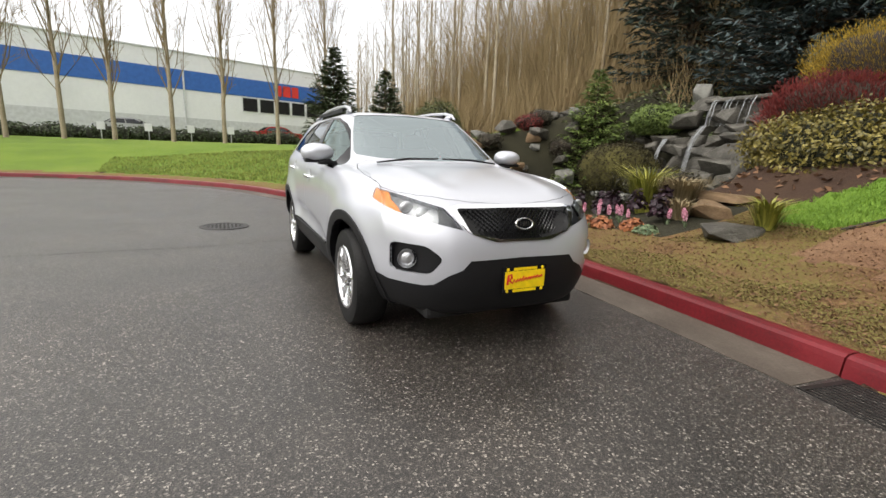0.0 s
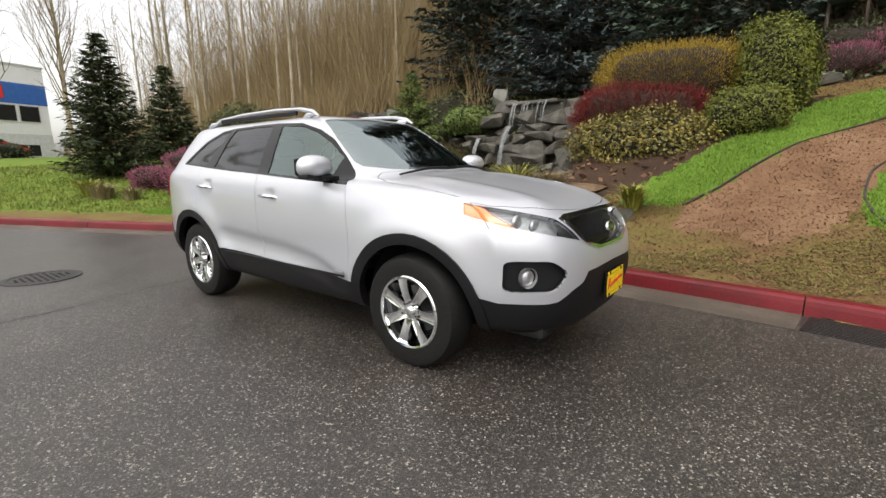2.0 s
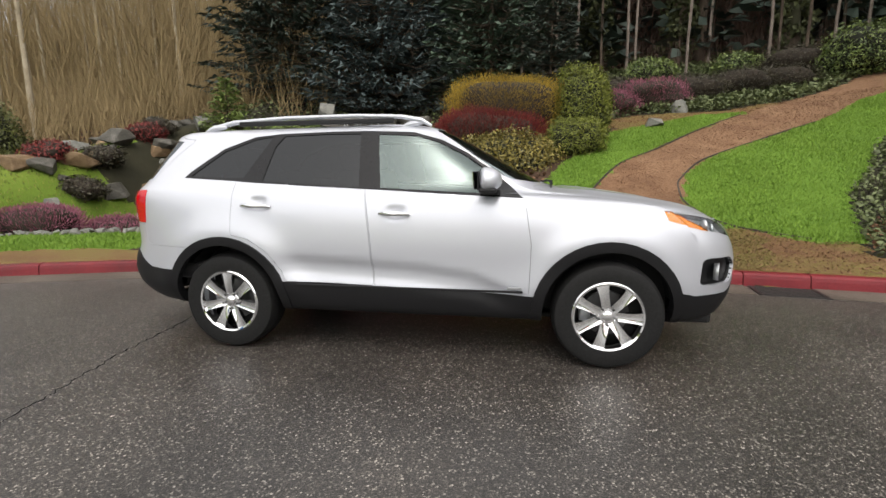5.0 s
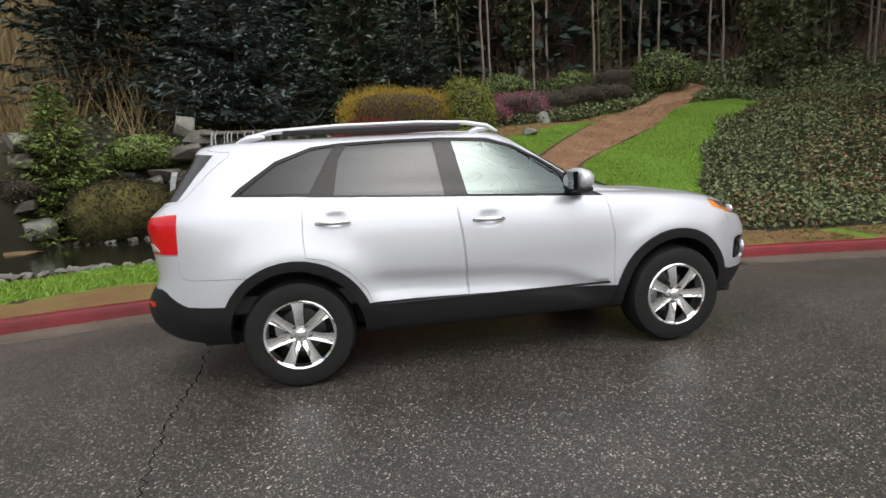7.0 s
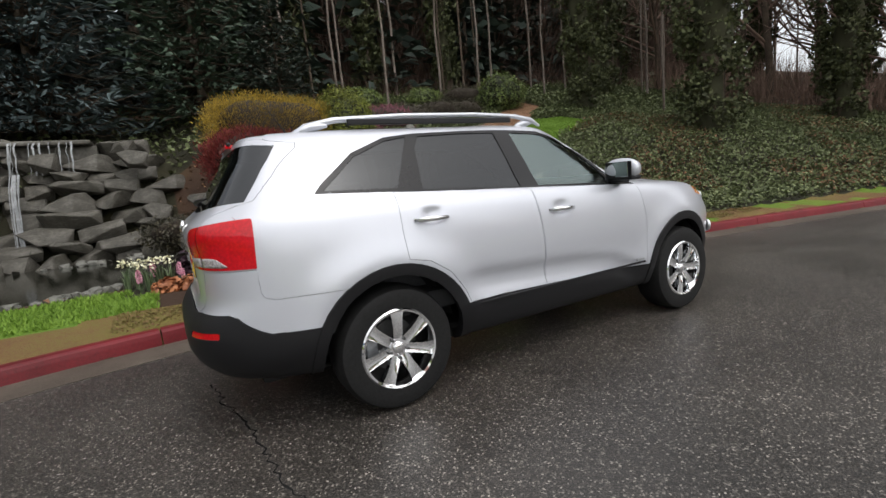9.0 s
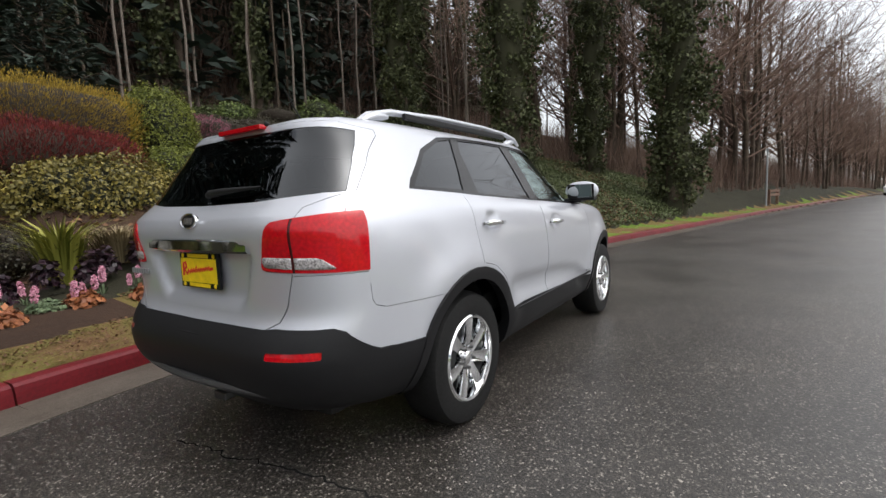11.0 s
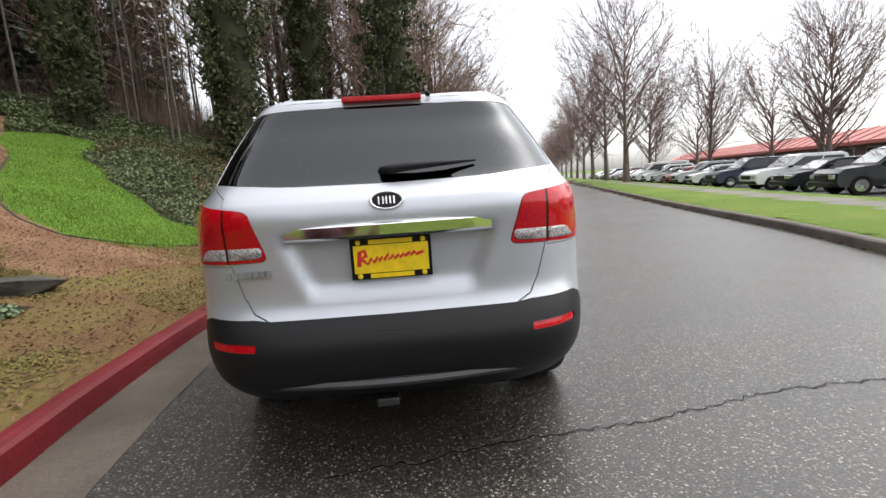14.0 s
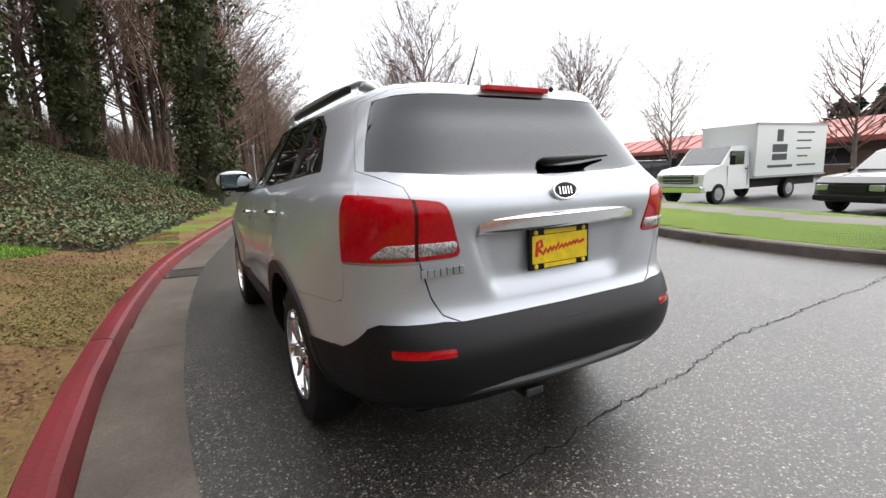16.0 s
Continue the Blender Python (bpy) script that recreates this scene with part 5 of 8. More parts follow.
def conifer(name, label, at, height, radius, leaf_mat, seed=1, droop=0.25, tiers=34, per=9, spray=(0.3, 0.075), base=0.06, tip_up=0.2, density=1.0, trunk_r=None, top=1.0):
    """A conifer: a tapered trunk, whorls of limbs and sprays of needles along them."""
    rng = np.random.default_rng(seed)
    ob = thing(name, label, "conifer tree", at)
    vs, fs = [], []
    tr = trunk_r or height * 0.014
    tube(vs, fs, [(0, 0, -0.3), (0, 0, height * 0.5), (0, 0, height * top)], [tr, tr * 0.55, 0.01], 8)
    lim_v, lim_f = [], []
    s = Soup()
    for k in range(tiers):
        u = (k + rng.uniform(-0.3, 0.3)) / tiers
        u = max(base, min(0.985, base + (1 - base) * u))
        reach = radius * (1 - u) ** 0.82 * rng.uniform(0.8, 1.12) + 0.06
        z0 = height * u
        for j in range(max(4, int(per * (1 - 0.4 * u)))):
            a = rng.uniform(0, 2 * math.pi)
            L = reach * rng.uniform(0.72, 1.12)
            dirn = np.array([math.cos(a), math.sin(a), 0])
            n = max(5, int(L / (spray[0] * 0.22) * density))
            t = (np.arange(n) + rng.uniform(0, 1, n)) / n
            t = 0.12 + 0.88 * t
            zz = z0 - droop * L * t + (droop * 0.6 + tip_up) * L * t**2 * 0.6 + (0.25 * u) * L * t
            line = dirn[None] * (L * t)[:, None]
            line[:, 2] = zz
            perp = np.array([-dirn[1], dirn[0], 0])
            sidew = rng.choice([-1, 1], n) * rng.uniform(0.2, 1, n)
            along = unit(dirn + perp * sidew[:, None] * 0.9 + np.array([0, 0, -0.15]) + 0.2 * rng.normal(size=(n, 3)))
            wide = 0.22 * L * (1 - t) * sidew * 0.9
            p = line + perp * wide[:, None] + rng.normal(size=(n, 3)) * 0.02
            leaves(s, p + along * spray[0] * 0.3, np.array([0, 0, 1.0]) + 0.45 * rng.normal(size=(n, 3)), spray[0], spray[1], 0.35, rng, along)
            if L > 0.5:
                tube(lim_v, lim_f, [(0, 0, z0), tuple(dirn * L * 0.5 + [0, 0, z0 - droop * L * 0.4]), tuple(dirn * L * 0.95 + [0, 0, zz[-1]])], [0.012 + 0.012 * L, 0.01 + 0.004 * L, 0.004], 4)
    from_arrays("trunk", vs, fs, BARK, ob, "", True)
    if lim_v:
        from_arrays("limb_frame", lim_v, lim_f, BARK, ob)
    s.part("needles", leaf_mat, ob)
    return ob


def bare_tree_arrays(rng, height, trunk_r, spread=0.35, limbs=26, twigs=7, start=0.3, rise=1.0, crook=0.03, thin=1.0, fork=2, fine=1.0, dome=False):
    """Arrays of a leafless tree: trunk, limbs and twigs as tapered tubes."""
    vs, fs = [], []
    pts, rad = [], []
    x = y = 0.0
    n = 8
    for k in range(n + 1):
        u = k / n
        pts.append((x, y, height * u - (0.3 if k == 0 else 0)))
        rad.append(max(0.008 * fine, trunk_r * (1 - u) ** (2.2 if dome else 0.8)))
        x += rng.normal() * crook * height / n
        y += rng.normal() * crook * height / n
    tube(vs, fs, pts, rad, 6)
    trunk_faces = len(fs)
    P = np.array(pts)
    for k in range(limbs):
        u = start + (0.97 - start) * (k + rng.uniform()) / limbs
        o = np.array([np.interp(u, np.linspace(0, 1, n + 1), P[:, i]) for i in range(3)])
        a = rng.uniform(0, 2 * math.pi)
        L = height * spread * (1.1 - u) ** 0.7 * rng.uniform(0.6, 1.2)
        if dome:
            L = height * spread * (0.3 + 0.7 * math.sin(math.pi * (0.2 + 0.75 * (u - start) / (1 - start)))) * rng.uniform(0.75, 1.15)
        up = rise * rng.uniform(0.7, 1.3)
        d = unit(np.array([math.cos(a), math.sin(a), up]))
        mid = o + d * L * 0.5 + rng.normal(size=3) * L * 0.05
        end = o + d * L + np.array([0, 0, 0.18 * L * rise]) + rng.normal(size=3) * L * 0.08
        r0 = max(0.008 * fine, trunk_r * 0.42 * (1 - u) ** 0.6) * thin
        tube(vs, fs, [tuple(o), tuple(mid), tuple(end)], [r0, r0 * 0.6, 0.005 * fine], 4)
        for j in range(twigs):
            t = rng.uniform(0.25, 1.0)
            q = o + (end - o) * t if t > 0.5 else o + (mid - o) * 2 * t
            d2 = unit(d * 0.8 + rng.normal(size=3) * 0.55 + np.array([0, 0, 0.25 * rise]))
            l2 = L * rng.uniform(0.2, 0.5)
            m2, e2 = q + d2 * l2 * 0.5, q + d2 * l2 + rng.normal(size=3) * 0.06 * l2
            r2 = max(0.005 * fine, r0 * 0.35)
            tube(vs, fs, [tuple(q), tuple(m2), tuple(e2)], [r2, r2 * 0.7, 0.003 * fine], 3)
            for i in range(fork):
                d3 = unit(d2 + rng.normal(size=3) * 0.6)
                b = m2 if i % 2 else q + (e2 - q) * 0.8
                tube(vs, fs, [tuple(b), tuple(b + d3 * l2 * rng.uniform(0.35, 0.7))], [max(0.004 * fine, r2 * 0.6), 0.003 * fine], 3)
    return np.array([tuple(v) for v in vs]), np.array(fs), trunk_faces


def bare_tree(name, label, at, seed, bark, twig, group="", rz=0.0, **k):
    v, f, nt = bare_tree_arrays(np.random.default_rng(seed), **k)
    ob = thing(name, label, "bare tree", at, rz, group)
    a, b = Soup(), Soup()
    a.add(v, f[:nt])
    b.add(v, f[nt:])
    a.part("trunk", bark, ob, "", True)
    b.part("branch_crown", twig, ob)
    return ob


def stand_of_trees(name, label, spots, kinds, mats):
    """A far wood as one object: copies of a few leafless trees, turned and scaled."""
    ob = None
    soups = [Soup() for _ in mats]
    for i, (x, y, h, k) in enumerate(spots):
        v, f, nt = kinds[k % len(kinds)]
        a = RNG.uniform(0, 6.28)
        c, s = math.cos(a), math.sin(a)
        w = v * h
        w = np.stack([w[:, 0] * c - w[:, 1] * s + x, w[:, 0] * s + w[:, 1] * c + y, w[:, 2] + land_at(x, y) - 0.1], -1)
        soups[0].add(w[: f[:nt].max() + 1], f[:nt])
        soups[1].add(w, f[nt:])
    head = tagged(new(name), label, "woods", kind="stuff")
    for s, m, n in zip(soups, mats, ("trunks", "branches")):
        s.part(n, m, head)
    return head


def ivy_tree(at, height, radius, seed, lean=0.0, count=15000, label="tall tree trunk clothed in dark ivy"):
    rng = np.random.default_rng(seed)
    ob = thing("ivy_tree", label, "ivy-clad tree", at, group="ivy trees above the bank")
    vs, fs = [], []
    tube(vs, fs, [(0, 0, -0.4), (lean * 0.3, 0, height * 0.5), (lean, 0, height * 1.25)], [radius * 0.3, radius * 0.2, 0.03], 8)
    from_arrays("trunk", vs, fs, BARK, ob, "", True)
    s = Soup()
    clumps = 420
    size_of = 0.15 if count > 10000 else 0.22
    cz = rng.uniform(0.02, 1, clumps)
    ca = rng.uniform(0, 6.28, clumps)
    env = np.interp(cz, [0, 0.1, 0.5, 0.8, 1.0], [0.62, 0.75, 1.0, 0.85, 0.4]) * (0.75 + 0.45 * rng.uniform(size=clumps))
    cr = radius * env * rng.uniform(0.25, 1, clumps)
    centre = np.stack([cr * np.cos(ca) + lean * cz, cr * np.sin(ca), cz * height], -1)
    size = radius * rng.uniform(0.12, 0.3, clumps)
    pick = rng.integers(0, clumps, count)
    d = sphere_points(count, rng)
    p = centre[pick] + d * (size[pick] * rng.uniform(0.5, 1.0, count) ** 0.5)[:, None] * np.array([1, 1, 1.25])
    leaves(s, p, d * 0.6 + np.array([0, 0, 0.2]), size_of, size_of * 0.8, 0.7, rng)
    s.part("ivy_leaves", IVY_DARK, ob)
    # Added solid tube; its dark colour is the shade between the ivy leaves.
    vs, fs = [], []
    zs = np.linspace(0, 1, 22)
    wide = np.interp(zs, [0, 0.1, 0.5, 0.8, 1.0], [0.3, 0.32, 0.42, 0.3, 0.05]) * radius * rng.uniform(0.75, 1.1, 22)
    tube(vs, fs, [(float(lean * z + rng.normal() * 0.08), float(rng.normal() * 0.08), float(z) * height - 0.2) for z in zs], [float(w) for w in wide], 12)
    from_arrays("shade_tube", vs, fs, IVY_SHADE, ob, "", True)
    return ob


def blades(soup, at, n, h, spread, width, rng, lean=0.6):
    """A tuft of n arching blades at a place."""
    a = rng.uniform(0, 6.28, n)
    out = np.stack([np.cos(a), np.sin(a), 0 * a], -1)
    side = np.stack([-np.sin(a), np.cos(a), 0 * a], -1)
    hh = h * rng.uniform(0.6, 1.1, n)
    ll = lean * hh * rng.uniform(0.2, 1.2, n)
    b = np.asarray(at) + out * (spread * rng.uniform(0, 1, n))[:, None]
    m = b + out * (ll * 0.35)[:, None] + np.array([0, 0, 1]) * (hh * 0.65)[:, None]
    t = b + out * ll[:, None] + np.array([0, 0, 1]) * (hh * (1 - 0.25 * lean))[:, None]
    w = (width * rng.uniform(0.7, 1.3, n))[:, None]
    v = np.stack([b - side * w / 2, b + side * w / 2, m + side * w * 0.4, m - side * w * 0.4, t], 1).reshape(-1, 3)
    i = np.arange(n)[:, None] * 5
    soup.add(v, i + np.array([[0, 1, 2, 3]]))
    soup.t.append(soup.q[-1][:, [3, 2, 2]] * 0 + (i + np.array([[3, 2, 4]])) + (soup.n - len(v)))


IVY_DARK = leafy("dark_ivy_leaves", (0.02, 0.024, 0.01), (0.1, 0.112, 0.045), 0.75)
IVY_SHADE = leafy("shaded_ivy_core", (0.02, 0.02, 0.01), (0.05, 0.05, 0.024), 0.9)
IVY_BANK = leafy("ivy_ground_cover", (0.045, 0.06, 0.024), (0.165, 0.195, 0.08), 0.6)
GOLD_LEAF = leafy("golden_olive_twigs", (0.1, 0.06, 0.009), (0.52, 0.36, 0.05), 0.7)
GREEN_LEAF = leafy("yellow_green_needles", (0.03, 0.042, 0.005), (0.2, 0.22, 0.028), 0.6)
RED_LEAF = leafy("dark_red_twigs", (0.05, 0.008, 0.008), (0.24, 0.035, 0.03), 0.6)
SPECK_LEAF = leafy("cream_edged_leaves", (0.012, 0.018, 0.004), (0.3, 0.24, 0.055), 0.45)
HEATH_LEAF = leafy("purple_heather_bloom", (0.09, 0.02, 0.035), (0.42, 0.16, 0.22), 0.8)
DARK_SHRUB = leafy("dark_bronze_leaves", (0.012, 0.012, 0.006), (0.06, 0.05, 0.025), 0.5)
BLUE_NEEDLE = leafy("blue_grey_needles", (0.012, 0.021, 0.022), (0.1, 0.135, 0.135), 0.75)
DARK_NEEDLE = leafy("dark_spruce_needles", (0.006, 0.012, 0.008), (0.045, 0.065, 0.05), 0.6)
BRIGHT_NEEDLE = leafy("fresh_green_needles", (0.03, 0.055, 0.01), (0.23, 0.31, 0.075), 0.6)
GREY_NEEDLE = leafy("grey_green_needles", (0.012, 0.024, 0.015), (0.075, 0.115, 0.075), 0.6)
MID_NEEDLE = leafy("deep_green_needles", (0.01, 0.018, 0.006), (0.06, 0.085, 0.03), 0.6)
STRAW = leafy("straw_grass_blades", (0.12, 0.09, 0.04), (0.42, 0.34, 0.2), 0.7)
LIME_BLADE = leafy("lime_green_blades", (0.08, 0.1, 0.01), (0.42, 0.4, 0.08), 0.5)
GRASS_BLADE = leafy("lawn_blades", (0.085, 0.165, 0.014), (0.19, 0.31, 0.04), 0.7)
PINK = leafy("pink_hyacinth_bells", (0.45, 0.13, 0.22), (0.85, 0.5, 0.6), 0.6)
ORANGE_LEAF = leafy("copper_heuchera_leaves", (0.12, 0.03, 0.012), (0.42, 0.16, 0.06), 0.5)
PLUM_LEAF = leafy("plum_black_leaves", (0.008, 0.004, 0.007), (0.045, 0.02, 0.03), 0.4)
SAGE_LEAF = leafy("sage_green_leaves", (0.04, 0.07, 0.03), (0.2, 0.26, 0.14), 0.6)
WHITE_PETAL = leafy("cream_white_petals", (0.6, 0.56, 0.3), (0.85, 0.85, 0.7), 0.6)
# Core colours: the shade behind a shrub's leaves, put in as near-black brown and green.
CORE_BROWN = plain("inner_shade_brown", (0.02, 0.013, 0.007), 0.9, grain=0.3, scale=12)
CORE_GREEN = plain("inner_shade_green", (0.012, 0.014, 0.005), 0.9, grain=0.3, scale=12)
LITTER = leafy("fallen_leaf_litter", (0.06, 0.026, 0.015), (0.24, 0.13, 0.065), 0.8)


def lz(x, y, up=0.0):
    return (x, y, land_at(x, y) + up)


# clipped shrubs beside the waterfall
shrub("clipped_hedge", "clipped dome-topped hedge of golden olive twigs", "hedge", (0.35, 9.75, 3.15), (1.65, 0.95, 0.78), GOLD_LEAF, CORE_BROWN, 26000, (0.075, 0.012), 12, 3.2, 0.06, 11, 0.5, twiggy=0.8)
shrub("shrub", "rounded yellow-green conifer shrub", "shrub", (2.42, 9.8, 3.02), (0.78, 0.8, 1.12), GREEN_LEAF, CORE_GREEN, 16000, (0.07, 0.03), 0, 2.5, 0.14, 12)
shrub("shrub", "dark red twiggy barberry shrub", "shrub", (-0.15, 8.85, 2.3), (1.5, 0.9, 0.72), RED_LEAF, CORE_BROWN, 20000, (0.09, 0.016), 10, 2.3, 0.15, 13, 0.6, twiggy=0.9)
shrub("shrub", "glossy shrub with cream-edged speckled leaves", "shrub", (0.3, 7.9, 1.5), (1.4, 0.95, 0.8), SPECK_LEAF, CORE_GREEN, 15000, (0.075, 0.045), 10, 2.4, 0.14, 14, 0.9)
shrub("shrub", "small rounded yellow-green shrub", "shrub", (2.1, 8.55, 2.1), (0.75, 0.72, 0.65), GREEN_LEAF, CORE_GREEN, 10000, (0.06, 0.028), 0, 2.3, 0.16, 15)
shrub("shrub", "spreading dark bronze shrub", "shrub", (-1.9, 6.3, 0.75), (0.9, 0.55, 0.4), DARK_SHRUB, CORE_BROWN, 5000, (0.05, 0.03), 0, 2.2, 0.2, 16)
for i, (x, y, r, h) in enumerate(((-10.6, 3.3, 1.1, 0.42), (-9.7, 4.6, 1.0, 0.42), (-11.6, 2.6, 0.8, 0.34), (-12.3, 4.2, 1.2, 0.42), (-8.6, 5.6, 0.8, 0.36), (5.0, 13.2, 1.25, 0.6), (3.6, 12.6, 0.9, 0.5))):
    shrub("heather", "mounded purple-pink flowering heather", "heather", lz(x, y, h * 0.6), (r, r * 0.8, h), HEATH_LEAF, CORE_BROWN, 5000, (0.075, 0.02), 0, 2.2, 0.2, 30 + i, 0.6, group="heather mounds", twiggy=1.0)
for i, (x, y, r, h) in enumerate(((6.6, 14.0, 1.2, 0.6), (8.2, 14.5, 1.2, 0.6), (9.8, 14.9, 1.1, 0.5), (11.0, 16.2, 1.4, 0.7), (3.9, 14.0, 1.0, 0.7))):
    shrub("shrub", "low dark bronze hedge plant above the lawn", "shrub", lz(x, y, h * 0.6), (r, r * 0.7, h), DARK_SHRUB, CORE_BROWN, 4500, (0.06, 0.035), 0, 2.3, 0.18, 40 + i, group="dark hedge above the lawn")
for i, (x, y, r, h) in enumerate(((12.2, 15.0, 1.2, 0.95), (13.2, 16.0, 1.0, 0.8), (9.2, 17.0, 0.9, 0.6), (6.0, 17.5, 1.0, 0.7))):
    shrub("rhododendron", "pale-leaved rhododendron among the ivy", "shrub", lz(x, y, h * 0.7), (r, r * 0.8, h), leafy("rhododendron_leaves", (0.02, 0.04, 0.01), (0.22, 0.28, 0.08), 0.4), CORE_GREEN, 3500, (0.13, 0.05), 0, 2.2, 0.2, 50 + i, 0.8)
OLIVE_LEAF = leafy("olive_green_leaves", (0.02, 0.028, 0.008), (0.14, 0.15, 0.04), 0.5)
shrub("shrub", "tall rounded olive-green shrub behind the heather", "shrub", lz(-14.4, 6.9, 1.0), (1.15, 1.1, 1.35), OLIVE_LEAF, CORE_GREEN, 9000, (0.1, 0.05), 0, 2.2, 0.24, 18, 0.8)
shrub("shrub", "low olive-green shrub behind the heather", "shrub", lz(-13.3, 5.9, 0.45), (0.8, 0.75, 0.65), OLIVE_LEAF, CORE_GREEN, 5000, (0.09, 0.045), 0, 2.2, 0.24, 19, 0.8)
# conifers
conifer("spruce_tree", "blue-grey spruce with layered drooping boughs", lz(-5.6, 17.6), 13.5, 4.3, BLUE_NEEDLE, 3, 0.34, 46, 13, (0.42, 0.1), 0.03, 0.25)
conifer("spruce_tree", "tall dark spruce with dense boughs", lz(-10.6, 17.6), 15, 3.9, DARK_NEEDLE, 4, 0.3, 46, 10, (0.42, 0.11), 0.03, 0.2)
conifer("spruce_tree", "dark blue-grey spruce standing behind the waterfall", lz(-8.3, 20.2), 15, 4.0, DARK_NEEDLE, 10, 0.32, 44, 10, (0.42, 0.11), 0.03, 0.2)
conifer("spruce_tree", "grey-green spruce behind the clipped hedge", lz(-0.6, 17.0), 12, 3.4, GREY_NEEDLE, 8, 0.3, 40, 10, (0.4, 0.11), 0.03, 0.2)
conifer("fir_tree", "young bright green fir beside the waterfall", lz(-9.4, 11.3), 4.6, 1.75, BRIGHT_NEEDLE, 5, 0.18, 40, 15, (0.22, 0.05), 0.04, 0.3)
shrub("shrub", "bright green layered dwarf conifer on the rocks", "shrub", (-7.7, 12.6, 2.75), (1.1, 0.9, 0.5), BRIGHT_NEEDLE, CORE_GREEN, 7000, (0.12, 0.04), 0, 2.2, 0.22, 17, 0.5)
conifer("fir_tree", "dark green fir on the grass mound", lz(-14.6, 2.5), 4.4, 1.55, MID_NEEDLE, 6, 0.15, 40, 15, (0.25, 0.06), 0.04, 0.3)
conifer("fir_tree", "smaller dark green fir near the woods", lz(-18.0, 5.8), 3.8, 1.4, MID_NEEDLE, 7, 0.15, 34, 14, (0.25, 0.06), 0.04, 0.3)
conifer("fir_tree", "blue-green fir beside the dark spruce", lz(1.8, 14.6), 5.2, 1.7, DARK_NEEDLE, 9, 0.2, 28, 10, (0.28, 0.07), 0.04, 0.3)
# ivy trees
for i, (x, y, h, r) in enumerate(((17.3, 0.3, 16, 1.5), (14.3, 6.1, 17, 1.6), (20.8, 4.6, 17, 1.25), (15.0, 12.2, 17, 1.2), (27, 6.0, 16, 0.8), (19.5, 15, 17, 1.0), (12.5, 20, 17, 1.1), (30, 12, 17, 1.0), (8, 21, 17, 1.2), (24.5, 18, 17, 1.0), (4, 20.5, 17, 1.5))):
    ivy_tree(lz(x, y), h, r, 60 + i, RNG.uniform(-0.8, 0.8), 21000 if i < 4 else 9000)

# ---- waterfall, pond and stones ----
def rock_mesh(seed, flat=0.6, points=11):
    """An angular stone of about unit size."""
    rng = np.random.default_rng(seed)
    bm = bmesh.new()
    for p in unit(rng.normal(size=(points, 3))):
        q = p * rng.uniform(0.8, 1.05)
        q = np.sign(q) * np.abs(q) ** 0.6
        bm.verts.new(q * np.array([1, 1, 1]))
    bmesh.ops.convex_hull(bm, input=bm.verts)
    bmesh.ops.delete(bm, geom=[v for v in bm.verts if not v.link_faces], context="VERTS")
    bmesh.ops.bevel(bm, geom=list(bm.edges), offset=0.045, segments=1, affect="EDGES")
    me = bpy.data.meshes.new("rock")
    bm.to_mesh(me)
    bm.free()
    return me


ROCKS = [rock_mesh(200 + i) for i in range(9)]
ROCKS_WARM = []
PALE_STONE = patchy("pale_grey_stone", [(0.2, (0.07, 0.07, 0.062)), (0.5, (0.17, 0.17, 0.15)), (0.8, (0.3, 0.29, 0.26))], 1.6, 14, 0.7, 0.6, 0.02, 0.5)
MOSSY_ROCK = patchy("moss_grown_rock", [(0.2, (0.02, 0.02, 0.008)), (0.5, (0.07, 0.062, 0.018)), (0.8, (0.13, 0.12, 0.03))], 1.2, 22, 0.9, 0.8, 0.03, 0.5)
for m in ROCKS:
    m.materials.append(STONE)
for m in ROCKS:
    w = m.copy()
    w.materials.clear()
    w.materials.append(STONE_WARM)
    ROCKS_WARM.append(w)
ROCKS_PALE = []
for m in ROCKS:
    w = m.copy()
    w.materials.clear()
    w.materials.append(PALE_STONE)
    ROCKS_PALE.append(w)


def put_rock(parent, meshes, k, at, size, turn):
    ob = new("rock", meshes[k % len(meshes)])
    if parent is not None:
        ob.parent = parent
    ob.matrix_world = pose(*at, *turn) @ Matrix.Diagonal((*size, 1))
    return ob


def pond_mat(nt, b):
    b.inputs["Base Color"].default_value, b.inputs["Roughness"].default_value = (0.012, 0.013, 0.009, 1), 0.06
    bump(nt, b, noise_tex(nt, 9, 3).outputs[0], 0.15, 0.02)


WATER_MAT = material("dark_pond_water", pond_mat)
FALL_MAT = patchy("white_falling_water", [(0.2, (0.11, 0.12, 0.12)), (0.5, (0.24, 0.25, 0.255)), (0.8, (0.48, 0.49, 0.5))], 6, 40, 0.25, 0.5, 0.02, 0.5)


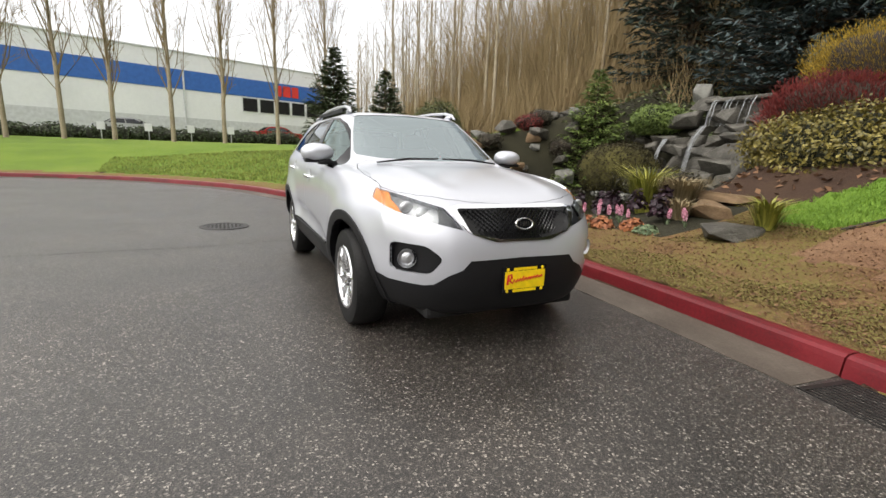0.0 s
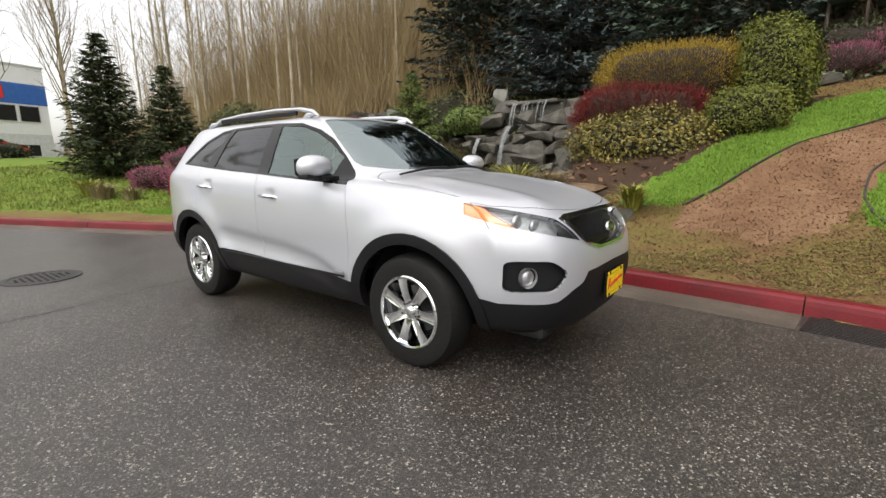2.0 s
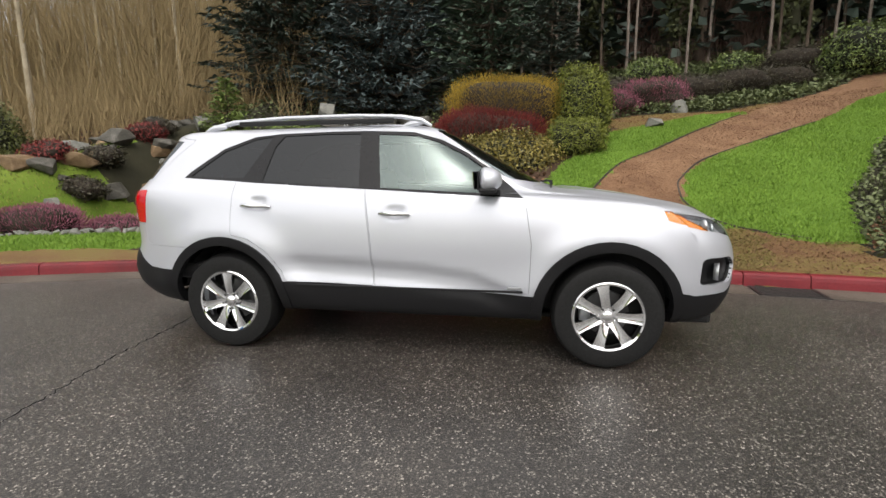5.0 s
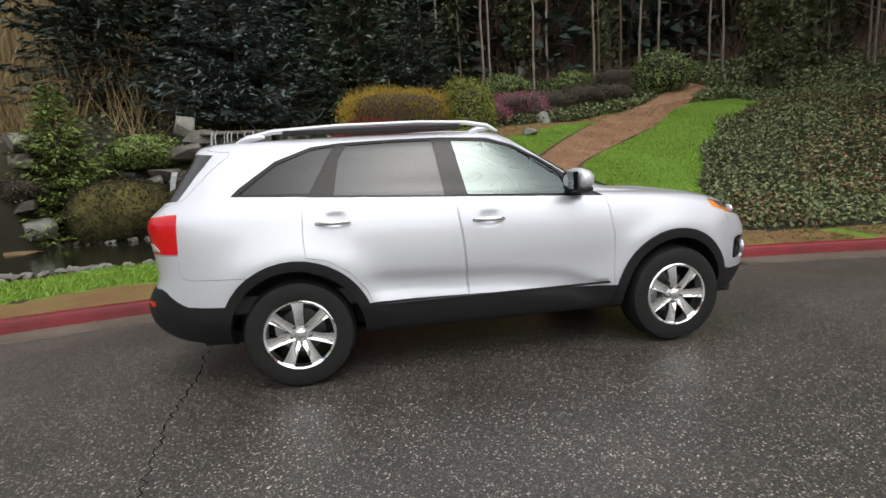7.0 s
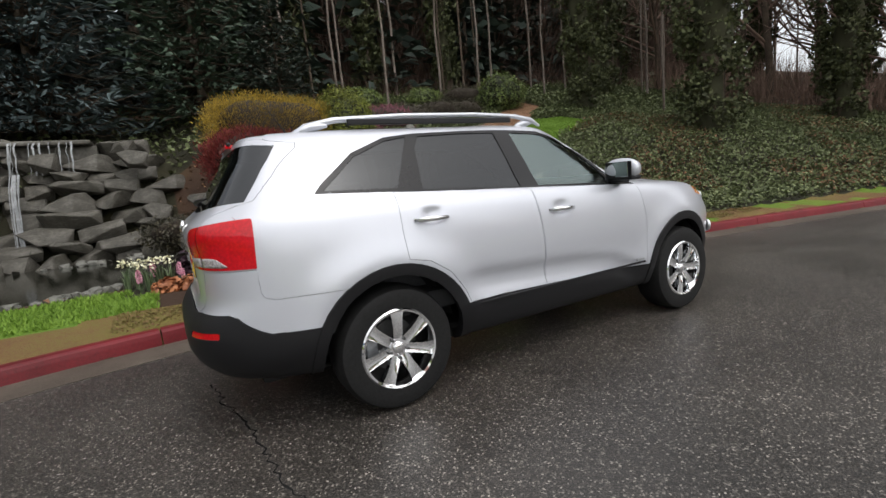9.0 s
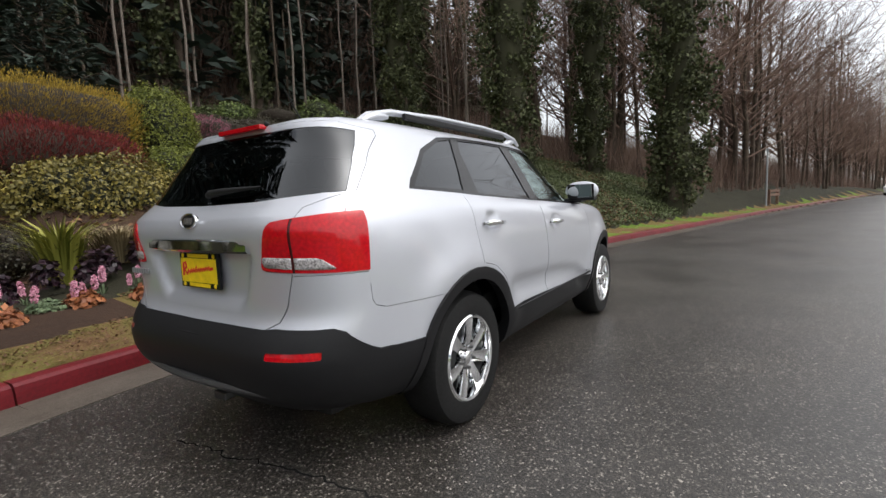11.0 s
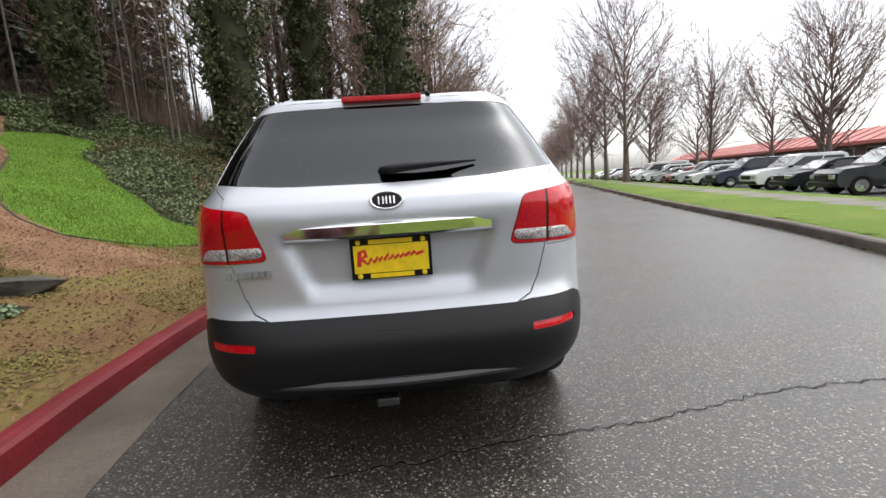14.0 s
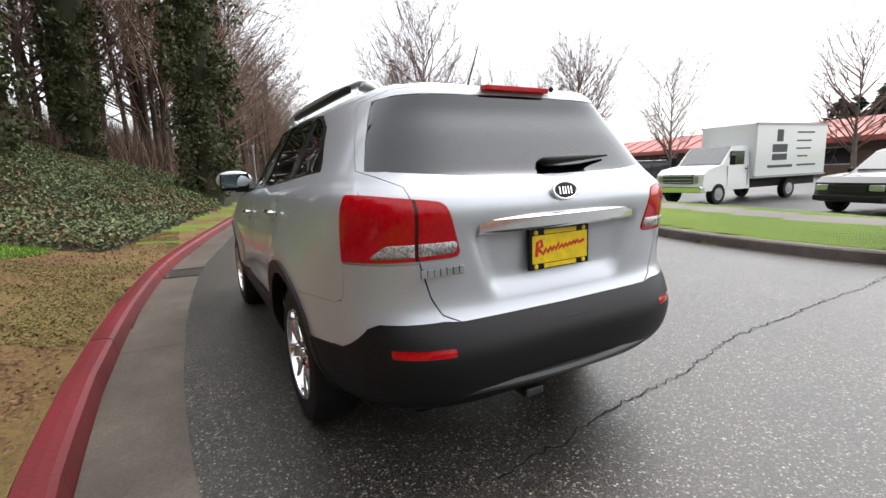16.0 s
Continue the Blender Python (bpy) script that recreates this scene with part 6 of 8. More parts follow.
def build_waterfall():
    rng = np.random.default_rng(77)
    fall = thing("waterfall", "rockery waterfall of stacked wet grey slabs", "waterfall")
    k = 0
    z = -0.1
    while z < 3.25:
        h = rng.uniform(0.2, 0.33)
        x = -9.0 + rng.uniform(0, 0.5)
        while x < -2.6:
            top = np.interp(x, [-9.2, -8, -7.2, -6.4, -3.4, -2.7, -2.3], [0.9, 1.7, 2.1, 3.3, 3.25, 2.6, 1.2])
            w = rng.uniform(0.34, 0.8)
            if z < top and not (-5.9 < x < -4.2 and 2.75 < z):
                y = 11.0 + 0.62 * z + rng.uniform(-0.22, 0.2) + 0.5 * abs(math.sin(x * 1.3)) * 0.5
                warm = (-8.4 < x < -6.6 and 1.9 < z < 2.4 and rng.uniform() < 0.7)
                put_rock(fall, ROCKS_WARM if warm else ROCKS, k, (x + w * 0.8, y + 0.2, z + h * 0.8), (w, rng.uniform(0.4, 0.6), h * 1.12), (rng.normal() * 5, rng.normal() * 5, rng.uniform(-14, 14)))
                k += 1
            x += w * rng.uniform(1.35, 1.75)
        z += h * 1.4
    put_rock(fall, ROCKS_PALE, 3, (-6.65, 13.5, 3.62), (0.4, 0.36, 0.38), (4, 6, 20))
    for x, y, zz, s in ((-3.2, 12.4, 3.1, 0.4), (-2.9, 12.0, 2.7, 0.45), (-7.3, 13.2, 2.6, 0.5), (-8.2, 12.6, 1.9, 0.45)):
        put_rock(fall, ROCKS, k, (x, y, zz), (s, s * 0.8, s * 0.6), (0, 5, 40 * k))
        k += 1
    def stream(x, y0, y1, z0, z1, width, n, name):
        for i in range(n):
            s = Soup()
            a = x + rng.uniform(-width / 2, width / 2)
            w = rng.uniform(0.008, 0.028)
            pts = []
            for u in np.linspace(0, 1, 7):
                yy, zz = y0 + (y1 - y0) * u**0.5 + rng.normal() * 0.008, z0 + (z1 - z0) * u
                c = a + rng.normal() * 0.012
                pts += [(c - w * (1 - 0.5 * u), yy, zz), (c + w * (1 - 0.5 * u), yy - 0.01, zz)]
            s.add(pts, [(2 * j, 2 * j + 1, 2 * j + 3, 2 * j + 2) for j in range(6)])
            s.part(name, FALL_MAT, fall, "thin white strands of falling water")
    stream(-5.05, 12.75, 12.35, 3.33, 2.42, 1.5, 13, "water_curtain_strand")
    stream(-5.48, 12.15, 11.25, 2.45, 0.12, 0.22, 9, "water_strand")
    stream(-6.58, 11.85, 11.2, 2.05, 0.12, 0.2, 8, "water_strand")
    lip = box(bmesh.new(), (-6.0, 12.7, 3.22), (-3.9, 13.6, 3.34), 0.04)
    part("lip_slab", lip, STONE, fall, "wet overhanging slab")
    back = box(bmesh.new(), (-6.1, 13.0, 1.4), (-3.8, 13.7, 3.22), 0.05)
    part("back_slab", back, STONE, fall)
    return fall


build_waterfall()
pond = from_arrays("pond_water", [(-11.5, 3.0, 0.12), (-2.2, 3.0, 0.12), (-2.2, 11.8, 0.12), (-11.5, 11.8, 0.12)], [(0, 1, 2, 3)], WATER_MAT)
tagged(pond, "dark still pond water below the waterfall", "pond", kind="structure")


def scatter_stones():
    rng = np.random.default_rng(78)
    bank = tagged(new("pebble_edge"), "row of pale rounded pebbles along the pond edge", "pebbles", kind="stuff")
    for i in range(150):
        x = rng.uniform(-9.0, -2.9)
        y = float(np.interp(x, NEAR[:, 0], NEAR[:, 1])) + rng.normal(2.62, 0.1)
        s = rng.uniform(0.045, 0.11)
        put_rock(bank, ROCKS_PALE, int(rng.integers(0, 9)), (x, y, land_at(x, y) + s * 0.3), (s, s * 0.8, s * 0.6), (rng.normal() * 10, rng.normal() * 10, rng.uniform(0, 360)))
    for i in range(46):
        x, y = rng.uniform(-9.2, -3.0), rng.uniform(10.2, 10.9)
        s = rng.uniform(0.06, 0.16)
        put_rock(bank, ROCKS_PALE if i % 3 else ROCKS, i, (x, y, max(0.12, land_at(x, y)) + s * 0.2), (s, s * 0.8, s * 0.6), (0, 10, rng.uniform(0, 360)))


scatter_stones()
for i, (x, y, sx, sy, sz, up, meshes, label) in enumerate((
        (-9.4, 9.0, 0.55, 0.4, 0.28, 0.15, ROCKS_WARM, "orange-brown boulder at the pond edge"),
        (-9.6, 10.2, 0.45, 0.4, 0.35, 0.2, ROCKS_PALE, "pale grey boulder above the pond"),
        (-10.4, 9.4, 0.5, 0.4, 0.35, 0.2, ROCKS, "grey boulder beside the pond"),
        (-11.2, 8.4, 0.6, 0.5, 0.3, 0.15, ROCKS, "grey boulder beside the pond"),
        (-10.8, 6.8, 0.5, 0.4, 0.25, 0.12, ROCKS_WARM, "brownish boulder beside the pond"),
        (-10.2, 11.2, 0.6, 0.5, 0.4, 0.2, ROCKS_PALE, "pale boulder on the slope"),
        (-11.6, 10.6, 0.55, 0.5, 0.4, 0.2, ROCKS, "grey boulder on the slope"),
        (-12.2, 9.2, 0.55, 0.5, 0.3, 0.2, ROCKS, "grey boulder on the slope"),
        (-9.0, 3.6, 0.45, 0.3, 0.2, 0.1, ROCKS, "dark stone before the heather"),
        (0.95, 4.15, 0.55, 0.3, 0.13, 0.05, ROCKS, "flat grey stone on the mossy strip"),
        (0.1, 4.9, 0.45, 0.35, 0.16, 0.06, ROCKS_WARM, "flat brownish stone in the flower bed"),
        (-0.2, 5.6, 0.7, 0.4, 0.1, 0.05, ROCKS_WARM, "flat reddish slab behind the flower bed"),
        (4.6, 10.6, 0.4, 0.3, 0.16, 0.05, ROCKS_PALE, "pale stone at the top of the lawn"),
        (5.6, 12.2, 0.35, 0.25, 0.28, 0.1, ROCKS_PALE, "upright pale stone under the hedge"),
        (3.2, 11.6, 0.45, 0.3, 0.2, 0.1, ROCKS_PALE, "pale stone beside the heather"),
        (-1.4, 8.4, 0.7, 0.5, 0.5, 0.2, ROCKS, "grey boulder beside the shrubs"),
        (-2.0, 9.6, 0.8, 0.6, 0.6, 0.3, ROCKS, "grey boulder beside the waterfall"),
        (-2.4, 10.6, 0.8, 0.6, 0.7, 0.3, ROCKS, "grey boulder beside the waterfall"))):
    ob = put_rock(None, meshes, i, lz(x, y, up), (sx, sy, sz), (4, -3, 50 * i))
    ob.name = "boulder"
    tagged(ob, label, "rock", "garden stones")
rng = np.random.default_rng(79)
for i in range(60):
    x, y = rng.uniform(-13.2, -8.6), rng.uniform(5.4, 12.2)
    k = rng.uniform(0.16, 0.46)
    ob = put_rock(None, (ROCKS, ROCKS, ROCKS_PALE, ROCKS_WARM)[i % 4], i, lz(x, y, k * 0.12), (k, k * 0.8, k * 0.6), (rng.normal() * 8, rng.normal() * 8, rng.uniform(0, 360)))
    ob.name = "boulder"
    tagged(ob, "weathered rock set into the planted slope", "rock", "garden stones")
for i in range(12):
    x, y = rng.uniform(-13, -8.8), rng.uniform(6, 12.5)
    shrub("shrub", "low bronze and green plant among the rocks", "shrub", lz(x, y, 0.15), (0.55, 0.5, 0.35), (DARK_SHRUB, GREEN_LEAF, DARK_SHRUB, RED_LEAF)[i % 4], CORE_BROWN, 1500, (0.07, 0.035), 0, 2.2, 0.2, 900 + i, 0.7, group="plants among the rocks")
moss = finish("boulder", blob((1.3, 0.85, 1.3), 91, 2.3, 0.34), MOSSY_ROCK, smooth=True)
moss.matrix_world = pose(-7.8, 11.1, 0.6, 0, 0, 10)
_g = np.random.default_rng(92)
_d = sphere_points(9000, _g)
_r = (np.abs(_d) ** 2.3).sum(-1) ** (-1 / 2.3) * (1 + 0.34 * lump(_d * 2.2, 91))
_s = Soup()
leaves(_s, _d * _r[:, None] * np.array([1.3, 0.85, 1.3]) * _g.uniform(0.97, 1.06, (9000, 1)), _d, 0.09, 0.045, 0.8, _g)
# Olive moss, its colour darkened by the shade of the recess.
_s.part("moss_growth", leafy("shaded_olive_moss", (0.008, 0.008, 0.003), (0.045, 0.036, 0.011), 0.9), moss)
tagged(moss, "large moss-grown boulder beside the waterfall", "rock", "garden stones")

# ---- flower bed, tufts and ground cover ----
def tuft(at, n, h, spread, width, mat, label, seed, lean=0.6):
    s = Soup()
    blades(s, (0, 0, 0), n, h, spread, width, np.random.default_rng(seed), lean)
    ob = new("grass_tuft", s.mesh("grass_tuft", mat))
    ob.location = at
    return tagged(ob, label, "grass tuft", "grass tufts")


tuft(lz(1.1, 4.6), 170, 0.52, 0.10, 0.03, LIME_BLADE, "spiky yellow-green tuft on the mossy ground", 1, 0.9)
tuft(lz(-0.6, 5.1), 700, 0.62, 0.22, 0.014, STRAW, "arching straw-coloured grass tuft", 2, 0.95)
tuft(lz(-1.25, 5.1), 260, 1.0, 0.16, 0.032, LIME_BLADE, "tall lime-striped sword-leaved clump", 3, 0.7)
tuft(lz(-0.1, 4.5), 200, 0.4, 0.12, 0.016, STRAW, "small tuft of straw-coloured grass", 4, 0.9)
tuft(lz(-11.4, 1.2), 300, 0.5, 0.25, 0.02, STRAW, "pale dry grass tuft on the verge", 5, 0.9)
tuft(lz(-12.3, 1.2), 300, 0.55, 0.25, 0.02, LIME_BLADE, "yellowish grass tuft on the verge", 6, 0.9)
tuft(lz(-10.6, 1.6), 220, 0.4, 0.22, 0.02, STRAW, "pale dry grass tuft on the verge", 7, 0.9)


def hyacinth(seed):
    """A pink flower spike over a fan of leaves."""
    rng = np.random.default_rng(seed)
    ob = thing("hyacinth", "pink hyacinth spike in the flower bed", "flower", group="hyacinths")
    s = Soup()
    n = 150
    z = rng.uniform(0.16, 0.36, n)
    a = rng.uniform(0, 6.28, n)
    r = 0.04 * np.interp(z, [0.16, 0.22, 0.32, 0.36], [0.7, 1, 0.8, 0.3])
    out = np.stack([np.cos(a), np.sin(a), 0.2 + 0 * a], -1)
    leaves(s, out * r[:, None] + np.stack([0 * z, 0 * z, z], -1), out, 0.034, 0.02, 0.7, rng)
    s.part("flower_spike", PINK, ob)
    g = Soup()
    blades(g, (0, 0, 0), 10, 0.2, 0.02, 0.018, rng, 0.8)
    g.part("leaf_fan", SAGE_LEAF, ob)
    return ob


rng = np.random.default_rng(5)
first = [hyacinth(300 + i) for i in range(3)]
beds = [(-2.75 + 0.155 * i + rng.normal() * 0.06, 3.9 + rng.normal() * 0.18) for i in range(16)] + [(0.1, 4.35), (0.25, 4.2), (-0.2, 4.4), (-0.05, 4.2)]
for i, (x, y) in enumerate(beds):
    m = pose(*lz(x, y, -0.02), rng.normal() * 5, rng.normal() * 5, rng.uniform(0, 360)) @ Matrix.Scale(rng.uniform(0.75, 1.0), 4)
    if i < 3:
        first[i].matrix_world = m
    else:
        copy_thing(first[i % 3], m)


def bed_plant(name, label, at, r, h, mat, n, leaf, seed):
    rng = np.random.default_rng(seed)
    d = sphere_points(n, rng)
    d[:, 2] = np.abs(d[:, 2])
    p = d * np.array([r, r, h]) * (0.55 + 0.45 * rng.uniform(size=n))[:, None]
    s = Soup()
    leaves(s, p, d + np.array([0, 0, 0.6]), leaf, leaf * 0.8, 0.5, rng)
    ob = new(name, s.mesh(name, mat))
    ob.location = at
    return tagged(ob, label, "plant", "bedding plants")


for i in range(9):
    x, y = -2.5 + 0.33 * i + rng.normal() * 0.1, 3.62 + rng.normal() * 0.12
    if i % 3 == 2:
        bed_plant("sage_plant", "low grey-green leafy bedding plant", lz(x, y), 0.2, 0.12, SAGE_LEAF, 260, 0.05, 400 + i)
    else:
        bed_plant("heuchera", "low heuchera with copper-coloured leaves", lz(x, y), 0.2, 0.17, ORANGE_LEAF, 260, 0.075, 400 + i)
for i in range(8):
    x, y = -2.7 + 0.35 * i + rng.normal() * 0.08, 4.45 + rng.normal() * 0.15
    bed_plant("kale_plant", "upright leafy plant with plum-black leaves", lz(x, y, 0.1), 0.17, 0.36, PLUM_LEAF, 150, 0.085, 420 + i)
for i in range(5):
    x, y = -2.95 + 0.12 * i, 3.8 + rng.normal() * 0.1
    s = Soup()
    g = np.random.default_rng(440 + i)
    blades(s, (0, 0, 0), 26, 0.34, 0.05, 0.016, g, 0.4)
    ob = thing("daffodil", "clump of cream-white daffodils in bloom", "flower", lz(x, y), group="daffodils")
    s.part("leaf_fan", SAGE_LEAF, ob)
    f = Soup()
    leaves(f, np.stack([g.normal(size=40) * 0.05, g.normal(size=40) * 0.05, g.uniform(0.3, 0.4, 40)], -1), np.array([0, 0, 1.0]) + 0 * np.zeros((40, 3)), 0.04, 0.03, 0.9, g)
    f.part("blossom", WHITE_PETAL, ob)


def strew(name, label, category, count, place, mat, size, lift, seed, spread=0.5, wide=0.75):
    """Many small leaves laid over the ground where place() allows."""
    rng = np.random.default_rng(seed)
    got = []
    n = 0
    while n < count:
        xy = place(rng, 20000)
        got.append(xy)
        n += len(xy)
    xy = np.concatenate(got)[:count]
    z = land(xy[:, 0], xy[:, 1]) + rng.uniform(0, lift, len(xy)) + 0.012
    s = Soup()
    leaves(s, np.stack([xy[:, 0], xy[:, 1], z], -1), np.array([0, 0, 1.0]) + np.zeros((len(xy), 3)), size, size * wide, spread, rng)
    ob = new(name, s.mesh(name, mat))
    return tagged(ob, label, category, kind="stuff")


def on_cover(kinds, lo, hi, keep=None):
    def place(rng, n):
        xy = rng.uniform(lo, hi, (n, 2))
        ok = np.isin(cover(xy[:, 0], xy[:, 1]), kinds)
        if keep is not None:
            ok &= keep(xy)
        return xy[ok & (beyond(xy, NEAR, 1) > 0.17)]
    return place


strew("ivy_cover", "dense glossy ivy covering the bank", "ivy", 80000, on_cover([4], (4.9, 0), (24, 14), lambda p: p[:, 0] > 1), IVY_BANK, 0.08, 0.2, 501, 0.7)
strew("leaf_litter", "brown leaves caught among the ivy", "leaf litter", 11000, on_cover([4], (4.9, 0), (24, 10), lambda p: lump(np.c_[p * 0.9, 0 * p[:, :1]], 79) > 0.1), LITTER, 0.07, 0.22, 506, 0.6)
strew("ivy_cover", "ivy and low plants under the trees", "ivy", 20000, on_cover([5, 4], (-13, 12.5), (40, 26)), IVY_BANK, 0.17, 0.3, 502, 0.5)
strew("ivy_cover", "ivy and low evergreens on the slope above the lawn", "ivy", 45000, on_cover([4, 5], (2.5, 11.5), (24, 20)), IVY_BANK, 0.12, 0.28, 507, 0.6)
strew("leaf_litter", "fallen brown leaves on the mossy strip and path", "leaf litter", 22000, on_cover([2, 3], (-3, 1.5), (12, 13)), LITTER, 0.03, 0.008, 503, 0.35)
MOSS_TUFT = leafy("yellow_green_moss", (0.12, 0.1, 0.028), (0.21, 0.18, 0.055), 0.9)
def lawn_edging(line):
    """A low dark edging set along the rim of the grass."""
    p = smooth_line(line, 0.15)
    n = np.gradient(p, axis=0)
    n = np.stack([-n[:, 1], n[:, 0]], -1) / np.hypot(n[:, 0], n[:, 1])[:, None]
    rows = []
    for off, up in ((-0.02, -0.08), (-0.015, 0.022), (0.015, 0.022), (0.02, -0.08)):
        q = p + n * off
        rows.append(np.c_[q, land(p[:, 0], p[:, 1]) + up])
    v = np.stack(rows, 1).reshape(-1, 3)
    f = [(4 * i + k, 4 * i + (k + 1) % 4, 4 * i + 4 + (k + 1) % 4, 4 * i + 4 + k) for i in range(len(p) - 1) for k in range(4)]
    f += [(0, 1, 2, 3), (4 * len(p) - 1, 4 * len(p) - 2, 4 * len(p) - 3, 4 * len(p) - 4)]
    ob = from_arrays("lawn_edging", v, f, plain("dark_edging_board", (0.035, 0.026, 0.02), 0.8, grain=0.3, scale=20))
    return tagged(ob, "low dark edging between lawn and bark path", "edging", kind="structure")


lawn_edging([(1.75, 4.95), (2.1, 5.9), (2.93, 7.3), (4.09, 8.4), (5.48, 9.8), (7.0, 11.15)])
lawn_edging([(4.9, 3.4), (4.42, 3.88), (4.02, 4.4), (3.86, 5.3), (3.92, 6.15), (4.12, 6.6), (4.9, 7.5), (6.52, 8.6), (8.2, 9.7)])
strew("moss", "yellow-green moss in patches on the bark ground", "moss", 30000, on_cover([2], (-3, 1.5), (8, 6), lambda p: lump(np.c_[p * 2.0, 0 * p[:, :1]], 77) + 0.6 * lump(np.c_[p * 6, 0 * p[:, :1]], 78) > 0.05), MOSS_TUFT, 0.02, 0.006, 505, 0.35)

strew("leaf_litter", "brown leaves scattered under the woods", "leaf litter", 14000, on_cover([5], (-22, 4), (34, 26)), LITTER, 0.12, 0.05, 504, 0.5)


def lawn_blades(count, lo, hi, seed, h, kinds=(0,), mat=None, w=0.012):
    rng = np.random.default_rng(seed)
    place = on_cover(list(kinds), lo, hi)
    got, n = [], 0
    while n < count:
        xy = place(rng, 40000)
        got.append(xy)
        n += len(xy)
    xy = np.concatenate(got)[:count]
    b = np.stack([xy[:, 0], xy[:, 1], land(xy[:, 0], xy[:, 1]) - 0.005], -1)
    a = rng.uniform(0, 6.28, count)
    side = np.stack([np.cos(a), np.sin(a), 0 * a], -1) * w
    tip = b + np.stack([rng.normal(size=count) * 0.02, rng.normal(size=count) * 0.02, h * rng.uniform(0.5, 1.3, count)], -1)
    s = Soup()
    s.add(np.stack([b - side, b + side, tip], 1).reshape(-1, 3), np.arange(3 * count).reshape(-1, 3))
    ob = new("lawn_grass", s.mesh("lawn_grass", mat or GRASS_BLADE))
    return tagged(ob, "short bright green mown grass blades", "grass", kind="stuff")


lawn_blades(70000, (-12.5, 1), (14, 13.5), 510, 0.05)
lawn_blades(30000, (-20, -6), (-8, 9), 511, 0.07, (1,), leafy("verge_blades", (0.05, 0.09, 0.012), (0.26, 0.28, 0.06), 0.7), 0.02)

# ---- woods ----
def kinds_of(seed, n, fine=0.075, **k):
    rng = np.random.default_rng(seed)
    return [bare_tree_arrays(rng, 1.0, fine=fine, **k) for _ in range(n)]


BRUSH_TWIG = patchy("olive_tan_brush", [(0.2, (0.13, 0.092, 0.045)), (0.6, (0.26, 0.195, 0.1)), (0.9, (0.38, 0.3, 0.175))], 0.3, 6, 0.9, 0.3, 0.01)
ALDER = kinds_of(101, 5, 0.14, trunk_r=0.0078, spread=0.2, limbs=22, twigs=6, start=0.25, rise=1.5, crook=0.02, thin=0.6, fork=0)
SLIM = kinds_of(102, 4, trunk_r=0.0045, spread=0.14, limbs=14, twigs=3, start=0.45, rise=1.5, crook=0.03, fork=1)
BROAD = kinds_of(103, 4, 0.13, trunk_r=0.011, spread=0.5, limbs=24, twigs=6, start=0.12, rise=0.75, crook=0.06, fork=2)
spots = []
rng = np.random.default_rng(21)
while len(spots) < 250:
    x, y = rng.uniform(-75, -9), rng.uniform(7, 62)
    if not (x > -15 and y < 23) and (y > 12 or x < -17) and (y - 7) > 0.10 * (-x - 20):
        spots.append((x, y, rng.uniform(11, 16), rng.integers(0, 5)))
stand_of_trees("bare_woods", "hillside of pale leafless alder trees", spots, ALDER, (PALE_BARK, BRUSH_TWIG))
spots = []
while len(spots) < 95:
    x, y = rng.uniform(-6, 48), rng.uniform(17, 50)
    if y < 23 and x < 4:
        continue
    spots.append((x, y, rng.uniform(13, 19), rng.integers(0, 4)))
while len(spots) < 135:
    x, y = rng.uniform(20, 60), rng.uniform(12, 40)
    spots.append((x, y, rng.uniform(13, 18), rng.integers(0, 4)))
stand_of_trees("dark_woods", "dim wood of slim leafless trunks", spots, SLIM, (BARK, TWIG))
spots = [(x, y, h, i) for i, (x, y, h) in enumerate(((0.6, 18.6, 15), (2.2, 17.6, 14), (3.1, 19.0, 16), (5.2, 18.2, 15), (5.7, 18.5, 14), (7.4, 17.4, 15), (9.0, 19.5, 16), (10.6, 17.8, 15), (12.6, 17.0, 15), (14.6, 18.6, 16), (16.2, 16.2, 14), (17.4, 18.4, 15), (19.0, 17.2, 14), (21.5, 13.6, 15), (22.3, 14.6, 14), (24.0, 12.2, 14), (18.2, 10.4, 13), (16.9, 9.6, 12)))]
stand_of_trees("pale_trunks", "slim greyish birch-like trunks at the edge of the wood", spots, SLIM, (MAPLE_BARK, TWIG))
spots = []
while len(spots) < 118:
    x = 25 + 190 * rng.uniform() ** 1.7 if len(spots) < 90 else rng.uniform(27, 48)
    edge = np.interp(x, NEAR[:, 0], NEAR[:, 1])
    y = edge + (3.5 if x > 34 else 5) + 16 * rng.uniform() ** 1.5 * (1 if x < 90 else 0.6)
    if len(spots) >= 104:
        x = rng.uniform(27, 90)
        y = np.interp(x, NEAR[:, 0], NEAR[:, 1]) + rng.uniform(2.5, 6)
    spots.append((x, y, (18 if x < 48 else 15.5) * rng.uniform(0.75, 1.05), rng.integers(0, 4)))
for i in range(46):
    x = 62 + 4.6 * i + rng.uniform(-2, 2)
    spots.append((x, np.interp(x, NEAR[:, 0], NEAR[:, 1]) + rng.uniform(2.8, 7), rng.uniform(16.5, 20.5), i))
stand_of_trees("roadside_woods", "reddish-brown leafless thicket along the road", spots, BROAD, (BARK, TWIG))


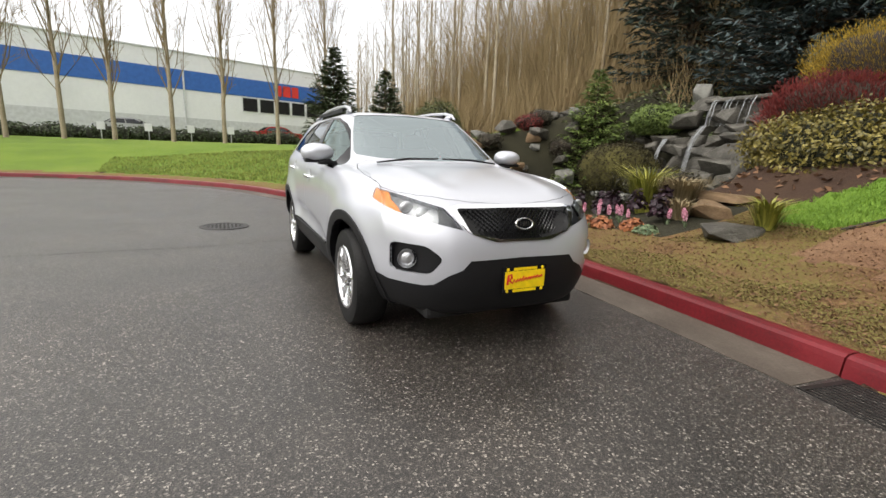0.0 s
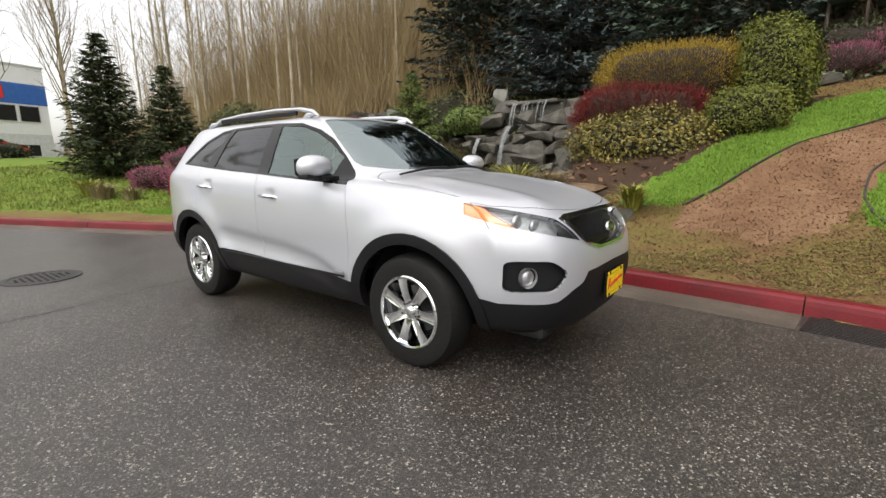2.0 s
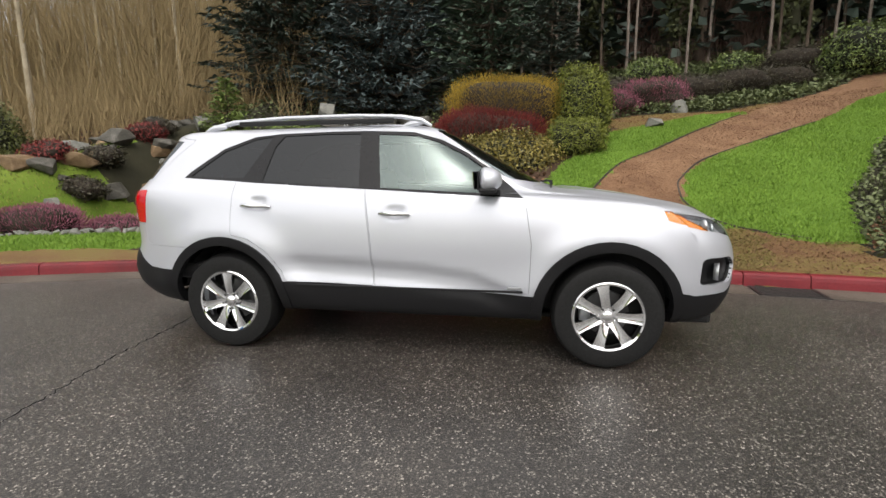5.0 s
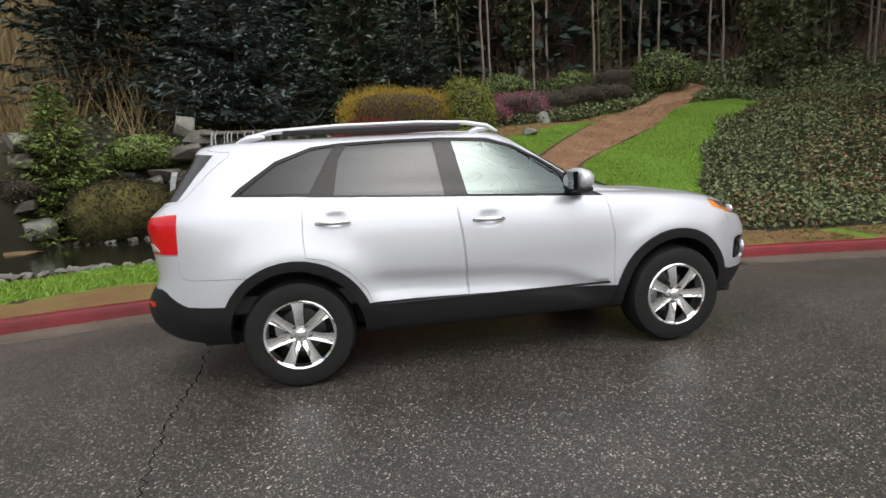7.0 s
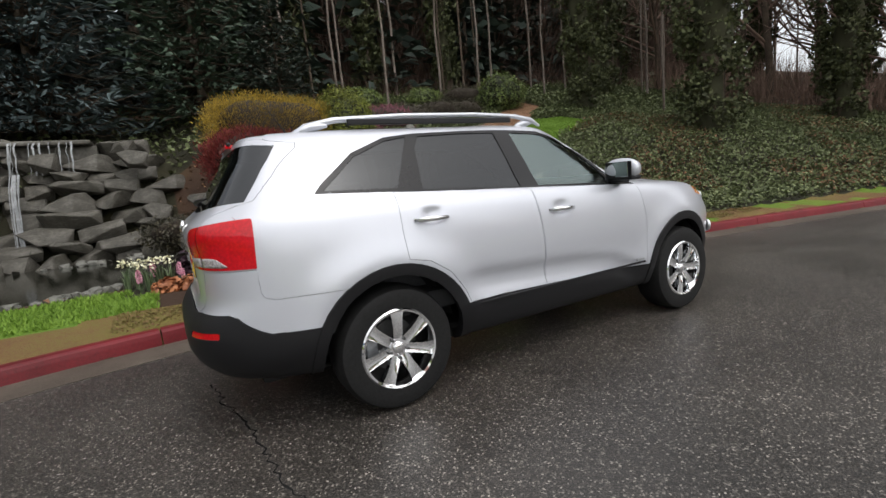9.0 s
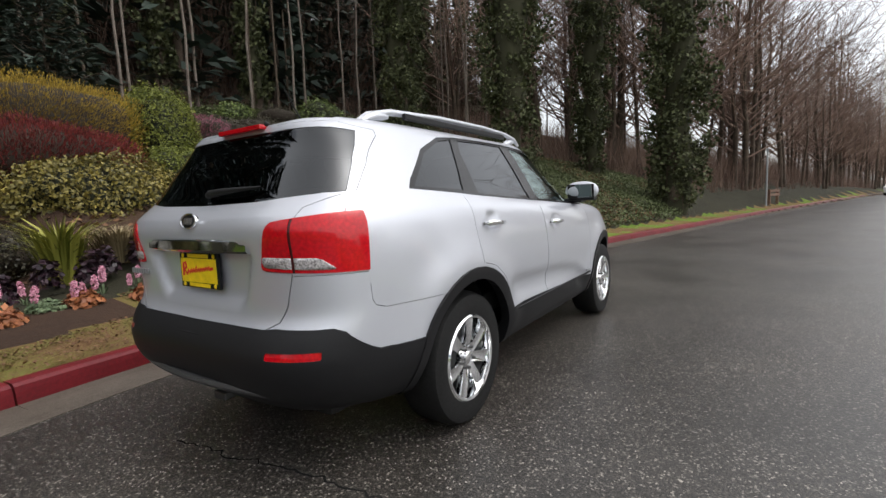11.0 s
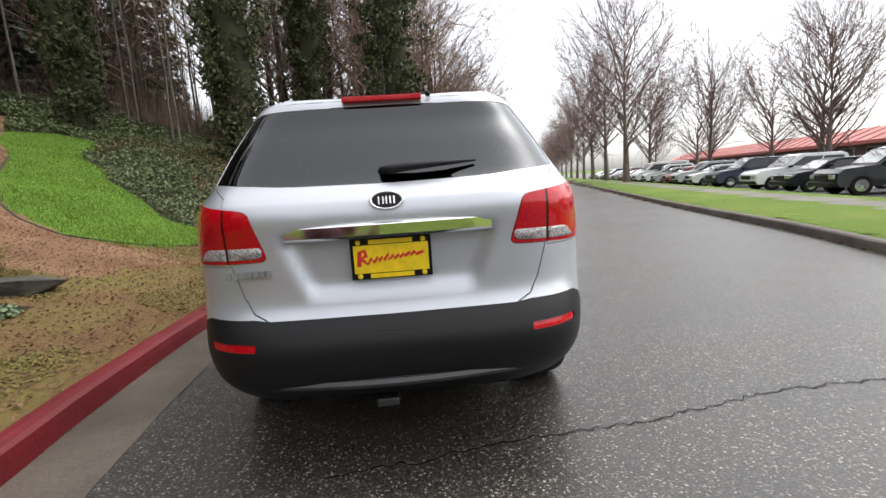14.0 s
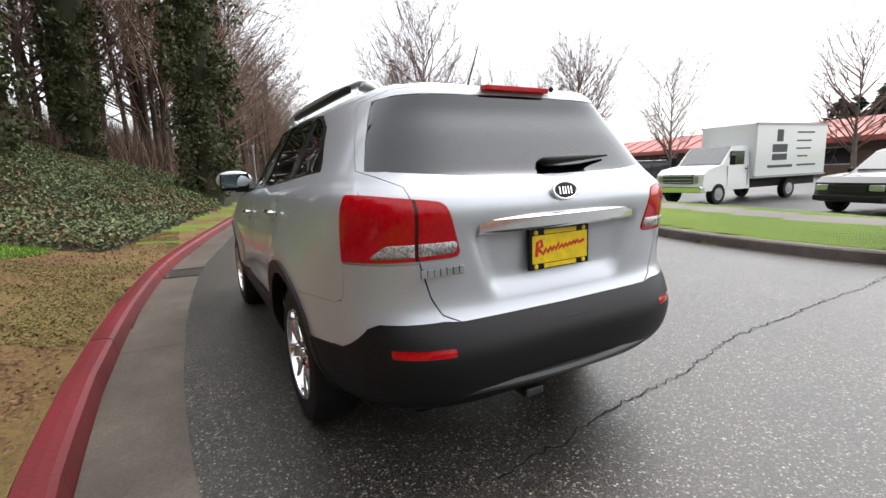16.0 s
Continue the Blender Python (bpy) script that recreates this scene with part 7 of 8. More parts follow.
def dark_conifers():
    """The shadowed conifers that close the wood behind the garden."""
    rng = np.random.default_rng(31)
    head = tagged(new("conifer_woods"), "deep shaded conifer wood behind the garden", "woods", kind="stuff")
    s, far, tr = Soup(), Soup(), Soup()
    n = 0
    while n < 140:
        x, y = (rng.uniform(-16, 22), rng.uniform(20, 52)) if n < 75 else (rng.uniform(12, 30), rng.uniform(18.5, 32)) if n < 95 else (rng.uniform(31, 52), rng.uniform(13, 34)) if n < 111 else (rng.uniform(-12, 50), rng.uniform(46, 62))
        if y < 20 + 0.05 * abs(x):
            continue
        n += 1
        z0, h, rad = land_at(x, y), rng.uniform(14, 20), rng.uniform(2.0, 3.2)
        vs, fs = [], []
        tube(vs, fs, [(x, y, z0 - 0.3), (x, y, z0 + h)], [0.28, 0.03], 5)
        tr.lists(vs, fs)
        m = 700
        u = rng.uniform(0.04, 1, m) ** 1.15
        a = rng.uniform(0, 6.28, m)
        r = rad * (1 - u) ** 0.8 * np.sqrt(rng.uniform(0.1, 1, m)) * (0.75 + 0.25 * np.sin(u * 60))
        out = np.stack([np.cos(a), np.sin(a), 0 * a], -1)
        p = np.array([x, y, z0]) + out * r[:, None] + np.stack([0 * u, 0 * u, u * h - 0.2 * r], -1)
        leaves(s if x < 31 else far, p, np.array([0, 0, 1.0]) + 0.5 * rng.normal(size=(m, 3)), 0.95, 0.42, 0.3, rng, out + np.array([0, 0, -0.25]))
    s.part("boughs", DARK_NEEDLE, head)
    far.part("hemlock_boughs", leafy("olive_hemlock_needles", (0.03, 0.035, 0.018), (0.12, 0.12, 0.07), 0.8), head)
    tr.part("trunks", BARK, head)
    return head


dark_conifers()


def brush(name, label, count, place, mat, h, seed, r=0.012):
    """Fine upright undergrowth as one object."""
    rng = np.random.default_rng(seed)
    xy = place(rng, count)
    n = len(xy)
    b = np.stack([xy[:, 0], xy[:, 1], land(xy[:, 0], xy[:, 1]) - 0.1], -1)
    s = Soup()
    for k in range(3):
        top = b + np.stack([rng.normal(size=n) * 0.28 * h, rng.normal(size=n) * 0.28 * h, h * rng.uniform(0.5, 1.3, n)], -1)
        a = rng.uniform(0, 6.28, n)
        w = np.stack([np.cos(a), np.sin(a), 0 * a], -1) * r
        m = (b + top) / 2 + rng.normal(size=(n, 3)) * 0.06 * h
        s.add(np.stack([b - w, b + w, m + w * 0.7, m - w * 0.7], 1).reshape(-1, 3), np.arange(4 * n).reshape(-1, 4))
        s.add(np.stack([m - w * 0.7, m + w * 0.7, top], 1).reshape(-1, 3), np.arange(3 * n).reshape(-1, 3))
    ob = new(name, s.mesh(name, mat))
    return tagged(ob, label, "undergrowth", kind="stuff")


def hillside(rng, n):
    xy = rng.uniform((-62, 8), (-8, 46), (n, 2))
    return xy[(xy[:, 1] > 8 + 0.1 * (-xy[:, 0] - 20)) & ((xy[:, 0] < -14) | (xy[:, 1] > 15))]


def roadside(rng, n):
    x = 24 + 86 * rng.uniform(size=n) ** 1.5
    return np.stack([x, np.interp(x, NEAR[:, 0], NEAR[:, 1]) + 3 + 16 * rng.uniform(size=n)], -1)


brush("hill_brush", "olive-brown leafless undergrowth on the hillside", 15000, hillside, BRUSH_TWIG, 2.6, 41, 0.016)
brush("hill_saplings", "tall thin olive-brown saplings on the hillside", 6500, lambda rng, n: hillside(rng, n) + np.array([0.0, 6.0]), BRUSH_TWIG, 7.0, 44, 0.017)
brush("hill_crowns", "dense fine branches of the hillside wood", 6000, lambda rng, n: hillside(rng, n) + np.array([-2.0, 10.0]), BRUSH_TWIG, 12.5, 45, 0.018)
brush("road_brush", "brown bramble undergrowth below the roadside trees", 4500, roadside, TWIG, 2.4, 42, 0.014)
# Brown twigs with the wood's inner shade mixed into the colour.
DIM_TWIG = patchy("shade_dimmed_twigs", [(0.2, (0.05, 0.031, 0.023)), (0.6, (0.105, 0.068, 0.052)), (0.9, (0.17, 0.12, 0.095))], 0.3, 6, 0.9, 0.3, 0.01)
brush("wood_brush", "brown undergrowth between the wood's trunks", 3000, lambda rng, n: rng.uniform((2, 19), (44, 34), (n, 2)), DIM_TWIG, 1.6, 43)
brush("wood_saplings", "brown saplings filling the wood, shade put into their colour", 4500, lambda rng, n: rng.uniform((0, 22), (50, 42), (n, 2)), DIM_TWIG, 9.0, 46, 0.02)

# ---- warehouse, poplars, road fittings and the car park ----
WHITE_WALL = patchy("white_painted_wall", [(0.2, (0.58, 0.59, 0.61)), (0.5, (0.68, 0.69, 0.71)), (0.8, (0.76, 0.77, 0.78))], 0.15, 3, 0.7, 0.1, 0.01)
GREY_WALL = plain("light_grey_wall", (0.5, 0.51, 0.53), 0.7, scale=3)
BLUE_BAND = plain("blue_painted_band", (0.025, 0.11, 0.38), 0.55, scale=3)
DARK_PANE = plain("dark_window_pane", (0.015, 0.017, 0.02), 0.08, scale=3)
SCREEN_PANE = plain("sky_reflecting_screen", (0.06, 0.068, 0.075), 0.05, 0.0, 1.0, scale=3, spec=1.0)
RED_SIGN = plain("red_sign", (0.6, 0.04, 0.03), 0.5)
RED_ROOF = plain("red_metal_roof", (0.38, 0.09, 0.07), 0.5, scale=4)
TAN_WALL = plain("brown_office_wall", (0.18, 0.12, 0.09), 0.8, scale=3)
IRON = plain("cast_iron", (0.03, 0.028, 0.026), 0.45, 0.6, grain=0.3, scale=80, bumped=0.3)
WOOD = plain("weathered_brown_wood", (0.16, 0.09, 0.06), 0.8, grain=0.3, scale=12)
GALV = plain("galvanised_post", (0.35, 0.36, 0.36), 0.5, 0.5)


def build_warehouse():
    a, b = np.array([-56.2, 10.4]), np.array([-30.0, -61.0])
    d = (b - a) / np.hypot(*(b - a))
    ang = math.degrees(math.atan2(d[1], d[0]))
    L = float(np.hypot(*(b - a)))
    house = thing("warehouse", "long white warehouse with a blue band and dark windows", "building", (a[0], a[1], 1.7), ang)
    def slab(name, x0, x1, z0, z1, out, mat, depth=0.25, label=""):
        return part(name, box(bmesh.new(), (x0, out - depth, z0), (x1, out, z1)), mat, house, label)
    slab("wall", 0, L, 0.0, 5.15, 0, WHITE_WALL, 0.3, "white wall")
    slab("blue_band", 0, L, 5.15, 7.0, 0.05, BLUE_BAND, 0.35, "blue painted band")
    slab("parapet", 0, L, 7.0, 8.6, 0.0, WHITE_WALL, 0.3, "pale parapet")
    slab("coping", -0.1, L, 8.6, 8.75, 0.08, GREY_WALL, 0.45)
    slab("wall_base", 0, L, 0.0, 2.4, 0.04, GREY_WALL, 0.06, "light grey lower wall")
    part("end_wall", box(bmesh.new(), (0.0, -30, 0), (0.3, -0.3, 8.6)), WHITE_WALL, house)
    part("roof", box(bmesh.new(), (0, -30, 8.0), (L, -0.3, 8.3)), GREY_WALL, house)
    for z0, z1, n, w, x0 in ((3.5, 5.05, 5, 1.75, 0.8), (0.3, 1.5, 4, 1.9, 1.2)):
        for i in range(n):
            x = x0 + i * (w + 0.18)
            win = part("window", box(bmesh.new(), (x, 0.0, z0), (x + w, 0.06, z1)), GREY_WALL, house)
            part("pane", box(bmesh.new(), (x + 0.08, 0.05, z0 + 0.08), (x + w - 0.08, 0.075, z1 - 0.08)), DARK_PANE, win)
    for i, (x, w) in enumerate(((3.6, 0.8), (4.6, 0.9), (5.7, 0.8))):
        part("sign_shape", box(bmesh.new(), (x, 0.05, 5.55), (x + w, 0.12, 6.75), 0.1), RED_SIGN, house, "red sign shape")
    for x in (16, 26, 36, 46):
        slab("downpipe", x, x + 0.15, 0, 7.0, 0.15, GREY_WALL, 0.1)
    return house


build_warehouse()
for i, (x, y, h) in enumerate(((-27, -11.6, 13), (-27, -9.2, 14), (-26.8, -6.9, 12.5), (-27, -4.1, 14), (-27, -1.4, 13), (-27.2, 1.7, 14), (-27, 4.6, 13), (-27, -14.2, 13), (-27, -16.8, 13))):
    bare_tree("poplar", "slim leafless poplar with upright branches on the grass mound", lz(x, y), 600 + i, PALE_BARK, GOLD_TWIG, "row of poplars", height=h, trunk_r=0.13, spread=0.3, limbs=44, twigs=9, start=0.16, rise=2.6, crook=0.012, thin=0.75, fork=2, fine=1.4)
for i, y in enumerate((-13, -10.4, -7.9, -5.4, -2.8, -0.2, 2.2)):
    x = -31.5
    shrub("low_hedge", "dark low hedge in front of the warehouse", "hedge", lz(x, y, 0.25), (0.9, 1.5, 0.6), MID_NEEDLE, CORE_GREEN, 1200, (0.16, 0.1), 0, 2.6, 0.15, 620 + i, group="hedge by the warehouse")
for i, y in enumerate((-8.0, -5.6, -3.3, -1.0)):
    ob = thing("marker_post", "small white marker sign on a post", "sign", lz(-29.5, y), 0, "marker signs")
    part("post", box(bmesh.new(), (-0.03, -0.03, 0), (0.03, 0.03, 0.7)), GALV, ob)
    part("board", box(bmesh.new(), (-0.02, -0.2, 0.55), (0.06, 0.2, 1.0), 0.01), WHITE_WALL, ob)


# fittings in the road
def manhole():
    bm = bmesh.new()
    lathe(bm, [(0.0, 0.008), (0.29, 0.008), (0.3, 0.004), (0.305, 0.004), (0.31, 0.01), (0.37, 0.01), (0.375, 0.0)], 48, "z")
    bmesh.ops.remove_doubles(bm, verts=bm.verts, dist=1e-5)
    ob = finish("manhole_cover", bm, IRON)
    ob.location = (-3.62, -1.70, 0.0)
    tagged(ob, "round dark iron manhole cover set in the wet road", "manhole cover")
    for i in range(-4, 5):
        for j in range(-4, 5):
            if i * i + j * j < 18:
                stud = box(bmesh.new(), (0.058 * i - 0.016, 0.058 * j - 0.016, 0.006), (0.058 * i + 0.016, 0.058 * j + 0.016, 0.014), 0.003)
                part("stud", stud, IRON, ob)


manhole()


def drain():
    ob = thing("drain_grate", "dark iron drain grate in the gutter at the kerb", "drain grate", (3.63, 1.43, 0.0), -9)
    part("grate_frame", box(bmesh.new(), (-0.31, -0.22, -0.1), (0.31, 0.22, -0.004)), DEEP_BLACK, ob)
    for i in range(12):
        y = -0.2 + i * 0.0365
        part("grate_bar", box(bmesh.new(), (-0.3, y - 0.009, -0.02), (0.3, y + 0.009, 0.006), 0.003), IRON, ob)
    for x in (-0.3, 0.3):
        part("grate_edge", box(bmesh.new(), (x - 0.02, -0.21, -0.02), (x + 0.02, 0.21, 0.008), 0.003), IRON, ob)


drain()


def road_crack():
    rng = np.random.default_rng(88)
    line = np.array([(-2.28, 0.35), (-2.24, -0.05), (-2.13, -0.65), (-2.12, -1.1), (-2.03, -1.5), (-1.93, -2.0), (-1.93, -2.7), (-1.9, -3.4), (-1.9, -4.3), (-1.8, -5.5)])
    s = np.r_[0, np.cumsum(np.hypot(*np.diff(line, axis=0).T))]
    u = np.linspace(0, s[-1], 150)
    x, y = np.interp(u, s, line[:, 0]) + rng.normal(size=150) * 0.014, np.interp(u, s, line[:, 1])
    w = 0.003 + 0.006 * rng.uniform(size=150) ** 2
    v, f = [], []
    for i in range(150):
        v += [(x[i] - w[i], y[i], 0.003), (x[i] + w[i], y[i], 0.003)]
    f = [(2 * i, 2 * i + 1, 2 * i + 3, 2 * i + 2) for i in range(149)]
    ob = from_arrays("road_crack", v, f, DEEP_BLACK)
    tagged(ob, "thin wandering dark crack across the asphalt", "road crack", kind="structure")


road_crack()
bar = thing("wooden_barrier", "low brown wooden rail barrier beside the road", "barrier", lz(31.2, -3.4), -15)
for x in (-0.9, 0.9):
    part("post", box(bmesh.new(), (x - 0.07, -0.07, -0.3), (x + 0.07, 0.07, 0.95), 0.01), WOOD, bar)
for z in (0.62, 0.85):
    part("rail", box(bmesh.new(), (-1.1, -0.1, z - 0.07), (1.1, -0.07, z + 0.07), 0.01), WOOD, bar)
pole = thing("sign_pole", "slim pale metal pole beside the barrier", "pole", lz(29.2, -3.0))
vs, fs = [], []
tube(vs, fs, [(0, 0, -0.3), (0, 0, 3.2)], [0.05, 0.045], 8)
from_arrays("pole_shaft", vs, fs, GALV, pole)
part("pole_cap", box(bmesh.new(), (-0.08, -0.08, 3.15), (0.08, 0.08, 3.3), 0.02), GALV, pole)

# ---- vehicles in the car park ----
def side_profile(kind):
    """Outline of a vehicle from the side (x forward, z up), the window band and its size."""
    if kind == "suv":
        body = [(-2.25, 0.35), (-2.3, 0.75), (-2.22, 1.05), (-2.0, 1.62), (-1.8, 1.72), (0.0, 1.74), (0.25, 1.68), (0.95, 1.12), (2.1, 1.0), (2.28, 0.85), (2.32, 0.5), (2.2, 0.33)]
        glass = [(-1.95, 1.15), (-1.72, 1.58), (0.0, 1.6), (0.7, 1.14)]
        return body, glass, 0.92, (-1.38, 1.42), 0.37
    if kind == "van":
        body = [(-2.5, 0.4), (-2.55, 1.0), (-2.5, 1.95), (-2.35, 2.05), (0.8, 2.05), (1.1, 1.95), (1.75, 1.25), (2.4, 1.1), (2.55, 0.9), (2.58, 0.5), (2.45, 0.38)]
        glass = [(-2.2, 1.3), (-2.15, 1.85), (0.85, 1.85), (1.5, 1.28)]
        return body, glass, 0.98, (-1.5, 1.65), 0.38
    body = [(-2.2, 0.32), (-2.28, 0.65), (-2.2, 0.95), (-1.5, 1.02), (-0.95, 1.38), (-0.6, 1.44), (0.2, 1.44), (0.5, 1.38), (1.15, 0.98), (2.0, 0.86), (2.22, 0.68), (2.25, 0.45), (2.1, 0.3)]
    glass = [(-1.3, 1.02), (-0.88, 1.32), (0.3, 1.34), (0.9, 1.0)]
    return body, glass, 0.88, (-1.35, 1.38), 0.32


def wide_at(z, top, half):
    return half * (1 - 0.20 * max(0.0, (z - 1.0) / max(0.3, top - 1.0)) ** 1.2) * (1 - 0.06 * max(0, 0.5 - z) / 0.3)


def parked_vehicle(kind, paint, label, name="parked_car", trim=None):
    body, glass, half, axles, wr = side_profile(kind)
    top = max(z for _, z in body)
    ob = thing(name, label, "car", group="vehicles in the car park")
    bm = bmesh.new()
    rows = []
    for s in (-1, -0.96, -0.8, 0, 0.8, 0.96, 1):
        k = 1 - 0.05 * max(0, abs(s) - 0.7) / 0.3
        rows.append([bm.verts.new((x * (k if z < 1.0 else k * 0.99), s * wide_at(z, top, half), z * (1 if abs(s) < 0.9 else (0.985 if z > 1 else 1)))) for x, z in body])
    m = len(body)
    for a, b in zip(rows[:-1], rows[1:]):
        for i in range(m):
            bm.faces.new((a[i], a[(i + 1) % m], b[(i + 1) % m], b[i]))
    bm.faces.new(rows[0])
    bm.faces.new(rows[-1][::-1])
    bmesh.ops.recalc_face_normals(bm, faces=bm.faces)
    soft_shade(part("body", bm, paint, ob), 30)
    for s in (-1, 1):
        for lo, hi in ((0.02, 0.48), (0.52, 0.98)):
            (ax, az), (bx, bz), (cx, cz), (dx, dz) = glass
            def at(u, v):
                xl, xh = ax + (dx - ax) * u, bx + (cx - bx) * u
                z = (az + (dz - az) * u) * (1 - v) + (bz + (cz - bz) * u) * v
                return xl + (xh - xl) * v, s * (wide_at(z, top, half) + 0.006), z
            pane = bmesh.new()
            quad = [pane.verts.new(at(u, v)) for u, v in ((lo, 0.04), (hi, 0.04), (hi, 0.96), (lo, 0.96))]
            f = pane.faces.new(quad)
            got = bmesh.ops.extrude_face_region(pane, geom=[f])["geom"]
            for g in got:
                if isinstance(g, bmesh.types.BMVert):
                    g.co.y -= s * 0.03
            part("side_window", pane, DARK_PANE, ob)
    def screen(p, q, out):
        (x0, z0), (x1, z1) = p, q
        pane = bmesh.new()
        vs = []
        for (x, z), wv in (((x0 + (x1 - x0) * 0.08, z0 + (z1 - z0) * 0.08), 0.9), ((x0 + (x1 - x0) * 0.92, z0 + (z1 - z0) * 0.92), 0.88)):
            w = wide_at(z, top, half) * wv
            vs += [(x + out, -w, z + 0.008), (x + out, w, z + 0.008)]
        quad = [pane.verts.new(v) for v in (vs[0], vs[1], vs[3], vs[2])]
        f = pane.faces.new(quad)
        got = bmesh.ops.extrude_face_region(pane, geom=[f])["geom"]
        for g in got:
            if isinstance(g, bmesh.types.BMVert):
                g.co.x -= out * 3
        return pane
    i = max(range(len(body) - 1), key=lambda k: (body[k][1] - body[k + 1][1]) if body[k][0] > -0.2 and body[k][1] > 1.2 else -9)
    part("windscreen", screen(body[i], body[i + 1], 0.012), SCREEN_PANE, ob)
    j = max(range(len(body) - 1), key=lambda k: (body[k + 1][1] - body[k][1]) if body[k + 1][0] < 0.2 and body[k][1] > 0.9 else -9)
    part("rear_window", screen(body[j], body[j + 1], -0.012), DARK_PANE, ob)
    xf = max(x for x, _ in body)
    part("grille", box(bmesh.new(), (xf - 0.12, -half * 0.5, 0.58), (xf - 0.005, half * 0.5, 0.78), 0.01), DEEP_BLACK, ob)
    part("bumper", box(bmesh.new(), (xf - 0.25, -half * 0.93, 0.36), (xf + 0.04, half * 0.93, 0.52), 0.04), trim or BLACK_PLASTIC, ob)
    for s in (-1, 1):
        part("headlight", box(bmesh.new(), (xf - 0.2, s * half * 0.72 - 0.16, 0.64), (xf - 0.02, s * half * 0.72 + 0.16, 0.8), 0.03), REFLECTOR, ob)
        part("wing_mirror", box(bmesh.new(), (0.62, s * (half + 0.1) - 0.09, 1.08), (0.78, s * (half + 0.1) + 0.09, 1.2), 0.03), BLACK_PLASTIC, ob)
        for ax in axles:
            wheel = new("wheel")
            wheel.parent = ob
            wheel.location = (ax, s * (half - 0.1), wr)
            bm = lathe(bmesh.new(), [(0.0, -0.1), (wr * 0.62, -0.1), (wr * 0.66, -0.12), (wr * 0.95, -0.12), (wr, -0.07), (wr, 0.1), (wr * 0.6, 0.12)], 24)
            bmesh.ops.remove_doubles(bm, verts=bm.verts, dist=1e-5)
            bmesh.ops.recalc_face_normals(bm, faces=bm.faces)
            t = part("tyre", bm, RUBBER, wheel)
            rm = lathe(bmesh.new(), [(0.0, -0.112), (wr * 0.3, -0.12), (wr * 0.6, -0.125), (wr * 0.62, -0.1)], 20)
            bmesh.ops.remove_doubles(rm, verts=rm.verts, dist=1e-5)
            r = part("rim", rm, ALLOY, wheel)
            if s > 0:
                wheel.rotation_euler.z = math.pi
    return ob


def flat_paint(name, c):
    return plain(name, c, 0.3, 0.0, 0.7, 0.03)


WHITE_CAR, BLACK_CAR, SILVER_CAR, RED_CAR, NAVY_CAR, BROWN_CAR = (flat_paint(n, c) for n, c in (("white_car_paint", (0.72, 0.73, 0.74)), ("black_car_paint", (0.012, 0.013, 0.016)), ("silver_car_paint", (0.42, 0.43, 0.45)), ("red_car_paint", (0.35, 0.02, 0.02)), ("navy_car_paint", (0.015, 0.02, 0.05)), ("brown_car_paint", (0.12, 0.05, 0.035))))
HEAD = 75


def lot(x, y):
    return land_at(x, y)


def row_place(s):
    """A place in the row of parked vehicles, s metres along it from the near end."""
    return 12.3 + 0.975 * s, -18.3 - 0.235 * s


kinds = [("suv", BLACK_CAR, "black SUV parked in the car park"), ("suv", WHITE_CAR, "white SUV with dark windows parked in the car park"), ("suv", NAVY_CAR, "dark blue SUV parked in the car park"), ("sedan", WHITE_CAR, "white saloon car parked in the car park"), ("sedan", SILVER_CAR, "silver saloon car parked in the car park"), ("sedan", RED_CAR, "red saloon car parked in the car park"), ("van", WHITE_CAR, "white van parked in the car park"), ("sedan", BLACK_CAR, "black saloon car parked in the car park"), ("suv", SILVER_CAR, "silver SUV parked in the car park")]
masters = [parked_vehicle(*k) for k in kinds]
used = set()
order = [0, 7, 1, 2, 3, 8, 5, 4, 1, 6, 7, 3, 5, 8, 4, 3, 2, 1, 4, 7, 3]
for i, k in enumerate(order):
    s = (0, 3.2, 6.3, 11.2)[i] if i < 4 else 2.9 + 2.95 * i + (0.3 if i % 3 else 0)
    x, y = row_place(s)
    m = pose(x, y, lot(x, y), 0, 0, HEAD + (i * 37 % 7) - 3)
    if k not in used:
        used.add(k)
        masters[k].matrix_world = m
    else:
        copy_thing(masters[k], m)
for k, x, y, rz in ((3, 66, -15.6, -15), (8, 75, -17.9, -15), (7, 92, -22, -15), (0, 1.2, -16.2, HEAD), (4, -36, -7.5, 100), (5, -40, 3.0, 100)):
    copy_thing(masters[k], pose(x, y, (0.0 if 40 < x else land_at(x, y)), 0, 0, rz))


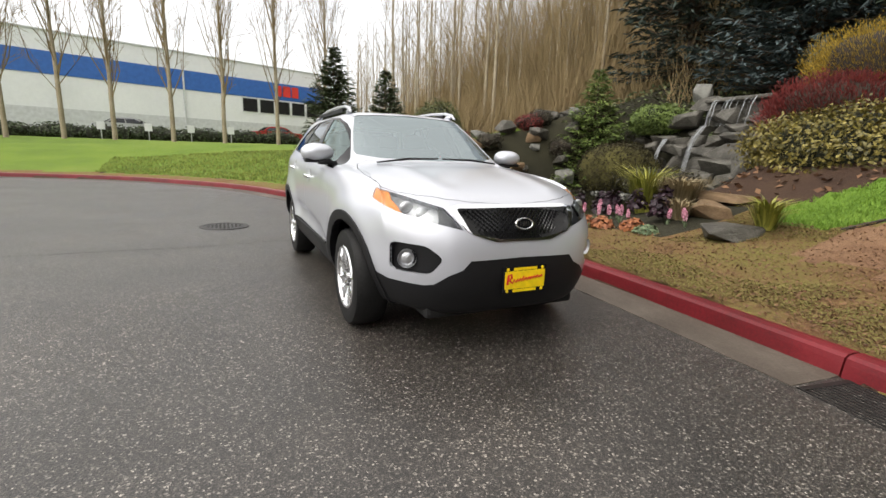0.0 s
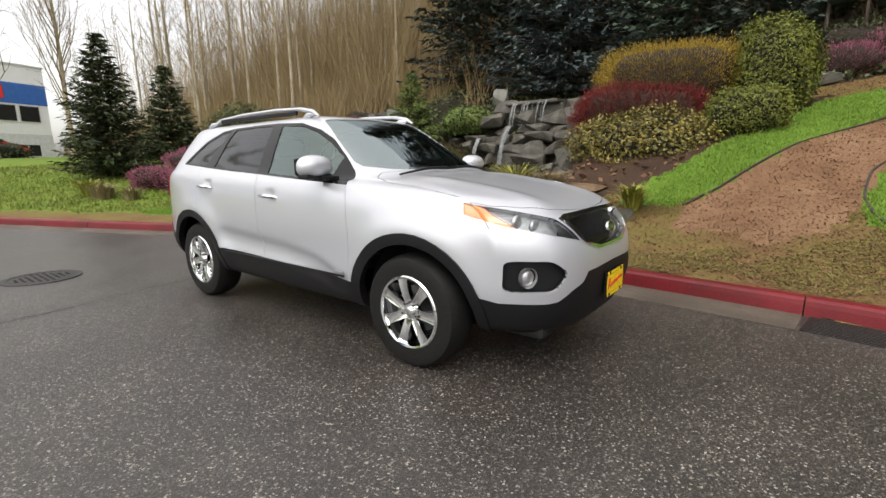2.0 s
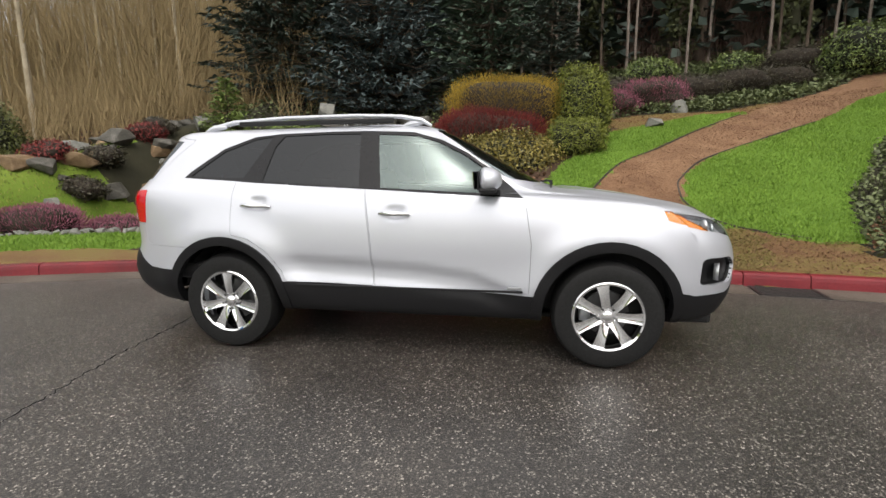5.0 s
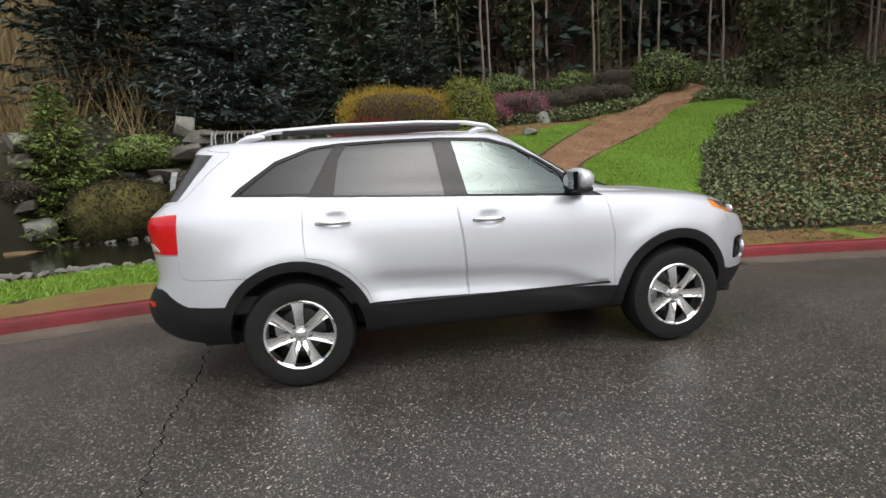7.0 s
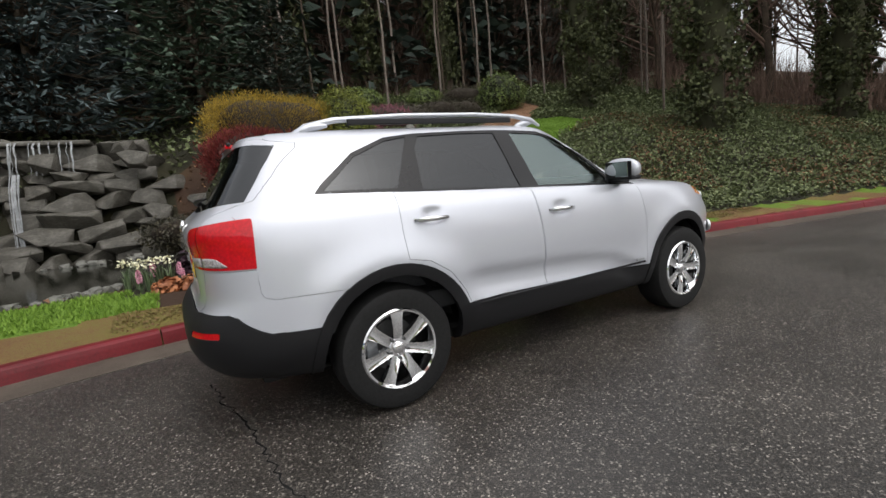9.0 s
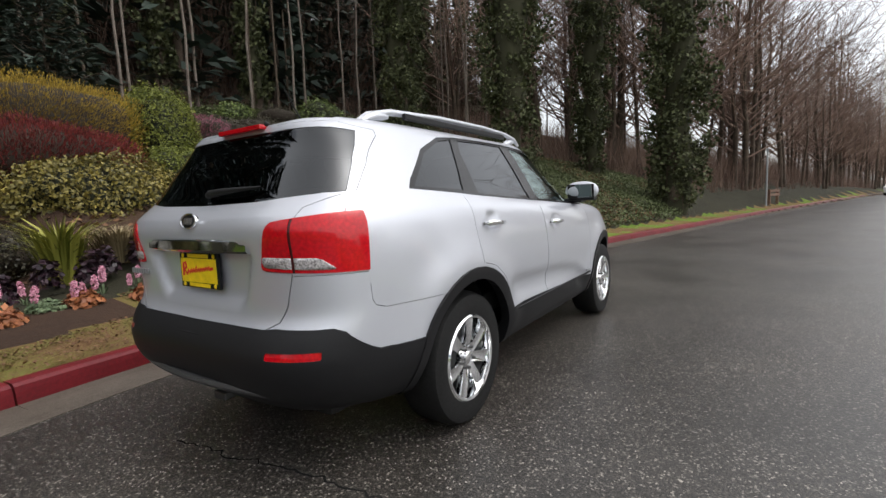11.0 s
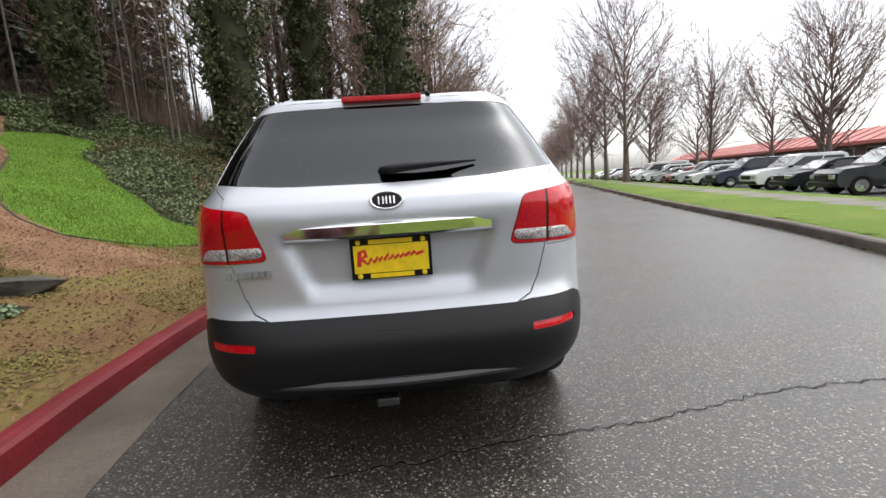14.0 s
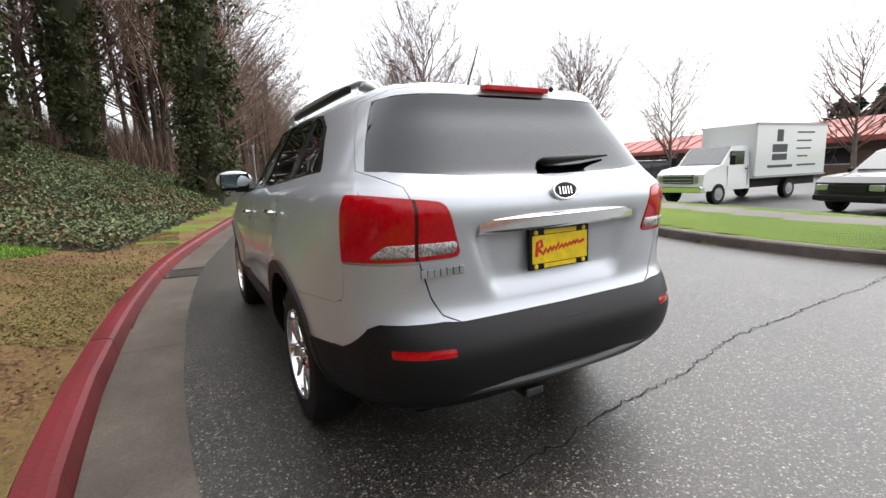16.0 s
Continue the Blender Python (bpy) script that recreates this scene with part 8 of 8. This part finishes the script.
def box_truck():
    """A white van with a tall cargo box; its writing as plain marks."""
    ob = thing("box_truck", "white box truck with faded dark lettering parked in the lot", "truck", (6.95, -17.2, lot(6.95, -17.2)), HEAD + 11)
    cab = [(-0.2, 0.5), (-0.2, 2.0), (0.0, 2.1), (0.75, 2.08), (1.35, 1.42), (2.2, 1.28), (2.45, 1.1), (2.5, 0.5)]
    bm = bmesh.new()
    rows = []
    for s in (-1, -0.93, 0, 0.93, 1):
        rows.append([bm.verts.new((x * (1 if abs(s) < 0.95 else 0.985), s * 0.98 * (1 - 0.14 * max(0, z - 1.2)), z)) for x, z in cab])
    for a, b in zip(rows[:-1], rows[1:]):
        for i in range(len(cab)):
            bm.faces.new((a[i], a[(i + 1) % len(cab)], b[(i + 1) % len(cab)], b[i]))
    bm.faces.new(rows[0])
    bm.faces.new(rows[-1][::-1])
    bmesh.ops.recalc_face_normals(bm, faces=bm.faces)
    soft_shade(part("cab", bm, WHITE_CAR, ob, "white cab"), 30)
    cargo = part("cargo_box", box(bmesh.new(), (-4.9, -1.1, 0.85), (-0.25, 1.1, 2.9), 0.04), WHITE_CAR, ob, "tall white cargo box")
    for z in (0.9, 2.86):
        for s in (-1, 1):
            part("corner_rail", box(bmesh.new(), (-4.92, s * 1.1 - 0.03, z - 0.04), (-0.23, s * 1.1 + 0.03, z + 0.04)), GALV, cargo)
    for i, (x0, x1, z0, z1) in enumerate(((-1.9, -1.5, 2.2, 2.65), (-2.2, -1.25, 1.8, 2.1), (-2.2, -1.25, 1.5, 1.74), (-2.6, -1.0, 1.22, 1.32), (-4.0, -2.8, 2.52, 2.58), (-3.8, -2.8, 2.2, 2.26), (-3.8, -2.8, 1.9, 1.96), (-3.6, -2.9, 1.6, 1.66), (-4.2, -2.9, 1.25, 1.32))):
        part("lettering_bar", box(bmesh.new(), (x0, 1.101, z0), (x1, 1.106, z1)), plain("faded_ink", (0.07, 0.07, 0.08), 0.7), cargo)
    part("chassis", box(bmesh.new(), (-4.8, -0.8, 0.5), (0.2, 0.8, 0.84)), DEEP_BLACK, ob)
    part("windscreen", box(bmesh.new(), (-0.43, -0.82, -0.01), (0.43, 0.82, 0.012), 0.01, pose(1.06, 0, 1.76, 0, 47.8)), SCREEN_PANE, ob)
    front = part("grille", box(bmesh.new(), (2.38, -0.62, 0.78), (2.515, 0.62, 1.1), 0.02), DEEP_BLACK, ob, "dark slatted grille")
    for z in (0.83, 0.94, 1.05):
        part("grille_bar", box(bmesh.new(), (2.505, -0.62, z - 0.025), (2.53, 0.62, z + 0.025), 0.006), GALV, front)
    part("bumper", box(bmesh.new(), (2.3, -0.98, 0.45), (2.6, 0.98, 0.68), 0.04), CHROME, ob)
    for s in (-1, 1):
        part("side_window", box(bmesh.new(), (0.15, s * 0.93 - 0.02, 1.4), (0.95, s * 0.93 + 0.02, 1.9), 0.02), DARK_PANE, ob)
        part("headlamp", box(bmesh.new(), (2.38, min(s * 0.64, s * 0.82), 0.82), (2.52, max(s * 0.64, s * 0.82), 1.06), 0.02), REFLECTOR, ob, "clear headlamp")
        for x in (-0.05, 1.12):
            part("door_seam", box(bmesh.new(), (x, s * 0.97 - 0.015, 0.62), (x + 0.012, s * 0.97 + 0.015, 1.36)), LAMP_GREY, ob)
        part("door_handle", box(bmesh.new(), (0.0, s * 0.985 - 0.02, 1.22), (0.12, s * 0.985 + 0.02, 1.26), 0.006), BLACK_PLASTIC, ob)
        part("wing_mirror", box(bmesh.new(), (1.15, s * 1.2 - 0.1, 1.4), (1.25, s * 1.2 + 0.1, 1.75), 0.03), BLACK_PLASTIC, ob)
        for ax in (1.6, -2.7):
            wheel = new("wheel")
            wheel.parent = ob
            wheel.location = (ax, s * 0.88, 0.38)
            bm = lathe(bmesh.new(), [(0.0, -0.1), (0.22, -0.1), (0.25, -0.12), (0.36, -0.12), (0.38, -0.07), (0.38, 0.1), (0.2, 0.12)], 24)
            bmesh.ops.remove_doubles(bm, verts=bm.verts, dist=1e-5)
            bmesh.ops.recalc_face_normals(bm, faces=bm.faces)
            part("tyre", bm, RUBBER, wheel)
            rm = lathe(bmesh.new(), [(0.0, -0.14), (0.1, -0.13), (0.2, -0.115), (0.23, -0.125)], 20)
            bmesh.ops.remove_doubles(rm, verts=rm.verts, dist=1e-5)
            part("rim", rm, GALV, wheel)
            if s > 0:
                wheel.rotation_euler.z = math.pi
    return ob


box_truck()


def office():
    a, b = np.array([2.0, -40.5]), np.array([115.0, -70.0])
    d = (b - a) / np.hypot(*(b - a))
    L = float(np.hypot(*(b - a)))
    ob = thing("office_building", "long low brown office with a red metal roof", "building", (a[0], a[1], -0.3), math.degrees(math.atan2(d[1], d[0])))
    part("wall", box(bmesh.new(), (0, -14, 0), (L, -0.2, 2.9)), TAN_WALL, ob, "brown wall")
    bm = bmesh.new()
    prof = [(1.0, 2.6), (1.0, 3.0), (-3.0, 4.6), (-10.0, 4.6), (-15.0, 3.0), (-15.0, 2.6)]
    r0, r1 = [bm.verts.new((-1, y, z)) for y, z in prof], [bm.verts.new((L + 1, y, z)) for y, z in prof]
    for i in range(len(prof)):
        bm.faces.new((r0[i], r0[(i + 1) % len(prof)], r1[(i + 1) % len(prof)], r1[i]))
    bm.faces.new(r0)
    bm.faces.new(r1[::-1])
    bmesh.ops.recalc_face_normals(bm, faces=bm.faces)
    roof = part("roof", bm, RED_ROOF, ob, "red metal roof")
    for i in range(int(L / 2.4)):
        part("roof_seam", box(bmesh.new(), (-0.03, -2.15, -0.02), (0.03, 2.15, 0.05), 0, pose(i * 2.4, -1.0, 3.83, -21.8)), RED_ROOF, roof)
    for i in range(int(L / 4.6)):
        x = 1.2 + i * 4.6
        win = part("window", box(bmesh.new(), (x, -0.2, 0.9), (x + 2.6, -0.12, 2.3)), GREY_WALL, ob)
        part("pane", box(bmesh.new(), (x + 0.1, -0.14, 1.0), (x + 2.5, -0.09, 2.2)), DARK_PANE, win)
    return ob


office()
# bare trees on the far verge and beyond the car park
def maple(label, group, seed, height, twigs):
    return bare_tree("maple_tree", label, (0, 0, 0), seed, MAPLE_BARK, MAPLE_TWIG, group, height=height, trunk_r=0.3, spread=0.5, dome=True, limbs=54, twigs=twigs, start=0.16, rise=1.05, crook=0.02, thin=0.6, fork=2, fine=1.35)


def plant_row(masters, places):
    """Stand the first trees at their places and copies of them, turned and scaled, at the rest."""
    for i, (x, y, h, rz) in enumerate(places):
        ob, tall = masters[i % len(masters)]
        m = pose(*lz(x, y), 0, 0, rz) @ Matrix.Scale(h / tall, 4)
        if i < len(masters):
            ob.matrix_world = m
        else:
            made = copy_thing(ob, pose(0, 0, 0))
            made.matrix_world = m


verge = []
for i in range(16):
    x = 33.6 + 11.0 * i * (1 + 0.035 * i)
    verge.append((x, float(np.interp(x, OPP[:, 0], OPP[:, 1])) - 3.3, 15.0 if i == 0 else 13 + (i * 7 % 3), 70 * i))
plant_row([(maple("large leafless maple on the grass verge", "verge trees", 700 + i, 13, 13), 13) for i in range(3)], verge)
plant_row([(maple("leafless tree beyond the car park", "trees beyond the car park", 720 + i, 11, 11), 11) for i in range(3)], [(23.4, -26.2, 10.0, 0), (25.2, -27.5, 10.5, 80), (19.2, -31.6, 9, 30), (47.6, -27.7, 13, 120), (40, -36, 11, 200), (36, -27, 11, 260), (10, -37.5, 9.5, 140), (58, -40, 12, 20), (80, -46, 12, 310)])
# the far end of the road and the ground behind the office close with bare trees
spots = [(rng.uniform(10, 240), rng.uniform(-130, -85), rng.uniform(9, 13), k) for k in range(45)]
spots += [(rng.uniform(424, 455), rng.uniform(-150, -80), rng.uniform(12, 17), k) for k in range(18)]
def far_conifers():
    """Dark evergreens beyond the office and at the end of the road."""
    g = np.random.default_rng(33)
    head = tagged(new("distant_conifers"), "dark evergreen trees on the far skyline", "woods", kind="stuff")
    boughs, stems = Soup(), Soup()
    places = [(g.uniform(0, 36), g.uniform(-106, -88)) for _ in range(44)] + [(g.uniform(300, 330), -79 + g.uniform(-8, 14)) for _ in range(14)]
    for x, y in places:
        z0, h, rad = land_at(x, y), g.uniform(8.5, 12), g.uniform(3.5, 5)
        vs, fs = [], []
        tube(vs, fs, [(x, y, z0 - 0.3), (x, y, z0 + h)], [0.25, 0.03], 5)
        stems.lists(vs, fs)
        m = 500
        u, a = g.uniform(0.05, 1, m) ** 1.1, g.uniform(0, 6.28, m)
        r = rad * (1 - u) ** 0.6 * np.sqrt(g.uniform(0.1, 1, m))
        out = np.stack([np.cos(a), np.sin(a), 0 * a], -1)
        leaves(boughs, np.array([x, y, z0]) + out * r[:, None] + np.stack([0 * u, 0 * u, u * h], -1), np.array([0, 0, 1.0]) + 0.6 * g.normal(size=(m, 3)), 1.3, 0.7, 0.4, g, out)
    boughs.part("boughs", GREY_NEEDLE, head)
    stems.part("trunks", BARK, head)


far_conifers()
stand_of_trees("distant_woods", "hazy leafless trees closing the far view", spots, SLIM, (MAPLE_BARK, TWIG))
